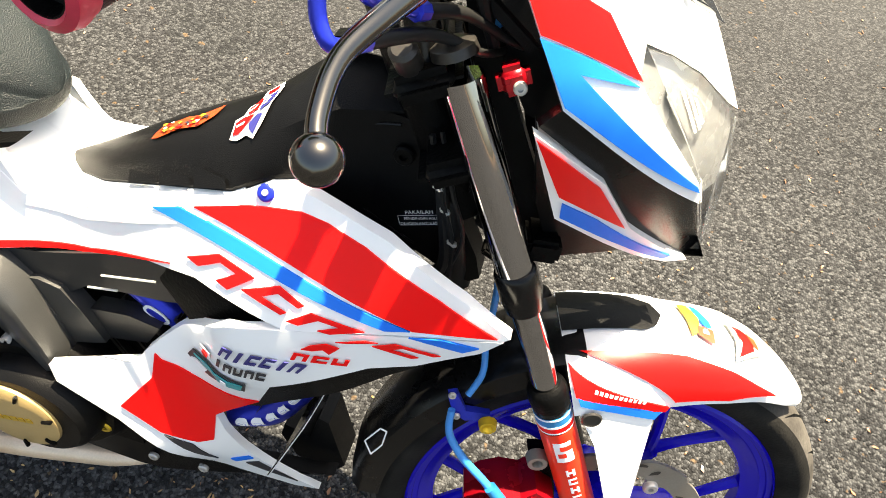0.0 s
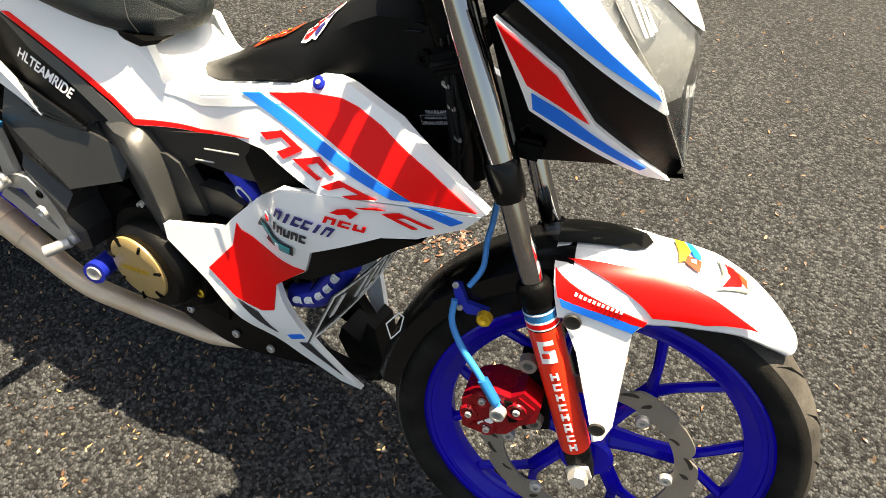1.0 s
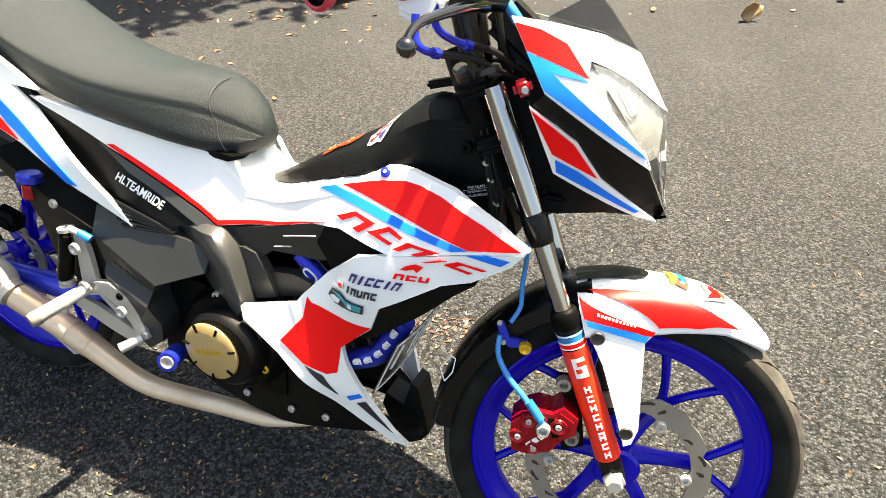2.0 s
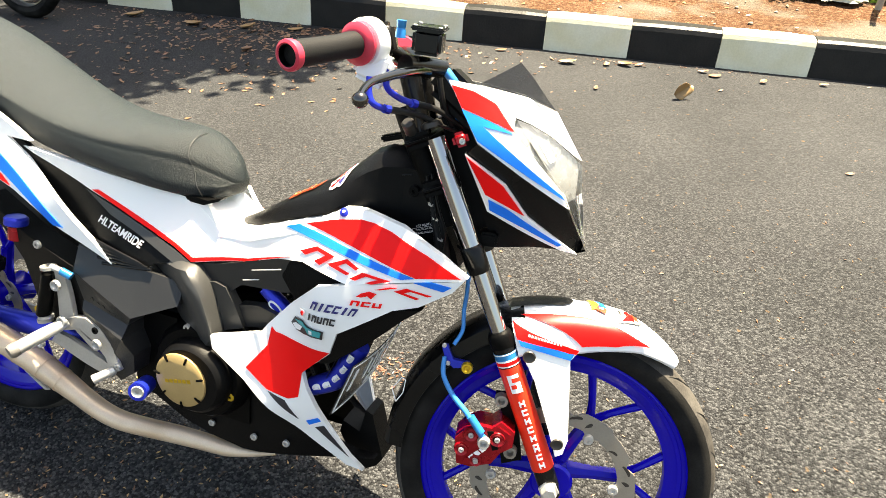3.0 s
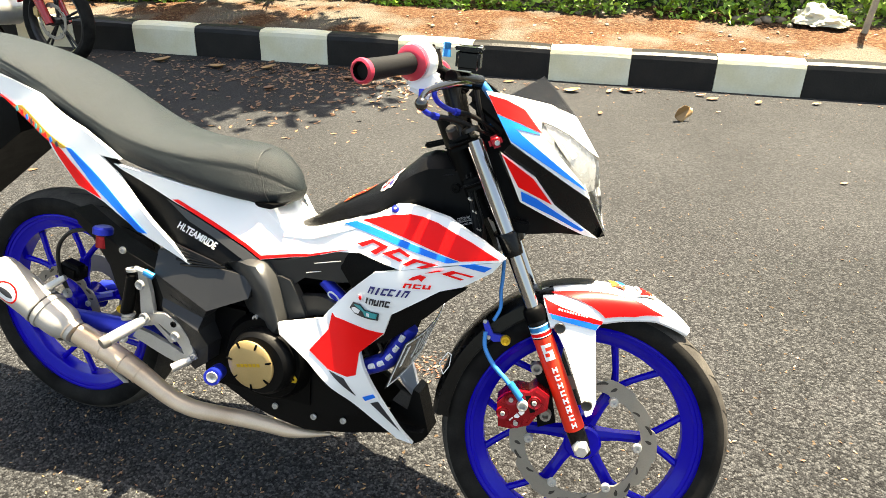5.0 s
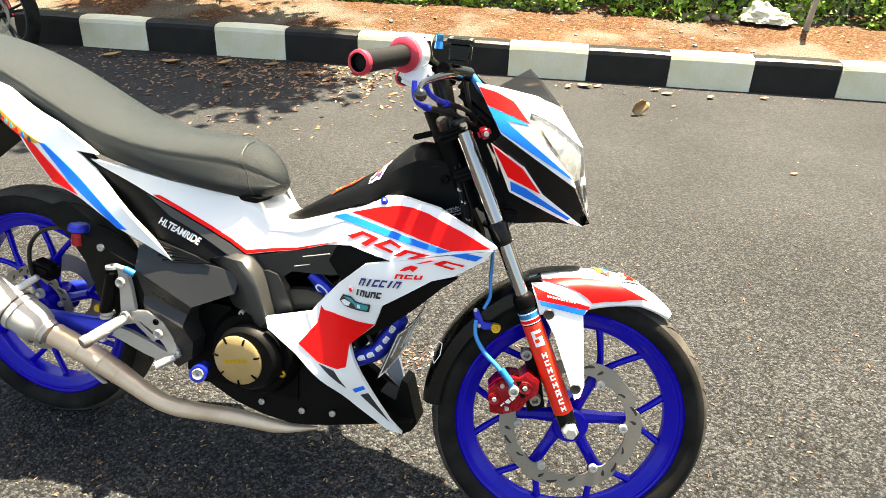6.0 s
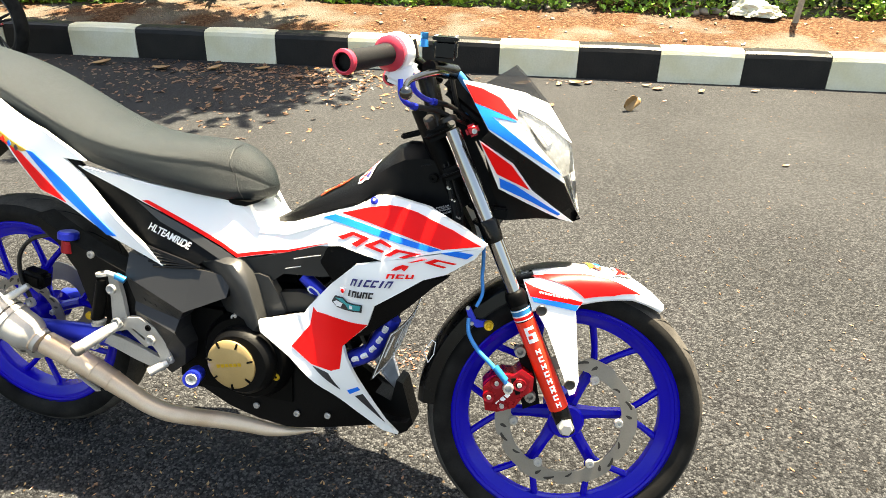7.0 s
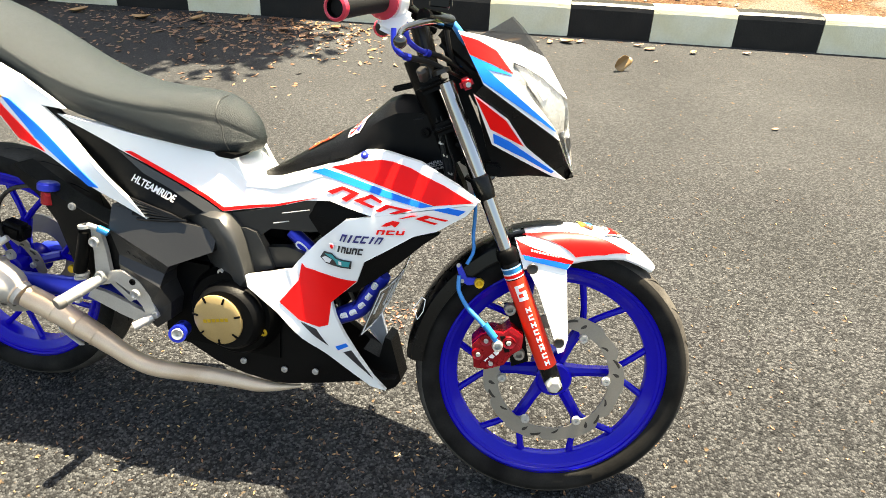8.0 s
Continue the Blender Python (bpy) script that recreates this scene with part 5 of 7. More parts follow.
SB = Vector(([(-0.824, 0.305)][0][0], -0.15, [(-0.824, 0.305)][0][1]))
tube("brake_pedal", [SB, SH], [0.008, 0.0095], ALLOY, rearset, "alloy brake pedal tip", 14)
for x, z in [(-0.992, 0.32), (-0.937, 0.455), (-0.853, 0.355), (-0.931, 0.383)]:
    turned("set_bolt", [(0.004, 0.0), (0.007, 0.006), (0.010, 0.006), (0.011, 0.0)], ALLOY, rearset, "", 14, (0, -1, 0), (x, -0.158, z))
MC = [(-0.968, 0.468), (-0.974, 0.427), (-0.987, 0.379)]
tube("rear_master_cylinder", [(x, -0.15, z) for x, z in MC], [0.009, 0.013, 0.0135], CAST, bike, "black rear brake master cylinder", 16)
for k, (x, z) in enumerate([(-0.982, 0.375), (-0.985, 0.367), (-0.962, 0.482)]):
    turned("collar", [(0.006, -0.003), (0.014, -0.003), (0.014, 0.003), (0.006, 0.003)], ALLOY, bike, "", 16, (-0.1, 0, 1), (x, -0.15, z), True)
BJ = [(-0.955, 0.485), (-0.932, 0.482), (-0.914, 0.473)]
tube("banjo_fitting", [(x, -0.15, z) for x, z in BJ[:2]], 0.006, ALLOY, bike, "", 10)
tube("hose_end", [(BJ[1][0], -0.15, BJ[1][1]), (BJ[2][0], -0.145, BJ[2][1])], 0.0075, ANOCYAN, bike, "bright blue hose end", 12)
C = Vector((-1.066, -0.12, 0.535))
tank_r = turned("fluid_reservoir", [(0.012, -0.02), (0.016, -0.018), (0.016, 0.008), (0.012, 0.008)], ANORED, bike, "red fluid reservoir under a blue cap", 24, (0.05, 0.1, 1), C + Vector((0.0, 0, -0.012)))
turned("reservoir_cap", [(0.004, 0.013), (0.017, 0.012), (0.021, 0.008), (0.021, -0.004), (0.017, -0.006)], ANOBLUE, tank_r, "blue anodised cap", 24, (0.05, 0.1, 1), C + Vector((0.0, 0, 0.004)))
block("reservoir_stay", (0.075, 0.008, 0.014), ANOBLUE, bike, "blue stay", pose(-1.03, -0.11, 0.507, 0, 32, 0), 0.002)
turned("yellow_bolt", [(0.003, 0.006), (0.008, 0.006), (0.0095, 0.0)], BRASS, bike, "", 12, (0, -1, 0), (-1.018, -0.118, 0.492))
turned("yellow_bolt", [(0.003, 0.006), (0.008, 0.006), (0.0095, 0.0)], BRASS, bike, "", 12, (0, -1, 0), ([(-1.032, 0.365)][0][0], -0.12, [(-1.032, 0.365)][0][1]))
HS = [(-1.111, 0.534), (-1.17, 0.517), (-1.209, 0.476), (-1.214, 0.419), (-1.192, 0.367)]
tube("brake_hose", [(x, -0.11, z) for x, z in HS], 0.0045, CABLE, bike, "black rear brake hose", 8)
CL = [(-1.248, 0.403), (-1.199, 0.414)]
block("rear_caliper", (0.06, 0.04, 0.04), CAST, bike, "dark grey rear brake caliper", Matrix.Translation((CL[1][0], -0.085, CL[1][1])) @ Matrix.Rotation(radians(12), 4, "Y"), 0.010, 3)
BJ2 = [(-1.192, 0.367)]
turned("banjo_bolt", [(0.004, 0.0), (0.008, 0.008), (0.011, 0.008), (0.012, 0.0)], ALLOY, bike, "", 14, (0, -1, 0), (BJ2[0][0], -0.112, BJ2[0][1]))
both("inner_fender", [(-1.134, 0.582), (-1.028, 0.523), (-0.902, 0.474), (-0.895, 0.38), (-0.945, 0.345), (-1.005, 0.352), (-1.022, 0.40), (-1.045, 0.47), (-1.085, 0.524), (-1.123, 0.55)], -0.130, PLASTIC, bike, "black inner rear fender", thick=0.05)
bolt("fender_bolt", (-1.003, -0.131, 0.512), 0.008, 0.006, ALLOY, bike)
rear_guard = []
for x, zt, zb, w in ((-1.335, 0.80, 0.715, 0.07), (-1.38, 0.80, 0.678, 0.08), (-1.46, 0.79, 0.620, 0.08), (-1.545, 0.74, 0.556, 0.078), (-1.61, 0.66, 0.505, 0.072), (-1.64, 0.60, 0.49, 0.066)):
    rear_guard.append([(x, -w, zb), (x, -w - 0.004, 0.5 * (zt + zb)), (x, -w, zt - 0.01), (x, 0, zt), (x, w, zt - 0.01), (x, w + 0.004, 0.5 * (zt + zb)), (x, w, zb), (x, 0, zb + 0.012)])
loft("rear_mudguard", rear_guard, CAST, bike, "black plastic rear mudguard under the tail")
turned("chain_ring", [(0.06, -0.003), (0.105, -0.003), (0.105, 0.003), (0.06, 0.003)], STEEL, rear, "steel chain sprocket", 44, (0, 1, 0), (0, 0.06, 0), True)
tube("side_stand", [(-0.66, 0.11, 0.22), (-0.66, 0.17, 0.08), (-0.665, 0.20, 0.046)], [0.010, 0.009, 0.012], CAST, bike, "black side stand", 12)

# -- fork, in the steered frame --
LEGY = 0.066
DIR = Vector((-math.sin(RAKE), 0, math.cos(RAKE)))
AX = Vector((-0.0185, 0, 0.285))


def leg_at(s, y):
    """A place on a fork leg, s metres up from its axle end."""
    p = AX + DIR * s
    return Vector((p.x, y, p.z))


for y in (-LEGY, LEGY):
    lower = part("fork_lower", tube_mesh([leg_at(-0.022, y), leg_at(0.0, y), leg_at(0.02, y), leg_at(0.255, y), leg_at(0.262, y)], [0.014, 0.0165, 0.0178, 0.0184, 0.0184], 28, 3), GLOSSBLACK, bike, "gloss black fork lower", STEER)
    tube("dust_seal", [leg_at(0.258, y), leg_at(0.272, y), leg_at(0.28, y), leg_at(0.285, y)], [0.0195, 0.0205, 0.019, 0.015], CAST, lower, "black dust seal", 24, 2)
    tube("fork_tube", [leg_at(0.27, y), leg_at(0.40, y)], 0.0132, CHROME, lower, "polished chrome inner tube", 28)
    tube("fork_clamp", [leg_at(0.385, y), leg_at(0.40, y), leg_at(0.425, y), leg_at(0.43, y)], [0.0165, 0.0185, 0.0185, 0.016], GLOSSBLACK, lower, "black clamp ring", 24, 2)
    tube("fork_outer", [leg_at(0.42, y), leg_at(0.602, y)], [0.0158, 0.0158], CHROME, lower, "polished chrome upper tube", 28)
    if y < 0:
        sleeve = tube("fork_sleeve", [leg_at(0.035, y), leg_at(0.225, y)], 0.0192, SLEEVE, lower, "orange-red wrap with white lettering bars", 28, 8)
        tube("sleeve_band", [leg_at(0.228, y), leg_at(0.25, y)], 0.0191, ANOCYAN, lower, "blue and red band", 28, 2)
        for s0, s1, mat in ((0.2275, 0.2295, PRINT), (0.2295, 0.236, RED), (0.236, 0.2385, PRINT), (0.2475, 0.2495, PRINT)):
            tube("sleeve_band", [leg_at(s0, y), leg_at(s1, y)], 0.0194, mat, lower, "", 28, 2)
        turned("axle_nut", [(0.004, 0.012), (0.011, 0.012), (0.013, 0.008), (0.013, 0.0), (0.017, -0.001), (0.017, -0.006)], ALLOY, lower, "steel axle nut", 6, (0, -1, 0), (-0.0185, y - 0.020, 0.284))
tube("front_axle", [(-0.012, -0.07, 0.277), (-0.012, 0.07, 0.277)], 0.009, STEEL, bike, m=STEER)
EX, EY = Vector((math.cos(RAKE), 0, math.sin(RAKE))), Vector((0, -1, 0))


def sleeve_mark(s0, s1, a0, a1, mat, lift=0.0009):
    """A patch on the right sleeve from s0 to s1 up the leg and a0 to a1 degrees round it, 0 to the right."""
    n, verts = 6, []
    for s in (s0, s1):
        for k in range(n + 1):
            a = radians(a0 + (a1 - a0) * k / n)
            verts.append(leg_at(s, -LEGY) + (EX * math.sin(a) + EY * math.cos(a)) * (0.0192 + lift))
    return link_mesh("sleeve_mark", verts, [(k, k + 1, n + k + 2, n + k + 1) for k in range(n)], mat, sleeve)


for k, at in enumerate([0.1585 - 0.0158 * i for i in range(6)] + [0.076 - 0.0158 * i for i in range(3)]):
    for s0, s1, a0, a1 in (((0, 0.011, -10, -2), (0, 0.011, 10, 18), (0.004, 0.0075, -2, 10)), ((0, 0.0032, -10, 18), (0.0078, 0.011, -10, 18), (0.0032, 0.0078, -10, -2)))[k % 2]:
        sleeve_mark(at + s0 - 0.002, at + s1 - 0.002, a0 + 4, a1 + 4, PRINT)
sleeve_mark(0.182, 0.214, -22, 32, PRINT)
sleeve_mark(0.190, 0.197, -14, 10, SLEEVE, 0.0014)
sleeve_mark(0.201, 0.208, -4, 40, SLEEVE, 0.0014)

# lower and upper yokes, steering head
for s, wd, lab in ((0.53, 0.15, "black lower yoke"), (0.606, 0.175, "black upper yoke")):
    block("yoke", (0.055, wd, 0.022), CAST, bike, lab, STEER @ Matrix.Translation(leg_at(s, 0) + EX * -0.025) @ Matrix.Rotation(-RAKE, 4, "Y"), 0.010, 3)
for y in (-LEGY, LEGY):
    turned("fork_cap", [(0.005, 0.006), (0.010, 0.006), (0.016, 0.003), (0.017, -0.004)], DARKSTEEL, bike, "", 20, DIR, leg_at(0.622, y), m=STEER)
tube("steering_head", [leg_at(0.46, 0) + EX * -0.035, leg_at(0.66, 0) + EX * -0.035], 0.026, CAST, bike, "black steering head", 20, m=STEER)
block("lamp_stay", (0.03, 0.05, 0.022), CAST, bike, "black bracket", STEER @ Matrix.Translation((-0.183, -0.030, 0.681)), 0.004)
clamp_r = block("lever_clamp", (0.024, 0.022, 0.022), ANORED, bike, "red anodised clamp on the fork", STEER @ Matrix.Translation((-0.246, -0.058, 0.828)) @ Matrix.Rotation(-RAKE, 4, "Y"), 0.006, 3)
bolt("clamp_bolt", (0.003, -0.0112, -0.003), 0.005, 0.004, ALLOY, clamp_r)
block("lock_tab", (0.05, 0.022, 0.011), CAST, bike, "", Matrix.Translation((-0.356, -0.004, 0.81)) @ Matrix.Rotation(radians(-18), 4, "Y"), 0.003)
tube("loom", [(-0.30, 0.0, 0.79), (-0.27, -0.02, 0.72), (-0.25, -0.03, 0.66), (-0.235, -0.02, 0.60)], 0.010, CABLE, bike, "black wiring loom", 10)
tube("loom", [(-0.29, -0.02, 0.77), (-0.265, -0.04, 0.70), (-0.255, -0.04, 0.63), (-0.30, -0.03, 0.60)], 0.006, CABLE, bike, "black cable", 8)
for k in range(4):
    block("clip", (0.016, 0.02, 0.008), CAST, bike, "", pose(-0.252 + 0.012 * k, -0.03, 0.75 - 0.03 * k, 0, 25, 0), 0.002)

def on_guard(a, u, lift):
    """A place on the mudguard, u from -1 at its right edge to 1; below -1 it runs on down the stay."""
    rc, rs, w = fender_shape(a)
    if u < -1:
        return (HUB.x + (rs - (-1 - u) * 0.1) * math.cos(radians(a)), -w - lift - 0.001, HUB.z + (rs - (-1 - u) * 0.1) * math.sin(radians(a)))
    c = math.cos(u * math.pi / 2)
    r = rs + (rc - rs) * max(0, c) ** 0.62 + lift * c
    return (HUB.x + r * math.cos(radians(a)), math.sin(u * math.pi / 2) * (w + lift), HUB.z + r * math.sin(radians(a)))


# front mudguard
rows = []
for k in range(25):
    a = 56 + 56 * k / 24
    rc, rs, w = fender_shape(a)
    ring = []
    for inner in (0, 1):
        for j in range(13):
            u = (j - 6) / 6 * (1 if not inner else -1)
            c = math.cos(u * math.pi / 2)
            r = rs + (rc - rs) * max(0, c) ** 0.62 - 0.004 * inner
            y = math.sin(u * math.pi / 2) * (w - 0.003 * inner)
            ring.append((HUB.x + r * math.cos(radians(a)), y, HUB.z + r * math.sin(radians(a))))
    rows.append(ring)
guard = loft("front_mudguard", rows, WHITE, bike, "white front mudguard with red and blue stripes", STEER)
BRACKET = [(-0.121, 0.569), (-0.074, 0.577), (-0.02, 0.572), (-0.01, 0.532), (-0.024, 0.512), (-0.004, 0.378), (-0.009, 0.354), (-0.02, 0.35), (-0.036, 0.389), (-0.074, 0.472), (-0.105, 0.518), (-0.125, 0.556)]
panel("mudguard_stay", BRACKET, lambda x, z: fender_y(x, z) - 0.001, WHITE, guard, thick=0.006, soft=0)
panel("mudguard_stay", BRACKET, lambda x, z: fender_y(x, z) - 0.001, WHITE, guard, thick=0.006, flip=True)


def guard_film(name, outline, mat, lift=0.0016):
    """A film on the mudguard; its outline in hundredths of a degree about the hub and across the crest."""
    ring = stepped(outline, 0.03)
    poly = [tuple(p) for p in ring]
    pts = list(ring)
    for i in range(40):
        for j in range(60):
            p = Vector((0.5 + 0.02 * i, -1.3 + 0.03 * j + 0.015 * (i % 2)))
            if inside(p, poly) and min((p - q).length for q in ring) > 0.011:
                pts.append(p)
    n = len(ring)
    vs, _, tris, *_ = delaunay_2d_cdt(pts, [(i, (i + 1) % n) for i in range(n)], [], 1, 1e-6)
    return link_mesh(name, [on_guard(v.x * 100, v.y, lift) for v in vs], [tuple(t) for t in tris], mat, guard)


M0 = [(-0.096, 0.5425), (-0.040, 0.5345)]
bars(guard, "fender", M0[0], M0[1], 0.0032, 11, PRINT, lift=0.0042, gap=0.4)
guard_film("red_stripe", [(1.0931, -0.368), (0.9974, -0.419), (0.8953, -0.434), (0.8007, -0.568), (0.6791, -0.825), (0.7852, -0.968), (0.8965, -0.965)], RED, 0.0022)
panel("red_stripe", [(-0.123, 0.556), (-0.014, 0.53), (-0.016, 0.524), (-0.029, 0.524), (-0.112, 0.535)], "fender", RED, guard, lift=0.0032, thick=0.0016, edge=0.0004, step=0.010)
panel("blue_stripe", [(-0.11, 0.535), (-0.02, 0.524), (-0.024, 0.513), (-0.105, 0.526)], "fender", BLUE, guard, lift=0.0032, thick=0.0016, edge=0.0004, step=0.010)
for x, z in ((-0.089, 0.510), (-0.021, 0.372)):
    y = fender_y(x, z) - 0.0035
    turned("stay_bolt", [(0.002, 0.0005), (0.005, 0.001), (0.009, 0.0018), (0.0105, 0.0)], DARKSTEEL, guard, "", 18, (0, -1, 0), (x, y, z))


guard_film("mudguard_inset", [(1.119, 0.40), (1.0334, 0.338), (0.9816, 0.302), (0.9428, 0.19), (0.9295, 0.019), (0.9446, -0.121), (0.9662, -0.179), (1.119, -0.154), (1.119, 0.139)], PLASTIC, 0.003)
for mat, lift, outline in ((YELLOW, 0.0030, [(0.888, 0.26), (0.866, 0.27), (0.855, 0.05), (0.862, -0.14), (0.878, -0.20), (0.880, 0.0)]), (BLUE, 0.0030, [(0.864, 0.27), (0.850, 0.25), (0.835, 0.05), (0.833, -0.08), (0.848, -0.04), (0.855, 0.06)]),
                           (ORANGE, 0.0034, [(0.862, -0.05), (0.833, -0.09), (0.836, -0.27), (0.846, -0.25), (0.866, -0.18)]), (PRINT, 0.0038, [(0.854, -0.10), (0.845, -0.09), (0.844, -0.16), (0.856, -0.15)]),
                           (STEEL, 0.0028, [(0.800, 0.10), (0.765, 0.09), (0.715, 0.0), (0.730, -0.24), (0.798, -0.44), (0.790, -0.15)]), (PRINT, 0.0032, [(0.796, 0.06), (0.766, 0.07), (0.719, -0.01), (0.733, -0.22), (0.794, -0.40), (0.786, -0.15)]),
                           (RED, 0.0036, [(0.788, 0.05), (0.766, 0.05), (0.745, -0.05), (0.748, -0.22), (0.790, -0.37), (0.774, -0.15)]), (ORANGE, 0.0040, [(0.758, 0.03), (0.735, -0.02), (0.733, -0.19), (0.748, -0.14)])):
    guard_film("sticker", outline, mat, lift)
rows = []
for k in range(21):
    a = radians(108 + 70 * k / 20)
    rr = 0.31 - 0.012 * k / 20
    w = 0.052 - 0.008 * k / 20
    rows.append([(HUB.x + (rr - d) * math.cos(a), y * w, HUB.z + (rr - d) * math.sin(a)) for y, d in ((-1, 0.035), (-0.98, 0.012), (-0.7, 0.002), (0, 0), (0.7, 0.002), (0.98, 0.012), (1, 0.035), (0.9, 0.02), (0, 0.006), (-0.9, 0.02))])
mud = loft("mud_flap", rows, GLOSSBLACK, bike, "black rear half of the front mudguard", STEER)
FL = [(-0.302, 0.400), (-0.288, 0.424), (-0.281, 0.420), (-0.283, 0.396), (-0.293, 0.378)]
for a, b in zip(FL, FL[1:] + FL[:1]):
    tube("flap_mark", [(a[0], -0.0545, a[1]), (b[0], -0.0545, b[1])], 0.0009, PRINT, mud, "", 6)

# brake caliper and hose
CAL = [(-0.184, 0.352), (-0.17, 0.371), (-0.15, 0.383), (-0.128, 0.382), (-0.114, 0.395), (-0.09, 0.38), (-0.09, 0.354), (-0.107, 0.341), (-0.12, 0.318), (-0.152, 0.305), (-0.176, 0.306)]
cal = panel("brake_caliper", CAL, -0.088, ANORED, bike, "red anodised four-piston brake caliper", thick=0.05, m=STEER, bow=0.004, edge=0.004)
for (x, z), r in zip([(-0.159, 0.365), (-0.171, 0.336), (-0.145, 0.32), (-0.116, 0.365)], (0.011, 0.011, 0.010, 0.012)):
    turned("piston_cap", [(0.004, 0.001), (r * 0.6, 0.003), (r, 0.004), (r * 1.15, 0.0)], ANORED, cal, "", 20, (0, -1, 0), (x, -0.0905, z))
    bolt("piston_bolt", (x, -0.0935, z), 0.0045, 0.004, ALLOY, cal)
for ring in ([(-0.176, 0.340), (-0.150, 0.372), (-0.138, 0.366), (-0.162, 0.330)], [(-0.118, 0.388), (-0.096, 0.376), (-0.098, 0.366), (-0.121, 0.374)], [(-0.166, 0.312), (-0.140, 0.310), (-0.136, 0.318), (-0.163, 0.322)]):
    panel("caliper_rib", ring, -0.0925, ANORED, cal, thick=0.008, edge=0.002, step=0.03)
panel("caliper_slot", [(-0.134, 0.376), (-0.124, 0.378), (-0.112, 0.348), (-0.121, 0.344)], -0.0935, CAST, cal, thick=0.003, edge=0.001, step=0.03)
K0, K1 = [(-0.152, 0.319), (-0.129, 0.345)]
bars(cal, -0.091, K0, K1, 0.008, 3, PRINT, lift=0.002)
for x, z in [(-0.119, 0.423), (-0.091, 0.333)]:
    turned("caliper_bolt", [(0.004, 0.004), (0.006, 0.012), (0.0105, 0.012), (0.012, 0.0)], STEEL, cal, "steel caliper bolt", 16, (0, -1, 0), (x, -0.062, z))
panel("caliper_bracket", [(-0.13, 0.428), (-0.109, 0.43), (-0.081, 0.363), (-0.069, 0.316), (-0.101, 0.301), (-0.11, 0.336), (-0.104, 0.372)], -0.058, CAST, bike, "black caliper bracket", thick=0.012, m=STEER)
BANJO = [(-0.137, 0.358)][0]
turned("banjo_bolt", [(0.004, 0.002), (0.006, 0.010), (0.009, 0.010), (0.011, 0.0)], ALLOY, cal, "", 16, (0, -1, 0), (BANJO[0], -0.094, BANJO[1]))
HOSE_PTS = [(-0.215, 0.665), (-0.206, 0.622), (-0.203, 0.581), (-0.203, 0.554), (-0.2, 0.524), (-0.21, 0.501)]
tube("brake_hose", [(x, y, z) for (x, z), y in zip(HOSE_PTS, (-0.012, -0.022, -0.03, -0.04, -0.05, -0.06))], 0.0035, HOSE, bike, "blue braided brake hose", 10, m=STEER)
HOSE2 = [(-0.222, 0.478), (-0.219, 0.449), (-0.199, 0.42), (-0.171, 0.397), (-0.137, 0.363)]
tube("brake_hose", [(x, y, z) for (x, z), y in zip(HOSE2, (-0.062, -0.068, -0.075, -0.085, -0.095))], [0.004, 0.004, 0.0045, 0.0045, 0.005], HOSE, bike, "blue braided brake hose", 10, m=STEER)
HB = [(-0.165, 0.396), (-0.143, 0.373)]
tube("hose_sleeve", [(HB[0][0], -0.090, HB[0][1]), (HB[1][0], -0.096, HB[1][1])], 0.0068, ANOCYAN, bike, "", 12, m=STEER)
HC = [(-0.225, 0.497), (-0.215, 0.467), (-0.196, 0.463), (-0.183, 0.468)]
stay = panel("hose_stay", [(-0.229, 0.494), (-0.22, 0.498), (-0.207, 0.474), (-0.181, 0.473), (-0.18, 0.464), (-0.205, 0.459), (-0.219, 0.468)], -0.058, ANOBLUE, bike, "blue hose guide", thick=0.008, m=STEER)
turned("yellow_bolt", [(0.003, 0.004), (0.006, 0.008), (0.0085, 0.008), (0.010, 0.0)], BRASS, stay, "yellow anodised bolt", 12, (0, -1, 0), (HC[3][0], -0.064, HC[3][1]))
for x, z in HC[:2]:
    bolt("guide_screw", (x, -0.059, z), 0.004, 0.003, ALLOY, stay)

# -- headlamp cowl, in the steered frame --
top = both("lamp_cowl", [(-0.269, 0.912), (-0.222, 0.909), (-0.158, 0.901), (-0.11, 0.885), (-0.06, 0.818), (-0.074, 0.825), (-0.116, 0.852), (-0.146, 0.865), (-0.17, 0.872), (-0.171, 0.852), (-0.083, 0.769), (-0.069, 0.745), (-0.218, 0.831)], "cowl", WHITE, bike, "white lamp cowl with red and blue stripes", thick=0.010, m=STEER)
cf = dict(lift=0.0018, thick=0.0016, edge=0.0004, step=0.012)
panel("red_stripe", [(-0.264, 0.906), (-0.234, 0.901), (-0.201, 0.888), (-0.168, 0.852), (-0.205, 0.864), (-0.246, 0.877)], "cowl", RED, top, **cf)
panel("blue_stripe", [(-0.246, 0.875), (-0.206, 0.863), (-0.169, 0.849), (-0.214, 0.855), (-0.083, 0.766), (-0.077, 0.759), (-0.218, 0.834)], "cowl", BLUE, top, **cf)
under = both("cowl_underside", [(-0.229, 0.815), (-0.218, 0.829), (-0.069, 0.744), (-0.028, 0.678), (-0.041, 0.671), (-0.13, 0.73), (-0.169, 0.776)], lambda x, z: yfun("cowl")(x, z) + 0.004, GLOSSBLACK, bike, "gloss black lower cowl", thick=0.012, m=STEER)
both("cowl_inner", [(-0.227, 0.809), (-0.188, 0.73), (-0.043, 0.672), (-0.113, 0.673), (-0.172, 0.666), (-0.199, 0.72)], lambda x, z: min(-0.01, yfun("cowl")(x, z) + 0.022), PLASTIC, bike, "black cowl lining", thick=0.01, m=STEER)
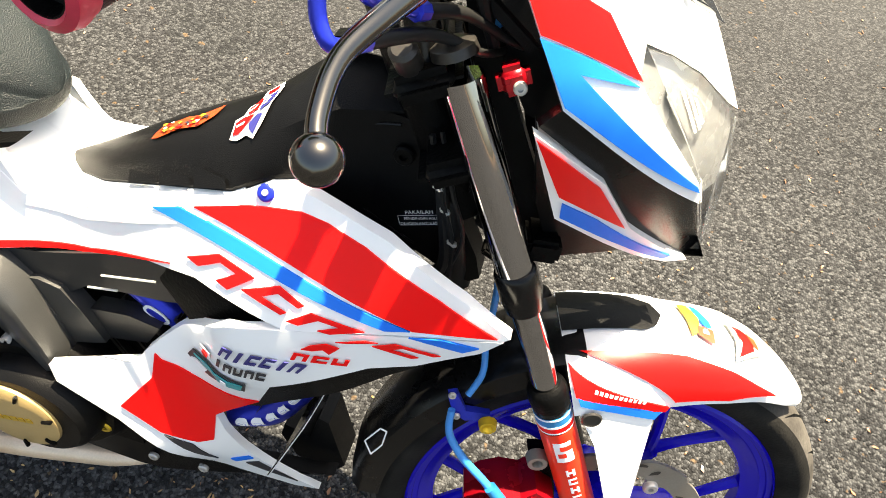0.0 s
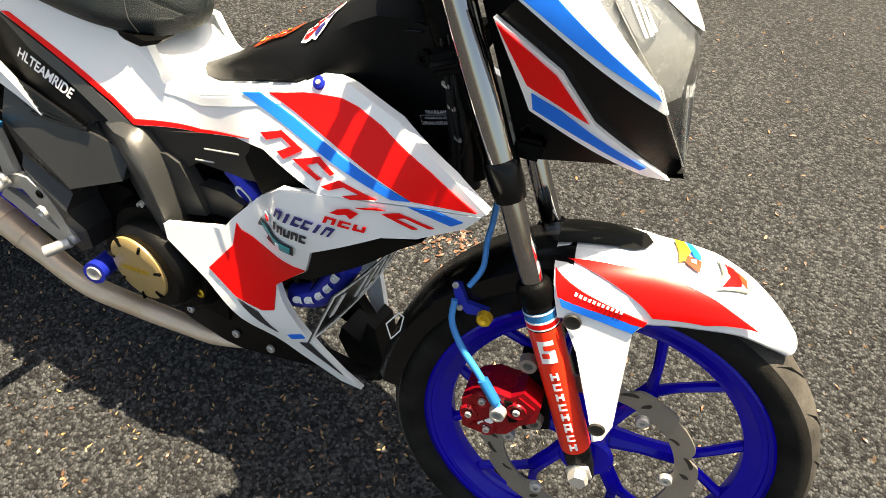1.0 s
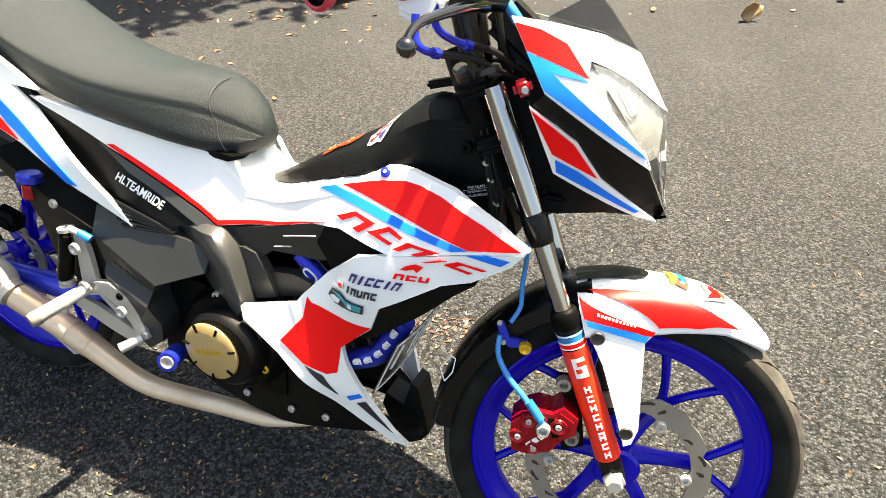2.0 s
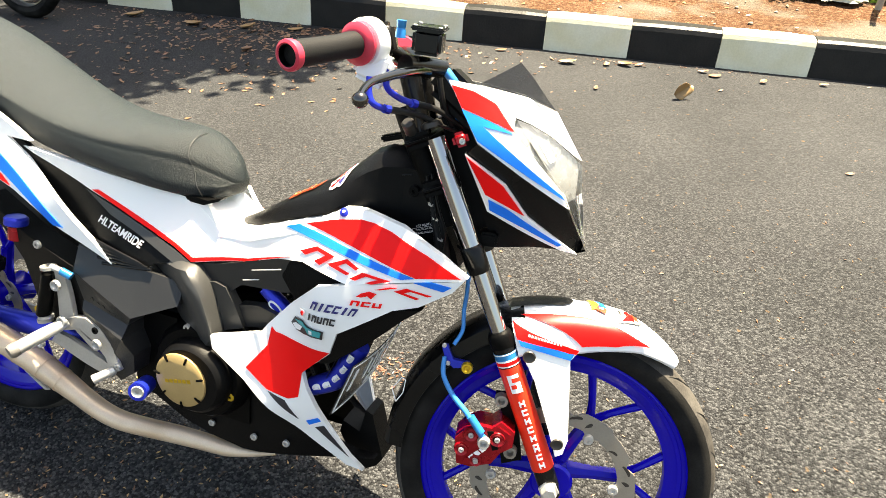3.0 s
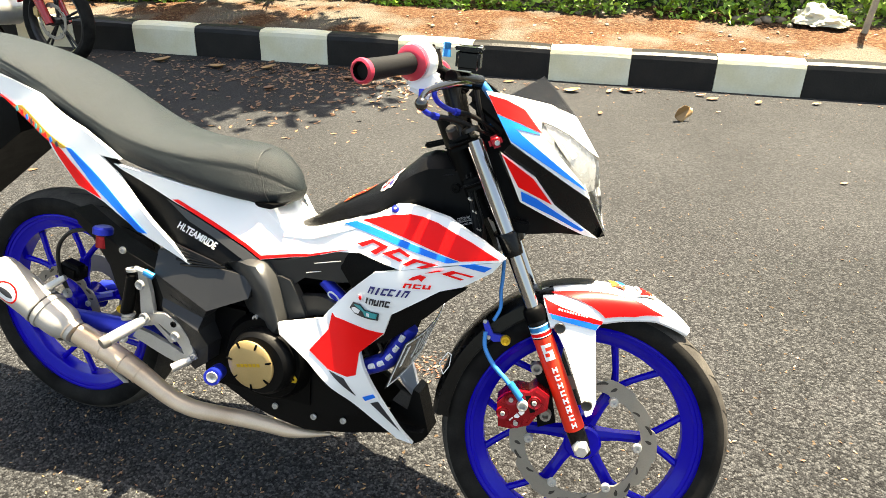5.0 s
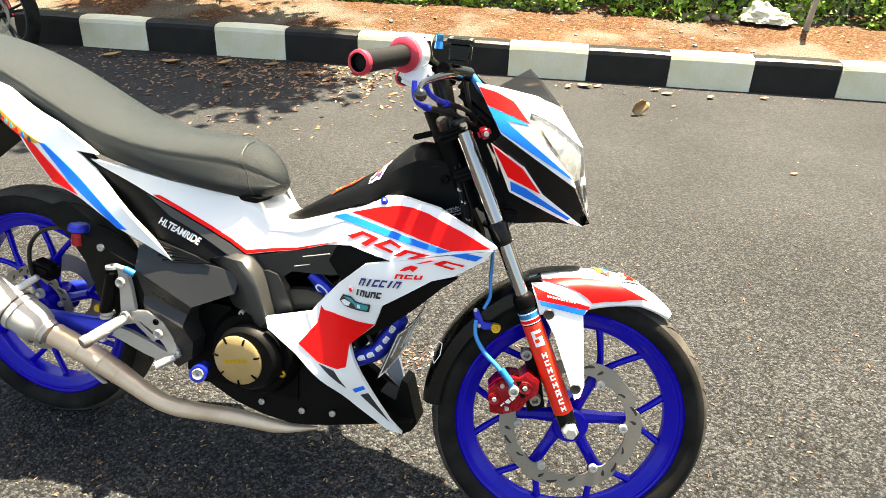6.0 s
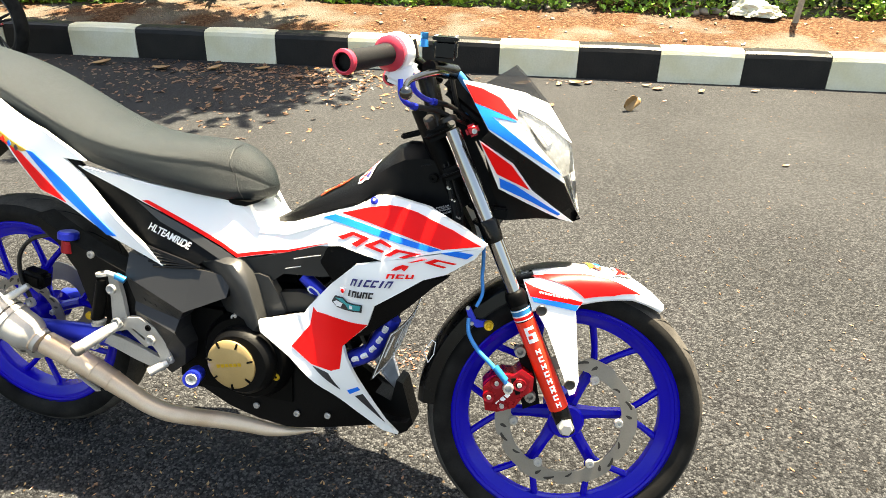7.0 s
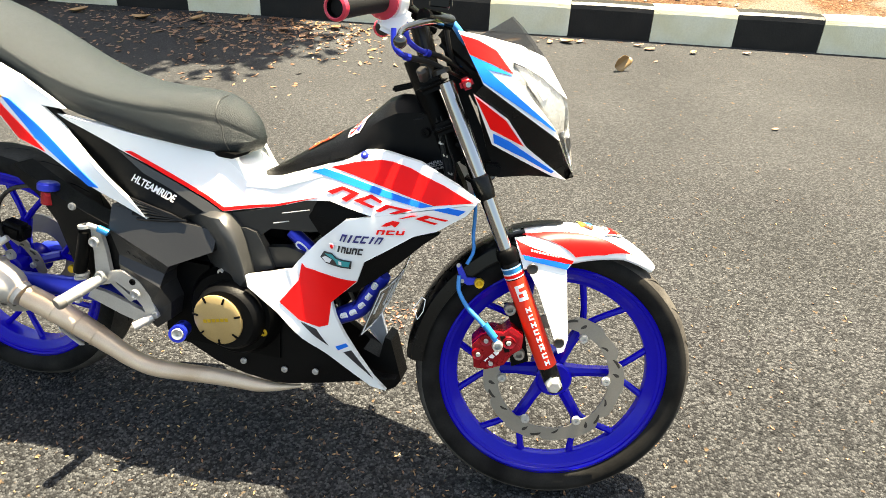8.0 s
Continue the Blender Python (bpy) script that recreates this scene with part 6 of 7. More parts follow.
blade = both("cowl_blade", [(-0.233, 0.814), (-0.169, 0.777), (-0.129, 0.73), (-0.04, 0.67), (-0.069, 0.677), (-0.127, 0.702), (-0.19, 0.729)], lambda x, z: yfun("cowl")(x, z) - 0.006, WHITE, bike, "white side blade with red and blue stripes", thick=0.012, m=STEER)
cb = dict(lift=0.0078, thick=0.0016, edge=0.0004, step=0.012)
panel("red_stripe", [(-0.23, 0.81), (-0.172, 0.774), (-0.134, 0.731), (-0.166, 0.744), (-0.196, 0.756)], "cowl", RED, blade, **cb)
panel("blue_stripe", [(-0.191, 0.749), (-0.161, 0.738), (-0.069, 0.687), (-0.074, 0.684), (-0.128, 0.709), (-0.187, 0.732)], "cowl", BLUE, blade, **cb)
LENSO = [(-0.168, 0.869), (-0.146, 0.864), (-0.116, 0.851), (-0.074, 0.823), (-0.06, 0.812), (-0.051, 0.766), (-0.028, 0.68), (-0.069, 0.746), (-0.082, 0.77)]
lens = both("headlamp", LENSO, lambda x, z: min(-0.002, yfun("cowl")(x, z) - 0.001), LENS, bike, "clear angular headlamp lens", thick=0.003, m=STEER)
lens.visible_shadow = False
both("lamp_reflector", [(-0.173, 0.869), (-0.145, 0.863), (-0.115, 0.85), (-0.076, 0.823), (-0.066, 0.802), (-0.064, 0.761), (-0.076, 0.755), (-0.092, 0.772), (-0.175, 0.852)], lambda x, z: min(0.0, yfun("cowl")(x, z) + 0.010), REFLECTOR, bike, "faceted silver lamp reflector", thick=0.004, m=STEER)
LAMP = [(-0.143, 0.849), (-0.115, 0.835), (-0.104, 0.826), (-0.105, 0.817), (-0.111, 0.807), (-0.121, 0.815), (-0.143, 0.839)]
core = panel("lamp_core", LAMP, lambda x, z: yfun("cowl")(x, z) + 0.006, REFLECTOR, lens, "silver lamp core", thick=0.008, m=None)
for g in ([(-0.135, 0.844), (-0.132, 0.843), (-0.109, 0.813), (-0.111, 0.813)], [(-0.127, 0.841), (-0.125, 0.84), (-0.105, 0.815), (-0.107, 0.814)], [(-0.119, 0.836), (-0.117, 0.835), (-0.103, 0.818), (-0.105, 0.817)]):
    panel("lamp_slat", g, lambda x, z: yfun("cowl")(x, z) + 0.004, PRINT, lens, thick=0.003)
both("windscreen", [(-0.233, 0.91), (-0.2, 0.932), (-0.176, 0.949), (-0.155, 0.931), (-0.124, 0.898), (-0.111, 0.885), (-0.161, 0.902)], lambda x, z: -0.02 + 1.1 * (0.94 - z) * -0.3, SMOKED, bike, "smoked fly screen", thick=0.004, m=STEER)

panel("lamp_housing", [(-0.298, 0.903), (-0.278, 0.907), (-0.229, 0.826), (-0.239, 0.805), (-0.193, 0.723), (-0.158, 0.67), (-0.189, 0.665), (-0.212, 0.696), (-0.277, 0.831)], -0.018, PLASTIC, bike, "black lamp housing behind the cowl", thick=0.05, m=STEER)

panel("lamp_lining", [(-0.254, 0.858), (-0.234, 0.859), (-0.198, 0.8), (-0.198, 0.778), (-0.226, 0.792), (-0.25, 0.826)], -0.03, PLASTIC, bike, "black lining behind the cowl", thick=0.02, m=STEER)

# -- handlebar and controls, in the steered frame --
G0, G1 = Vector((-0.389, -0.150, 0.943)), Vector((-0.44, -0.273, 0.918))
GD = (G1 - G0).normalized()
CLIP = Vector((-0.335, -0.05, 0.925))
tube("handlebar", [Vector((-0.318, 0.0, 0.915)), CLIP, Vector((-0.36, -0.10, 0.94)), G0 + GD * 0.02], 0.011, GLOSSBLACK, bike, "black handlebar", 16, m=STEER)
mirror_pt = lambda v: Vector((v.x, -v.y, v.z))
tube("handlebar", [mirror_pt(v) for v in (Vector((-0.318, 0.0, 0.915)), CLIP, Vector((-0.36, -0.10, 0.94)), G0 + GD * 0.02)], 0.011, GLOSSBLACK, bike, "black handlebar", 16, m=STEER)
for sgn in (1, -1):
    tube("bar_riser", [Vector((-0.308, sgn * 0.050, 0.826)), Vector((-0.318, sgn * 0.050, 0.86)), Vector((-0.340, sgn * 0.050, 0.925))], [0.017, 0.0145, 0.017], GLOSSBLACK, bike, "gloss black bar riser", 16, m=STEER)
    tube("riser_cable", [Vector((-0.292, sgn * 0.062, 0.925)), Vector((-0.280, sgn * 0.058, 0.88)), Vector((-0.262, sgn * 0.04, 0.84))], 0.0045, CABLE, bike, "black control cable", 8, m=STEER)
turned("ignition_knob", [(0.003, 0.010), (0.007, 0.010), (0.010, 0.007), (0.010, -0.012), (0.007, -0.014)], DARKSTEEL, bike, "grey metal lock barrel", 20, (-0.3, -0.6, 0.7), (-0.322, -0.078, 0.838), m=STEER)
for sgn in (1, -1):
    fl = (lambda v: v) if sgn == 1 else mirror_pt
    a, b = fl(G0), fl(G1)
    d = (b - a).normalized()
    L = (b - a).length
    grip = part("grip", turned_mesh([(0.010, 0.0), (0.0165, 0.002), (0.0172, 0.02), (0.0158, 0.05), (0.0162, 0.09), (0.017, L - 0.006), (0.010, L - 0.004)], 28, d, a), GRIP, bike, "black rubber grip with pink ends", STEER)
    turned("grip_flange", [(0.012, -0.004), (0.024, -0.004), (0.0275, 0.0), (0.0285, 0.006), (0.024, 0.010), (0.017, 0.012)], PINK, grip, "pink grip flange", 32, d, a)
    turned("grip_ring", [(0.0128, L - 0.006), (0.0175, L - 0.008), (0.0192, L - 0.002), (0.0184, L + 0.003), (0.0150, L + 0.005), (0.0128, L + 0.003)], PINK, grip, "pink ring at the bar end", 28, d, a, True)
    turned("bar_end", [(0.002, L - 0.010), (0.0115, L - 0.009), (0.0128, L + 0.0035), (0.0136, L + 0.0035), (0.0136, L - 0.014), (0.002, L - 0.014)], CAST, grip, "", 20, d, a, True)
house = part("throttle_housing", turned_mesh([(0.012, -0.034), (0.028, -0.032), (0.0325, -0.026), (0.0325, -0.010), (0.029, -0.005), (0.012, -0.004)], 32, GD, G0), WHITE, bike, "white throttle housing", STEER)
block("housing_foot", (0.052, 0.028, 0.046), WHITE, house, "", Matrix.Translation(G0 - GD * 0.02 + Vector((0.012, 0, -0.032))) @ Matrix.Rotation(radians(20), 4, "Y"), 0.008, 3)
block("switch_box", (0.04, 0.03, 0.045), GLOSSBLACK, bike, "black switch housing", STEER @ Matrix.Translation(G0 - GD * 0.052) @ Matrix.Rotation(radians(-15), 4, "Y"), 0.008, 3)
mcyl = block("brake_master_cylinder", (0.040, 0.048, 0.032), GLOSSBLACK, bike, "black square brake fluid reservoir", STEER @ Matrix.Translation((-0.302, -0.118, 0.958)) @ Matrix.Rotation(radians(8), 4, "X"), 0.005, 3)
block("reservoir_lid", (0.045, 0.054, 0.006), GLOSSBLACK, mcyl, "", pose(0, 0, 0.018), 0.002)
for dx in (-0.017, 0.017):
    for dy in (-0.021, 0.021):
        bolt("lid_screw", (dx, dy, 0.0205), 0.003, 0.002, ALLOY, mcyl, (0, 0, 1))
turned("bleed_bolt", [(0.003, 0.022), (0.0065, 0.022), (0.0065, 0.014), (0.0055, 0.012), (0.0065, 0.010), (0.0075, 0.0)], ANOCYAN, mcyl, "cyan anodised bolt", 12, (0, 0, 1), (-0.034, -0.03, 0.004))
tube("master_body", [Vector((-0.325, -0.15, 0.925)), Vector((-0.285, -0.075, 0.925))], 0.013, GLOSSBLACK, bike, "", 14, m=STEER)
BALL = Vector((-0.345, -0.296, 0.881))
LEV = [Vector((-0.30, -0.12, 0.918)), Vector((-0.312, -0.175, 0.917)), Vector((-0.331, -0.220, 0.909)), Vector((-0.345, -0.252, 0.900)), Vector((-0.348, -0.280, 0.889)), BALL]
lever = tube("brake_lever", LEV, [0.008, 0.0065, 0.0055, 0.0045, 0.0042, 0.0042], DARKCHROME, bike, "dark polished brake lever with a ball end", 16, m=STEER)
turned("lever_ball", [(0.0095 * math.sin(math.pi * k / 12) + 0.0002, -0.0095 * math.cos(math.pi * k / 12)) for k in range(13)], DARKCHROME, lever, "mirror-bright ball", 24, (0, 1, 0), BALL)
EL = Vector((-0.347, -0.133, 0.862))
tube("throttle_guide", [G0 + Vector((0.02, -0.01, -0.04)), G0 + Vector((0.022, -0.012, -0.062)), EL + Vector((-0.012, -0.028, 0.006)), EL], 0.0046, ANOBLUE, bike, "blue anodised cable elbow", 12, m=STEER)
tube("throttle_guide", [G0 + Vector((0.036, 0.012, -0.028)), G0 + Vector((0.04, 0.014, -0.052)), EL + Vector((0.012, 0.022, 0.016)), EL + Vector((0.030, 0.040, 0.010))], 0.0046, ANOBLUE, bike, "blue anodised cable elbow", 12, m=STEER)
for p in (EL, EL + Vector((0.030, 0.040, 0.010))):
    turned("elbow_nut", [(0.003, -0.006), (0.0064, -0.005), (0.0064, 0.005), (0.003, 0.006)], ANOBLUE, bike, "", 8, (0.5, 0.7, -0.1), p, True, m=STEER)
tube("throttle_cable", [EL, EL + Vector((0.04, 0.05, -0.006)), Vector((-0.27, -0.06, 0.842)), Vector((-0.24, 0.0, 0.83))], [0.0055, 0.0045, 0.003, 0.003], CABLE, bike, "black throttle cable", 10, m=STEER)
tube("throttle_cable", [EL + Vector((0.030, 0.040, 0.010)), EL + Vector((0.06, 0.07, 0.004)), Vector((-0.25, -0.04, 0.846)), Vector((-0.22, 0.0, 0.83))], [0.0055, 0.0045, 0.003, 0.003], CABLE, bike, "black throttle cable", 10, m=STEER)
tube("brake_line", [Vector((-0.28, -0.08, 0.925)), Vector((-0.264, -0.078, 0.907)), Vector((-0.252, -0.045, 0.885)), Vector((-0.262, -0.008, 0.84))], [0.006, 0.007, 0.004, 0.004], HOSE, bike, "blue brake line", 10, m=STEER)
block("meter", (0.10, 0.12, 0.05), PLASTIC, bike, "black instrument cluster", STEER @ Matrix.Translation((-0.255, 0, 0.885)) @ Matrix.Rotation(radians(35), 4, "Y"), 0.012, 3)

# ---- things on the ground ----
def leaf(name, at, length, width, yaw, mat, label, curl=0.3, group=""):
    """A dry leaf: a pointed, curled blade with a fold along its rib and a stalk."""
    n, verts, faces = 8, [], []
    for i in range(n + 1):
        f = i / n
        w = width * math.sin(math.pi * min(1, f * 0.92 + 0.04)) ** 0.8 / 2
        lift = curl * length * (f - 0.4) ** 2 + 0.004
        for s in (-1, -0.5, 0, 0.5, 1):
            verts.append((length * (f - 0.5), s * w, lift + curl * abs(s) * w * 0.9))
    for i in range(n):
        for j in range(4):
            a = i * 5 + j
            faces.append((a, a + 1, a + 6, a + 5))
    ob = link_mesh(name, verts, faces, mat, None, label, pose(*at, 0, 0, yaw), True, "", "leaf", group)
    ob.modifiers.new("thickness", "SOLIDIFY").thickness = 0.0012
    return ob


def folded_leaf():
    """A broad dry leaf folded along its rib, propped up on its edge."""
    verts, faces = [], []
    for i in range(9):
        f = i / 8
        w = 0.058 * math.sin(math.pi * (0.06 + 0.88 * f)) ** 0.7 * (1 + 0.15 * math.sin(9 * f))
        for sgn, fold in ((-1, 0.25), (-0.55, 0.14), (0, 0.0), (0.55, 0.30), (1, 0.62)):
            verts.append((0.12 * (f - 0.5) + 0.01 * sgn * math.sin(5 * f), sgn * w * (1 - 0.35 * fold), w * fold * 1.5 + 0.03 * (f - 0.5) ** 2))
    for i in range(8):
        for j in range(4):
            faces.append((i * 5 + j, i * 5 + j + 1, i * 5 + j + 6, i * 5 + j + 5))
    ob = link_mesh("dry_leaf", verts, faces, LEAF, None, "curled tan dry leaf standing on the asphalt", pose(0.41, 2.735, 0.040, 62, -35, 25) @ Matrix.Scale(0.78, 4), True, "", "leaf")
    ob.modifiers.new("thickness", "SOLIDIFY").thickness = 0.0015


folded_leaf()
rnd = random.Random(11)
for x, y, ln, yaw in ((-0.2, 3.08, 0.10, 10), (0.02, 3.12, 0.05, 60), (0.12, 3.15, 0.09, -20), (0.2, 3.17, 0.06, 40), (-0.02, 2.72, 0.04, 80), (0.62, 2.9, 0.03, 30), (0.55, 3.17, 0.06, 5), (0.61, 3.12, 0.07, 15), (0.86, 3.1, 0.05, 50), (1.18, 3.16, 0.05, 0), (-0.6, 3.18, 0.07, 20), (1.05, 2.06, 0.035, 20), (-1.9, 3.15, 0.10, 15), (-2.55, 3.05, 0.14, -10), (-2.2, 3.1, 0.1, 40), (-1.6, 3.0, 0.09, -35), (-3.0, 3.1, 0.12, 25), (-1.45, 2.92, 0.08, 70), (-2.0, 2.7, 0.07, 10), (-1.3, 3.1, 0.09, -50)):
    leaf("dry_leaf", (x, y, 0.0), ln, ln * rnd.uniform(0.45, 0.7), yaw, BROWNLEAF if ln < 0.1 else LEAF, "dry tan leaf lying by the kerb", rnd.uniform(0.3, 0.7), "leaves along the kerb")


def litter(name, count, spots, size, mats_label, mat, seed):
    """Loose bits of leaf strewn on the ground, joined."""
    r = random.Random(seed)
    verts, faces = [], []
    for _ in range(count):
        cx, cy, sx, sy, base = r.choice(spots)
        x, y = r.gauss(cx, sx), r.gauss(cy, sy)
        if base is None and y > KERB_Y - 0.02:
            continue
        z = 0.002 if base is None else verge_height(x, y) + 0.004
        if base is not None and y < KERB_Y + 0.14:
            continue
        s, a, t = size * r.uniform(0.4, 1.5), r.uniform(0, 6.3), r.uniform(0.0, 0.35)
        k = len(verts)
        for u, v, h in ((-1, 0, 0.02), (-0.45, r.uniform(0.2, 0.5), t), (0.35, r.uniform(0.15, 0.5), t * r.uniform(0.3, 1.5)), (1, r.uniform(-0.2, 0.2), t * 1.3), (0.3, -r.uniform(0.1, 0.45), r.uniform(0, 0.3)), (-0.4, -r.uniform(0.15, 0.45), 0.02)):
            verts.append((x + s * (u * math.cos(a) - v * math.sin(a)), y + s * (u * math.sin(a) + v * math.cos(a)), z + s * h))
        faces += [(k, k + 1, k + 5), (k + 1, k + 2, k + 4, k + 5), (k + 2, k + 3, k + 4)]
    return link_mesh(name, verts, faces, mat, None, mats_label, None, False, "stuff", "litter")


litter("leaf_litter", 1500, [(-2.3, 3.12, 0.7, 0.1, None), (-2.0, 2.9, 0.7, 0.25, None), (-1.5, 3.0, 0.4, 0.15, None), (-2.2, 2.5, 0.8, 0.3, None)], 0.017, "scattered dry brown leaves gathered along the kerb", BROWNLEAF, 3)
litter("kerb_litter", 80, [(0.1, 3.2, 0.5, 0.04, None), (0.6, 3.22, 0.7, 0.03, None)], 0.010, "a few dry leaf scraps at the foot of the kerb", RUSTLEAF, 9)
litter("leaf_crumbs", 900, [(0.2, 1.4, 1.3, 0.9, None), (-0.6, 0.4, 0.8, 0.5, None), (-0.5, -0.05, 0.8, 0.15, None), (0.7, 0.3, 0.5, 0.6, None)], 0.005, "tiny crumbs of brown leaf strewn on asphalt", BROWNLEAF, 5)
litter("leaf_patch", 150, [(-0.42, 0.49, 0.05, 0.028, None), (-0.37, 0.505, 0.035, 0.022, None), (-0.47, 0.47, 0.03, 0.02, None)], 0.006, "patch of crumbled orange leaf on asphalt", RUSTLEAF, 33)
litter("pale_crumbs", 420, [(-0.75, -0.02, 0.3, 0.12, None), (-0.35, -0.02, 0.25, 0.1, None), (-1.0, 0.0, 0.2, 0.12, None)], 0.0042, "pale crumbs of straw and leaf strewn on asphalt", LEAF, 15)
litter("verge_litter", 160, [(0, 3.8, 2.5, 0.3, 1)], 0.018, "dry leaves strewn over the soil verge", LEAF, 6)

# ---- behind the kerb ----
GREEN = leaf_material("green_leaves", (0.30, 0.48, 0.05), (0.14, 0.29, 0.025))
# green darkened to stand for the shade seen between leaves
DARKGREEN = material("shade_green_backing", (0.015, 0.03, 0.008), 0.8, spread=0.3, scale=6)


def leaves(name, places, size, mat, label, category, seed, droop=0.5):
    """Many small folded leaves, each turned its own way."""
    r = random.Random(seed)
    verts, faces = [], []
    for p in places:
        s = size * r.uniform(0.6, 1.5)
        q = Euler((r.gauss(0.5, 0.5), r.gauss(0, 0.5), r.uniform(0, 6.3))).to_matrix()
        k = len(verts)
        for v in ((0, -0.5, 0), (0.3, -0.05, 0.10), (0, 0.6, -0.06 * droop), (-0.3, -0.05, 0.10), (0, 0.0, 0)):
            verts.append(Vector(p) + q @ (Vector(v) * s))
        faces += [(k, k + 1, k + 4), (k + 1, k + 2, k + 4), (k + 2, k + 3, k + 4), (k + 3, k, k + 4)]
    return link_mesh(name, verts, faces, mat, None, label, None, False, "stuff", category)


def hedge_front(x):
    return 4.32 + 0.16 * noise.noise((x * 0.7, 2, 0)) + 0.05 * noise.noise((x * 3, 5, 0)) - 0.25 * max(0, min(1, (-2.5 - x)))


rnd = random.Random(21)
places = []
for _ in range(34000):
    x = rnd.uniform(-6.5, 4.5)
    z = rnd.uniform(0.0, 1.0) ** 1.3 * 1.25
    depth = rnd.random() ** 2 * 0.30 + 0.10 * noise.noise((x * 3.1, z * 3.5, 2)) + 0.55 * z * rnd.uniform(0.6, 1.0)
    if noise.noise((x * 2.6, z * 3.2, 7)) < -0.22:
        depth += 0.22
    places.append((x, hedge_front(x) + depth, 0.17 + z))
leaves("undergrowth", places, 0.046, GREEN, "dense green creeping undergrowth behind the verge", "hedge", 22)
# backing sheet added behind the leaves, its dark colour standing in for deep shade
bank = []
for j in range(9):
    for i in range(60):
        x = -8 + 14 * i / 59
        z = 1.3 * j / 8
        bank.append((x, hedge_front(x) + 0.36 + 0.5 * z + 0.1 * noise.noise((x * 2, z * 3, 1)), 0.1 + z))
link_mesh("bank", bank, [(j * 60 + i, j * 60 + i + 1, (j + 1) * 60 + i + 1, (j + 1) * 60 + i) for j in range(8) for i in range(59)], DARKGREEN, None, "dark green backing sheet behind the leaves, coloured as shade", None, True, "structure", "bank")


def blade_tuft(at, count, length, seed):
    """Long arching blades out of one root."""
    r = random.Random(seed)
    verts, faces = [], []
    for _ in range(count):
        a, lean, L, w = r.uniform(0, 6.3), r.uniform(0.3, 1.1), length * r.uniform(0.6, 1.2), 0.02
        side = Vector((-math.sin(a), math.cos(a), 0))
        k = len(verts)
        for i in range(6):
            f = i / 5
            p = Vector((math.cos(a), math.sin(a), 0)) * (L * lean * f) + Vector((0, 0, L * (f - 0.55 * lean * f * f)))
            verts += [p - side * w * (1 - f) ** 0.6, p + side * w * (1 - f) ** 0.6]
        faces += [(k + 2 * i, k + 2 * i + 1, k + 2 * i + 3, k + 2 * i + 2) for i in range(5)]
    return link_mesh("grass_tuft", verts, faces, GREEN, None, "tuft of long arching green blades by the verge", Matrix.Translation(at), True, "", "plant", "tufts at the edge of the verge")


for k, (x, y) in enumerate(((-3.75, 4.1), (-3.2, 4.2), (-2.75, 4.35), (-4.3, 4.1))):
    blade_tuft((x, y, verge_height(x, y) - 0.02), 26, 0.4, 40 + k)

# stones along the undergrowth
def stone(at, size, seed):
    bm = bmesh.new()
    bmesh.ops.create_icosphere(bm, subdivisions=3, radius=1.0)
    for v in bm.verts:
        k = 1 + 0.28 * noise.noise(v.co * 1.3 + Vector((seed * 7, 0, 0))) + 0.08 * noise.noise(v.co * 4 + Vector((seed, 0, 0)))
        v.co = Vector((v.co.x * size[0], v.co.y * size[1], v.co.z * size[2])) * k
    me = bpy.data.meshes.new("stone")
    bm.to_mesh(me)
    bm.free()
    me.materials.append(STONE)
    me.polygons.foreach_set("use_smooth", [True] * len(me.polygons))
    ob = new("stone", me)
    ob.matrix_world = pose(*at, 0, 0, seed * 50)
    return tagged(ob, "pale rounded stone lying on the verge", "stone", "stones at the edge of the verge")


for k, (x, y, w) in enumerate(((-0.25, 4.36, 0.032), (-0.08, 4.38, 0.034), (0.86, 4.36, 0.045), (0.95, 4.40, 0.06), (1.0, 4.34, 0.04), (1.06, 4.38, 0.05), (1.15, 4.40, 0.045), (1.21, 4.30, 0.025))):
    stone((x, y, verge_height(x, y) + 0.3 * w), (w, w * 0.7, w * 0.55), k + 1)
for k in range(26):
    x, y, w = rnd.uniform(-3, 2.2), rnd.uniform(3.5, 4.25), rnd.uniform(0.008, 0.018)
    stone((x, y, verge_height(x, y) + 0.3 * w), (w, w * 0.8, w * 0.6), k + 20)


# a crumpled sack
def crumpled_sack():
    """A slumped plastic sack: large creased folds gathered to a few peaks."""
    bm = bmesh.new()
    bmesh.ops.create_icosphere(bm, subdivisions=4, radius=1.0)
    for v in bm.verts:
        c = v.co.copy()
        q = c * 1.9 + Vector((3, 1, 0))
        crease = abs(noise.noise(q)) * 0.55 + abs(noise.noise(q * 2.3)) * 0.22
        peak = 0.55 * max(0.0, 1 - ((c.x + 0.35) ** 2 + c.y ** 2) / 0.25) + 0.35 * max(0.0, 1 - ((c.x + 0.85) ** 2 + c.y ** 2) / 0.10)
        k = 0.80 + crease
        v.co = Vector((c.x * 0.185 * k, c.y * 0.11 * k, max(-0.03, c.z) * 0.085 * k * (1 - 0.25 * c.x) + 0.09 * peak * max(0.0, c.z)))
    me = bpy.data.meshes.new("sack")
    bm.to_mesh(me)
    bm.free()
    me.materials.append(SACK)
    ob = new("sack", me)
    ob.matrix_world = pose(1.42, 4.33, verge_height(1.42, 4.33) + 0.015, 0, 0, -8)
    tagged(ob, "crumpled pale plastic sack dumped on the verge", "sack")


crumpled_sack()
WOODPOLE = material("weathered_pole", (0.42, 0.38, 0.30), 0.8, spread=0.25, scale=20, grain=0.002, grain_scale=80)
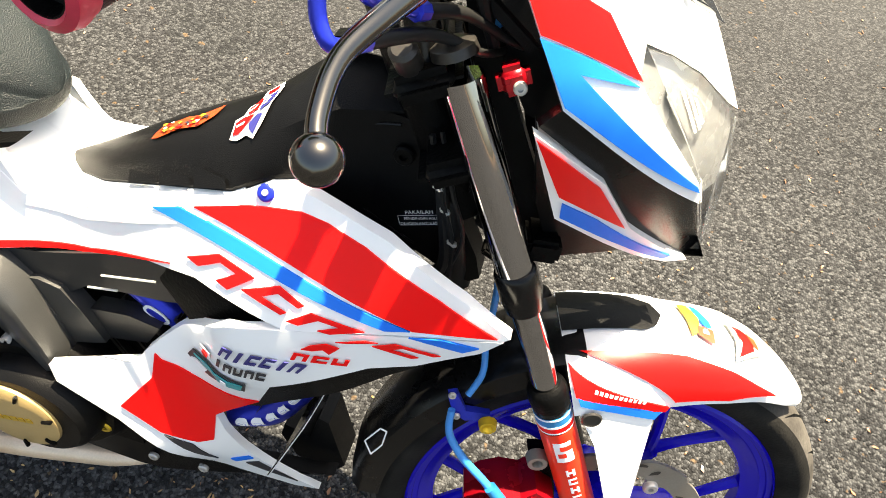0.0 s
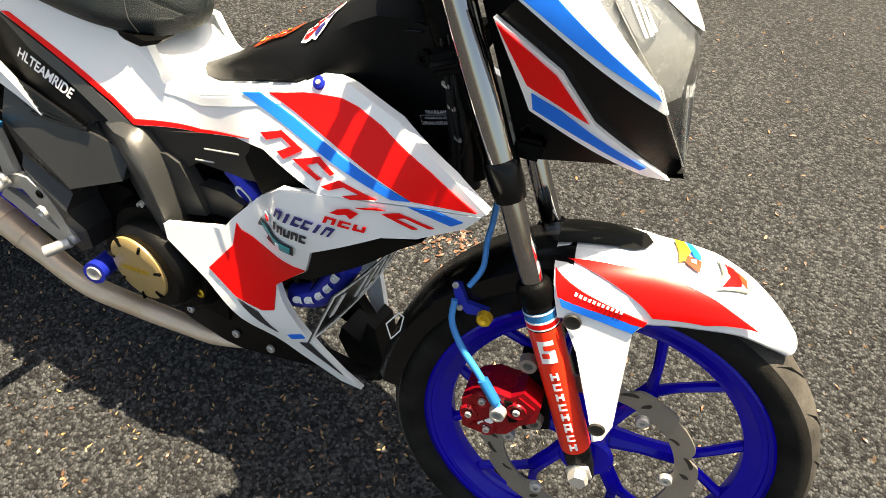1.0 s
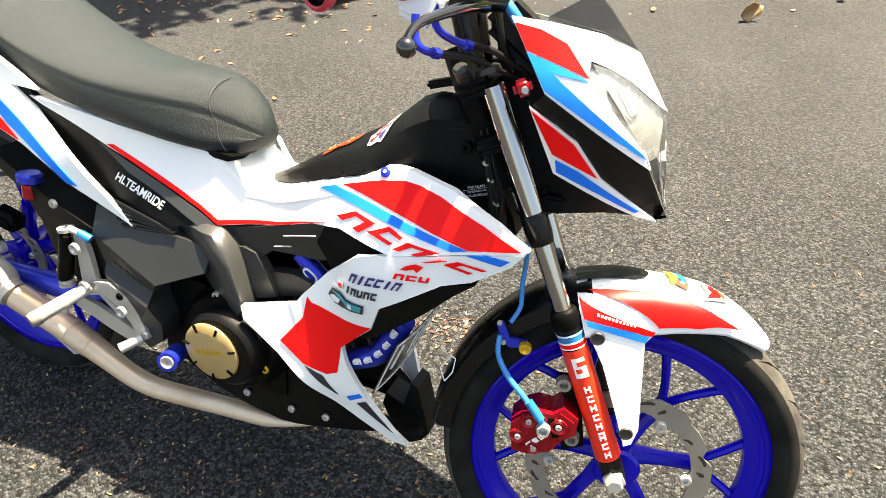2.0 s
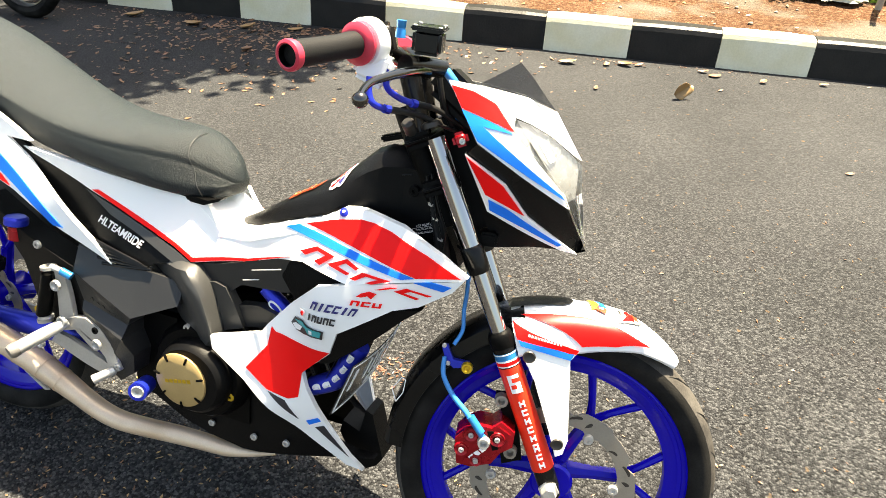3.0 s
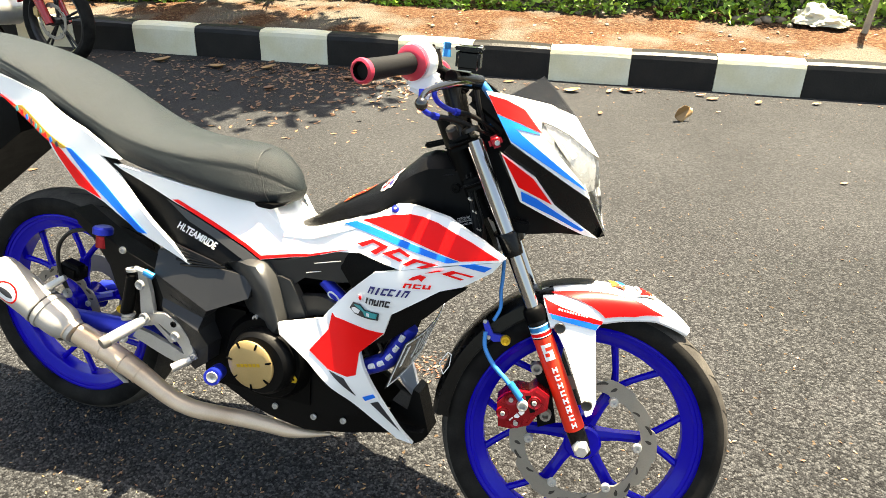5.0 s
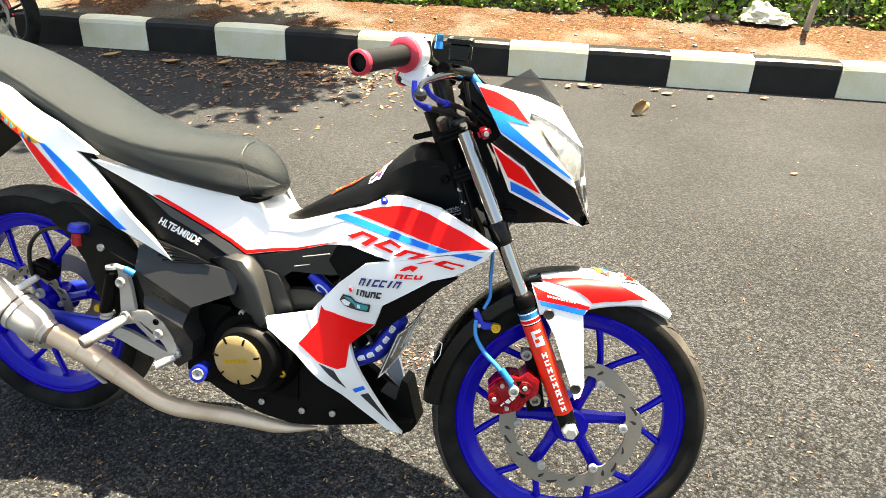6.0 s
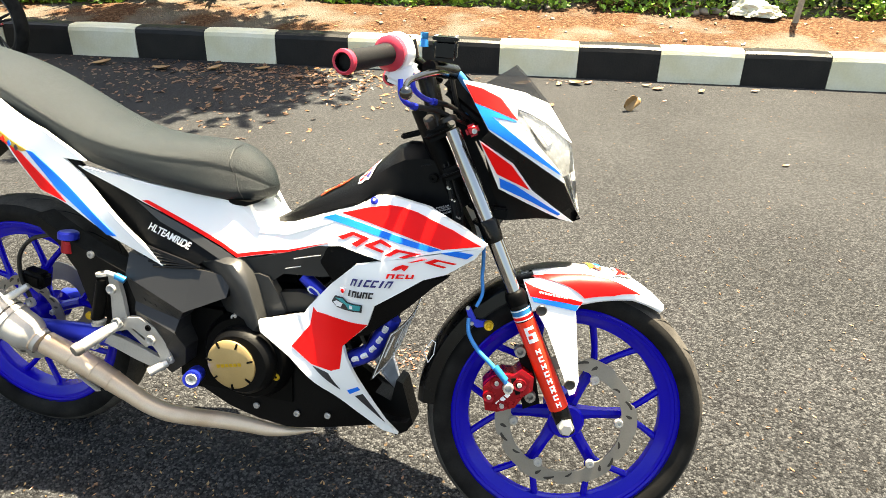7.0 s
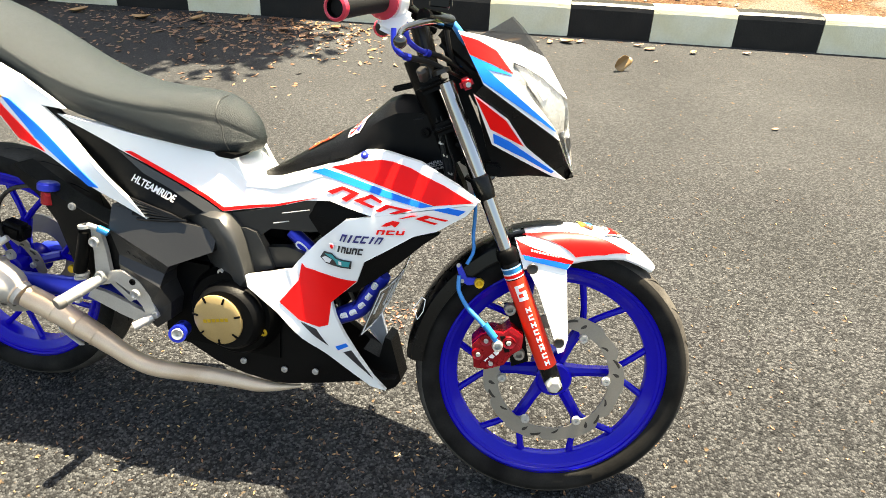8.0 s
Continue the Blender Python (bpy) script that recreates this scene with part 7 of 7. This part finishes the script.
pole = part("pole", tube_mesh([(0, 0, 0), (0.03, 0.02, 0.5), (0.09, 0.03, 1.3)], [0.022, 0.02, 0.017], 10), WOODPOLE, None)
pole.location = (1.67, 4.24, verge_height(1.67, 4.24) - 0.02)
tagged(pole, "thin weathered pole standing in the verge", "pole")


# a tree whose crown shades the road's edge
def roadside_tree():
    tree = tagged(new("tree"), "small tree leaning over the verge with an open leafy crown", "tree")
    tree.location = (-4.1, 5.15, 0.1)
    bark = material("bark", (0.12, 0.09, 0.06), 0.85, spread=0.3, scale=14, grain=0.006, grain_scale=40)
    part("trunk", tube_mesh([(0, 0, -0.1), (0.25, -0.1, 1.2), (0.9, -0.5, 2.6), (1.6, -1.0, 3.3)], [0.09, 0.07, 0.05, 0.03], 10), bark, tree)
    r = random.Random(8)
    spots = []
    for ang, L in ((-0.9, 1.5), (-0.3, 1.7), (0.2, 1.3), (-1.5, 1.2)):
        end = Vector((1.3 + L * math.cos(ang), -0.8 + 0.8 * L * math.sin(ang), 3.35 + 0.1 * L))
        part("limb", tube_mesh([(1.2, -0.7, 3.0), Vector((1.25, -0.75, 3.1)).lerp(end, 0.5) + Vector((0, 0, 0.1)), end], [0.03, 0.02, 0.008], 8), bark, tree)
        spots += [(Vector((1.25, -0.75, 3.1)).lerp(end, u), 0.24) for u in (0.1, 0.35, 0.55, 0.75, 0.95)]
    verts, faces = [], []
    for _ in range(15000):
        c, rad = r.choice(spots)
        p = c + Vector((r.gauss(0, rad), r.gauss(0, rad * 0.9), r.gauss(0, rad * 0.6)))
        s = r.uniform(0.07, 0.13)
        q = Euler((r.gauss(0, 0.4), r.gauss(0, 0.6), r.uniform(0, 6.3))).to_matrix()
        k = len(verts)
        verts += [p + q @ (Vector(v) * s) for v in ((0, -0.6, 0), (0.4, 0, 0.08), (0, 0.7, 0), (-0.4, 0, 0.08))]
        faces += [(k, k + 1, k + 2), (k, k + 2, k + 3)]
    link_mesh("crown", verts, faces, GREEN, tree, "loose green leaves", None, False)


roadside_tree()

# ---- the second motorcycle, parked along the kerb ----
BLACKRIM = material("black_wheel_paint", (0.012, 0.012, 0.013), 0.35, spread=0.1)
REDPAINT = material("dark_red_paint", (0.35, 0.008, 0.012), 0.25, coat=0.5, spread=0.05)


def parked_motorcycle():
    mb = tagged(new("parked_motorcycle"), "dark red motorcycle parked against the kerb", "motorcycle")
    mb.matrix_world = pose(-3.58, 2.86, 0, 0, 0, -6) @ pose(0, 0, 0, -10)
    w = part("front_wheel", turned_mesh([(0.012, -0.05), (0.03, -0.05), (0.026, 0), (0.03, 0.05), (0.012, 0.05)], 24, ring=True), BLACKRIM, mb, "black cast wheel", pose(0, 0, 0.285))
    turned("rim", [(0.226, -0.03), (0.218, -0.032), (0.204, -0.015), (0.2, 0), (0.204, 0.015), (0.218, 0.032), (0.226, 0.03), (0.212, 0)], BLACKRIM, w, "", 64, ring=True)
    prof = [(0.222, -0.028)] + [(0.236 + 0.05 * math.sin(math.pi * (k + 0.5) / 9) ** 0.75, -0.042 * math.cos(math.pi * (k + 0.5) / 9)) for k in range(9)] + [(0.222, 0.028)]
    turned("tyre", prof, RUBBER, w, "", 64, ring=True)
    for k in range(5):
        a = radians(18 + 72 * k)
        for da in (-0.09, 0.09):
            tube("spoke", [(0.025 * math.cos(a), 0, 0.025 * math.sin(a)), (0.205 * math.cos(a + da), 0, 0.205 * math.sin(a + da))], [0.010, 0.007], BLACKRIM, w, "", 8)
    brake_disc("brake_disc", 0.115, -0.045, 0.3, w, 5)
    block("brake_caliper", (0.06, 0.04, 0.07), GOLD, mb, "gold brake caliper", pose(-0.10, -0.06, 0.34), 0.012, 3)
    for y in (-0.075, 0.075):
        tube("fork_leg", [(0, y, 0.27), (-0.16, y, 0.62), (-0.24, y, 0.80)], [0.026, 0.034, 0.030], REDPAINT, mb, "red fork leg", 16)
    rows = []
    for k in range(13):
        a = radians(40 + 120 * k / 12)
        rows.append([(0.315 * math.cos(a) * f, y, 0.285 + 0.315 * math.sin(a) * f) for y, f in ((-0.05, 0.93), (-0.045, 0.985), (0, 1.0), (0.045, 0.985), (0.05, 0.93), (0, 0.98))])
    loft("mudguard", rows, REDPAINT, mb, "red front mudguard")
    both("leg_shield", [(-0.36, 0.52), (-0.30, 0.56), (-0.27, 0.62), (-0.30, 0.74), (-0.40, 0.80), (-0.46, 0.70), (-0.44, 0.58)], -0.09, REDPAINT, mb, "dark red leg shield", thick=0.02, soft=2, bow=0.02)
    turned("engine_case", [(0.02, -0.13), (0.08, -0.12), (0.10, -0.08), (0.10, 0.08), (0.02, 0.12)], ALLOY, mb, "silver engine case", 28, (0, 1, 0), (-0.47, 0, 0.33))
    block("engine_block", (0.34, 0.2, 0.2), DARKSTEEL, mb, "", pose(-0.66, 0, 0.36), 0.03, 3)
    tube("exhaust", [(-0.45, -0.10, 0.20), (-0.8, -0.12, 0.17), (-1.2, -0.14, 0.24)], [0.02, 0.024, 0.045], STEEL, mb, "", 14)
    rw = part("rear_wheel", turned_mesh(prof, 64, ring=True), RUBBER, mb, "black rear tyre", pose(-1.22, 0, 0.285))
    turned("rim", [(0.226, -0.03), (0.204, -0.015), (0.204, 0.015), (0.226, 0.03), (0.212, 0)], BLACKRIM, rw, "", 64, ring=True)
    for k in range(5):
        a = radians(72 * k)
        tube("spoke", [(0, 0, 0), (0.208 * math.cos(a), 0, 0.208 * math.sin(a))], 0.012, BLACKRIM, rw, "", 8)
    loft("body", [[(x, -w2, z0), (x, -w2, z1), (x, 0, z1 + 0.03), (x, w2, z1), (x, w2, z0)] for x, w2, z0, z1 in ((-0.40, 0.06, 0.60, 0.74), (-0.7, 0.10, 0.5, 0.68), (-1.0, 0.11, 0.55, 0.74), (-1.5, 0.08, 0.72, 0.86))], REDPAINT, mb, "dark red body")
    tube("handlebar", [(-0.25, -0.32, 0.98), (-0.24, -0.1, 0.95), (-0.24, 0.1, 0.95), (-0.25, 0.32, 0.98)], 0.012, GLOSSBLACK, mb, "", 12)
    tube("steering_stem", [(-0.22, 0, 0.72), (-0.25, 0, 0.96)], 0.03, GLOSSBLACK, mb, "", 12)
    tube("side_stand", [(-0.68, 0.1, 0.22), (-0.69, 0.22, 0.03)], 0.010, CAST, mb, "", 8)


parked_motorcycle()
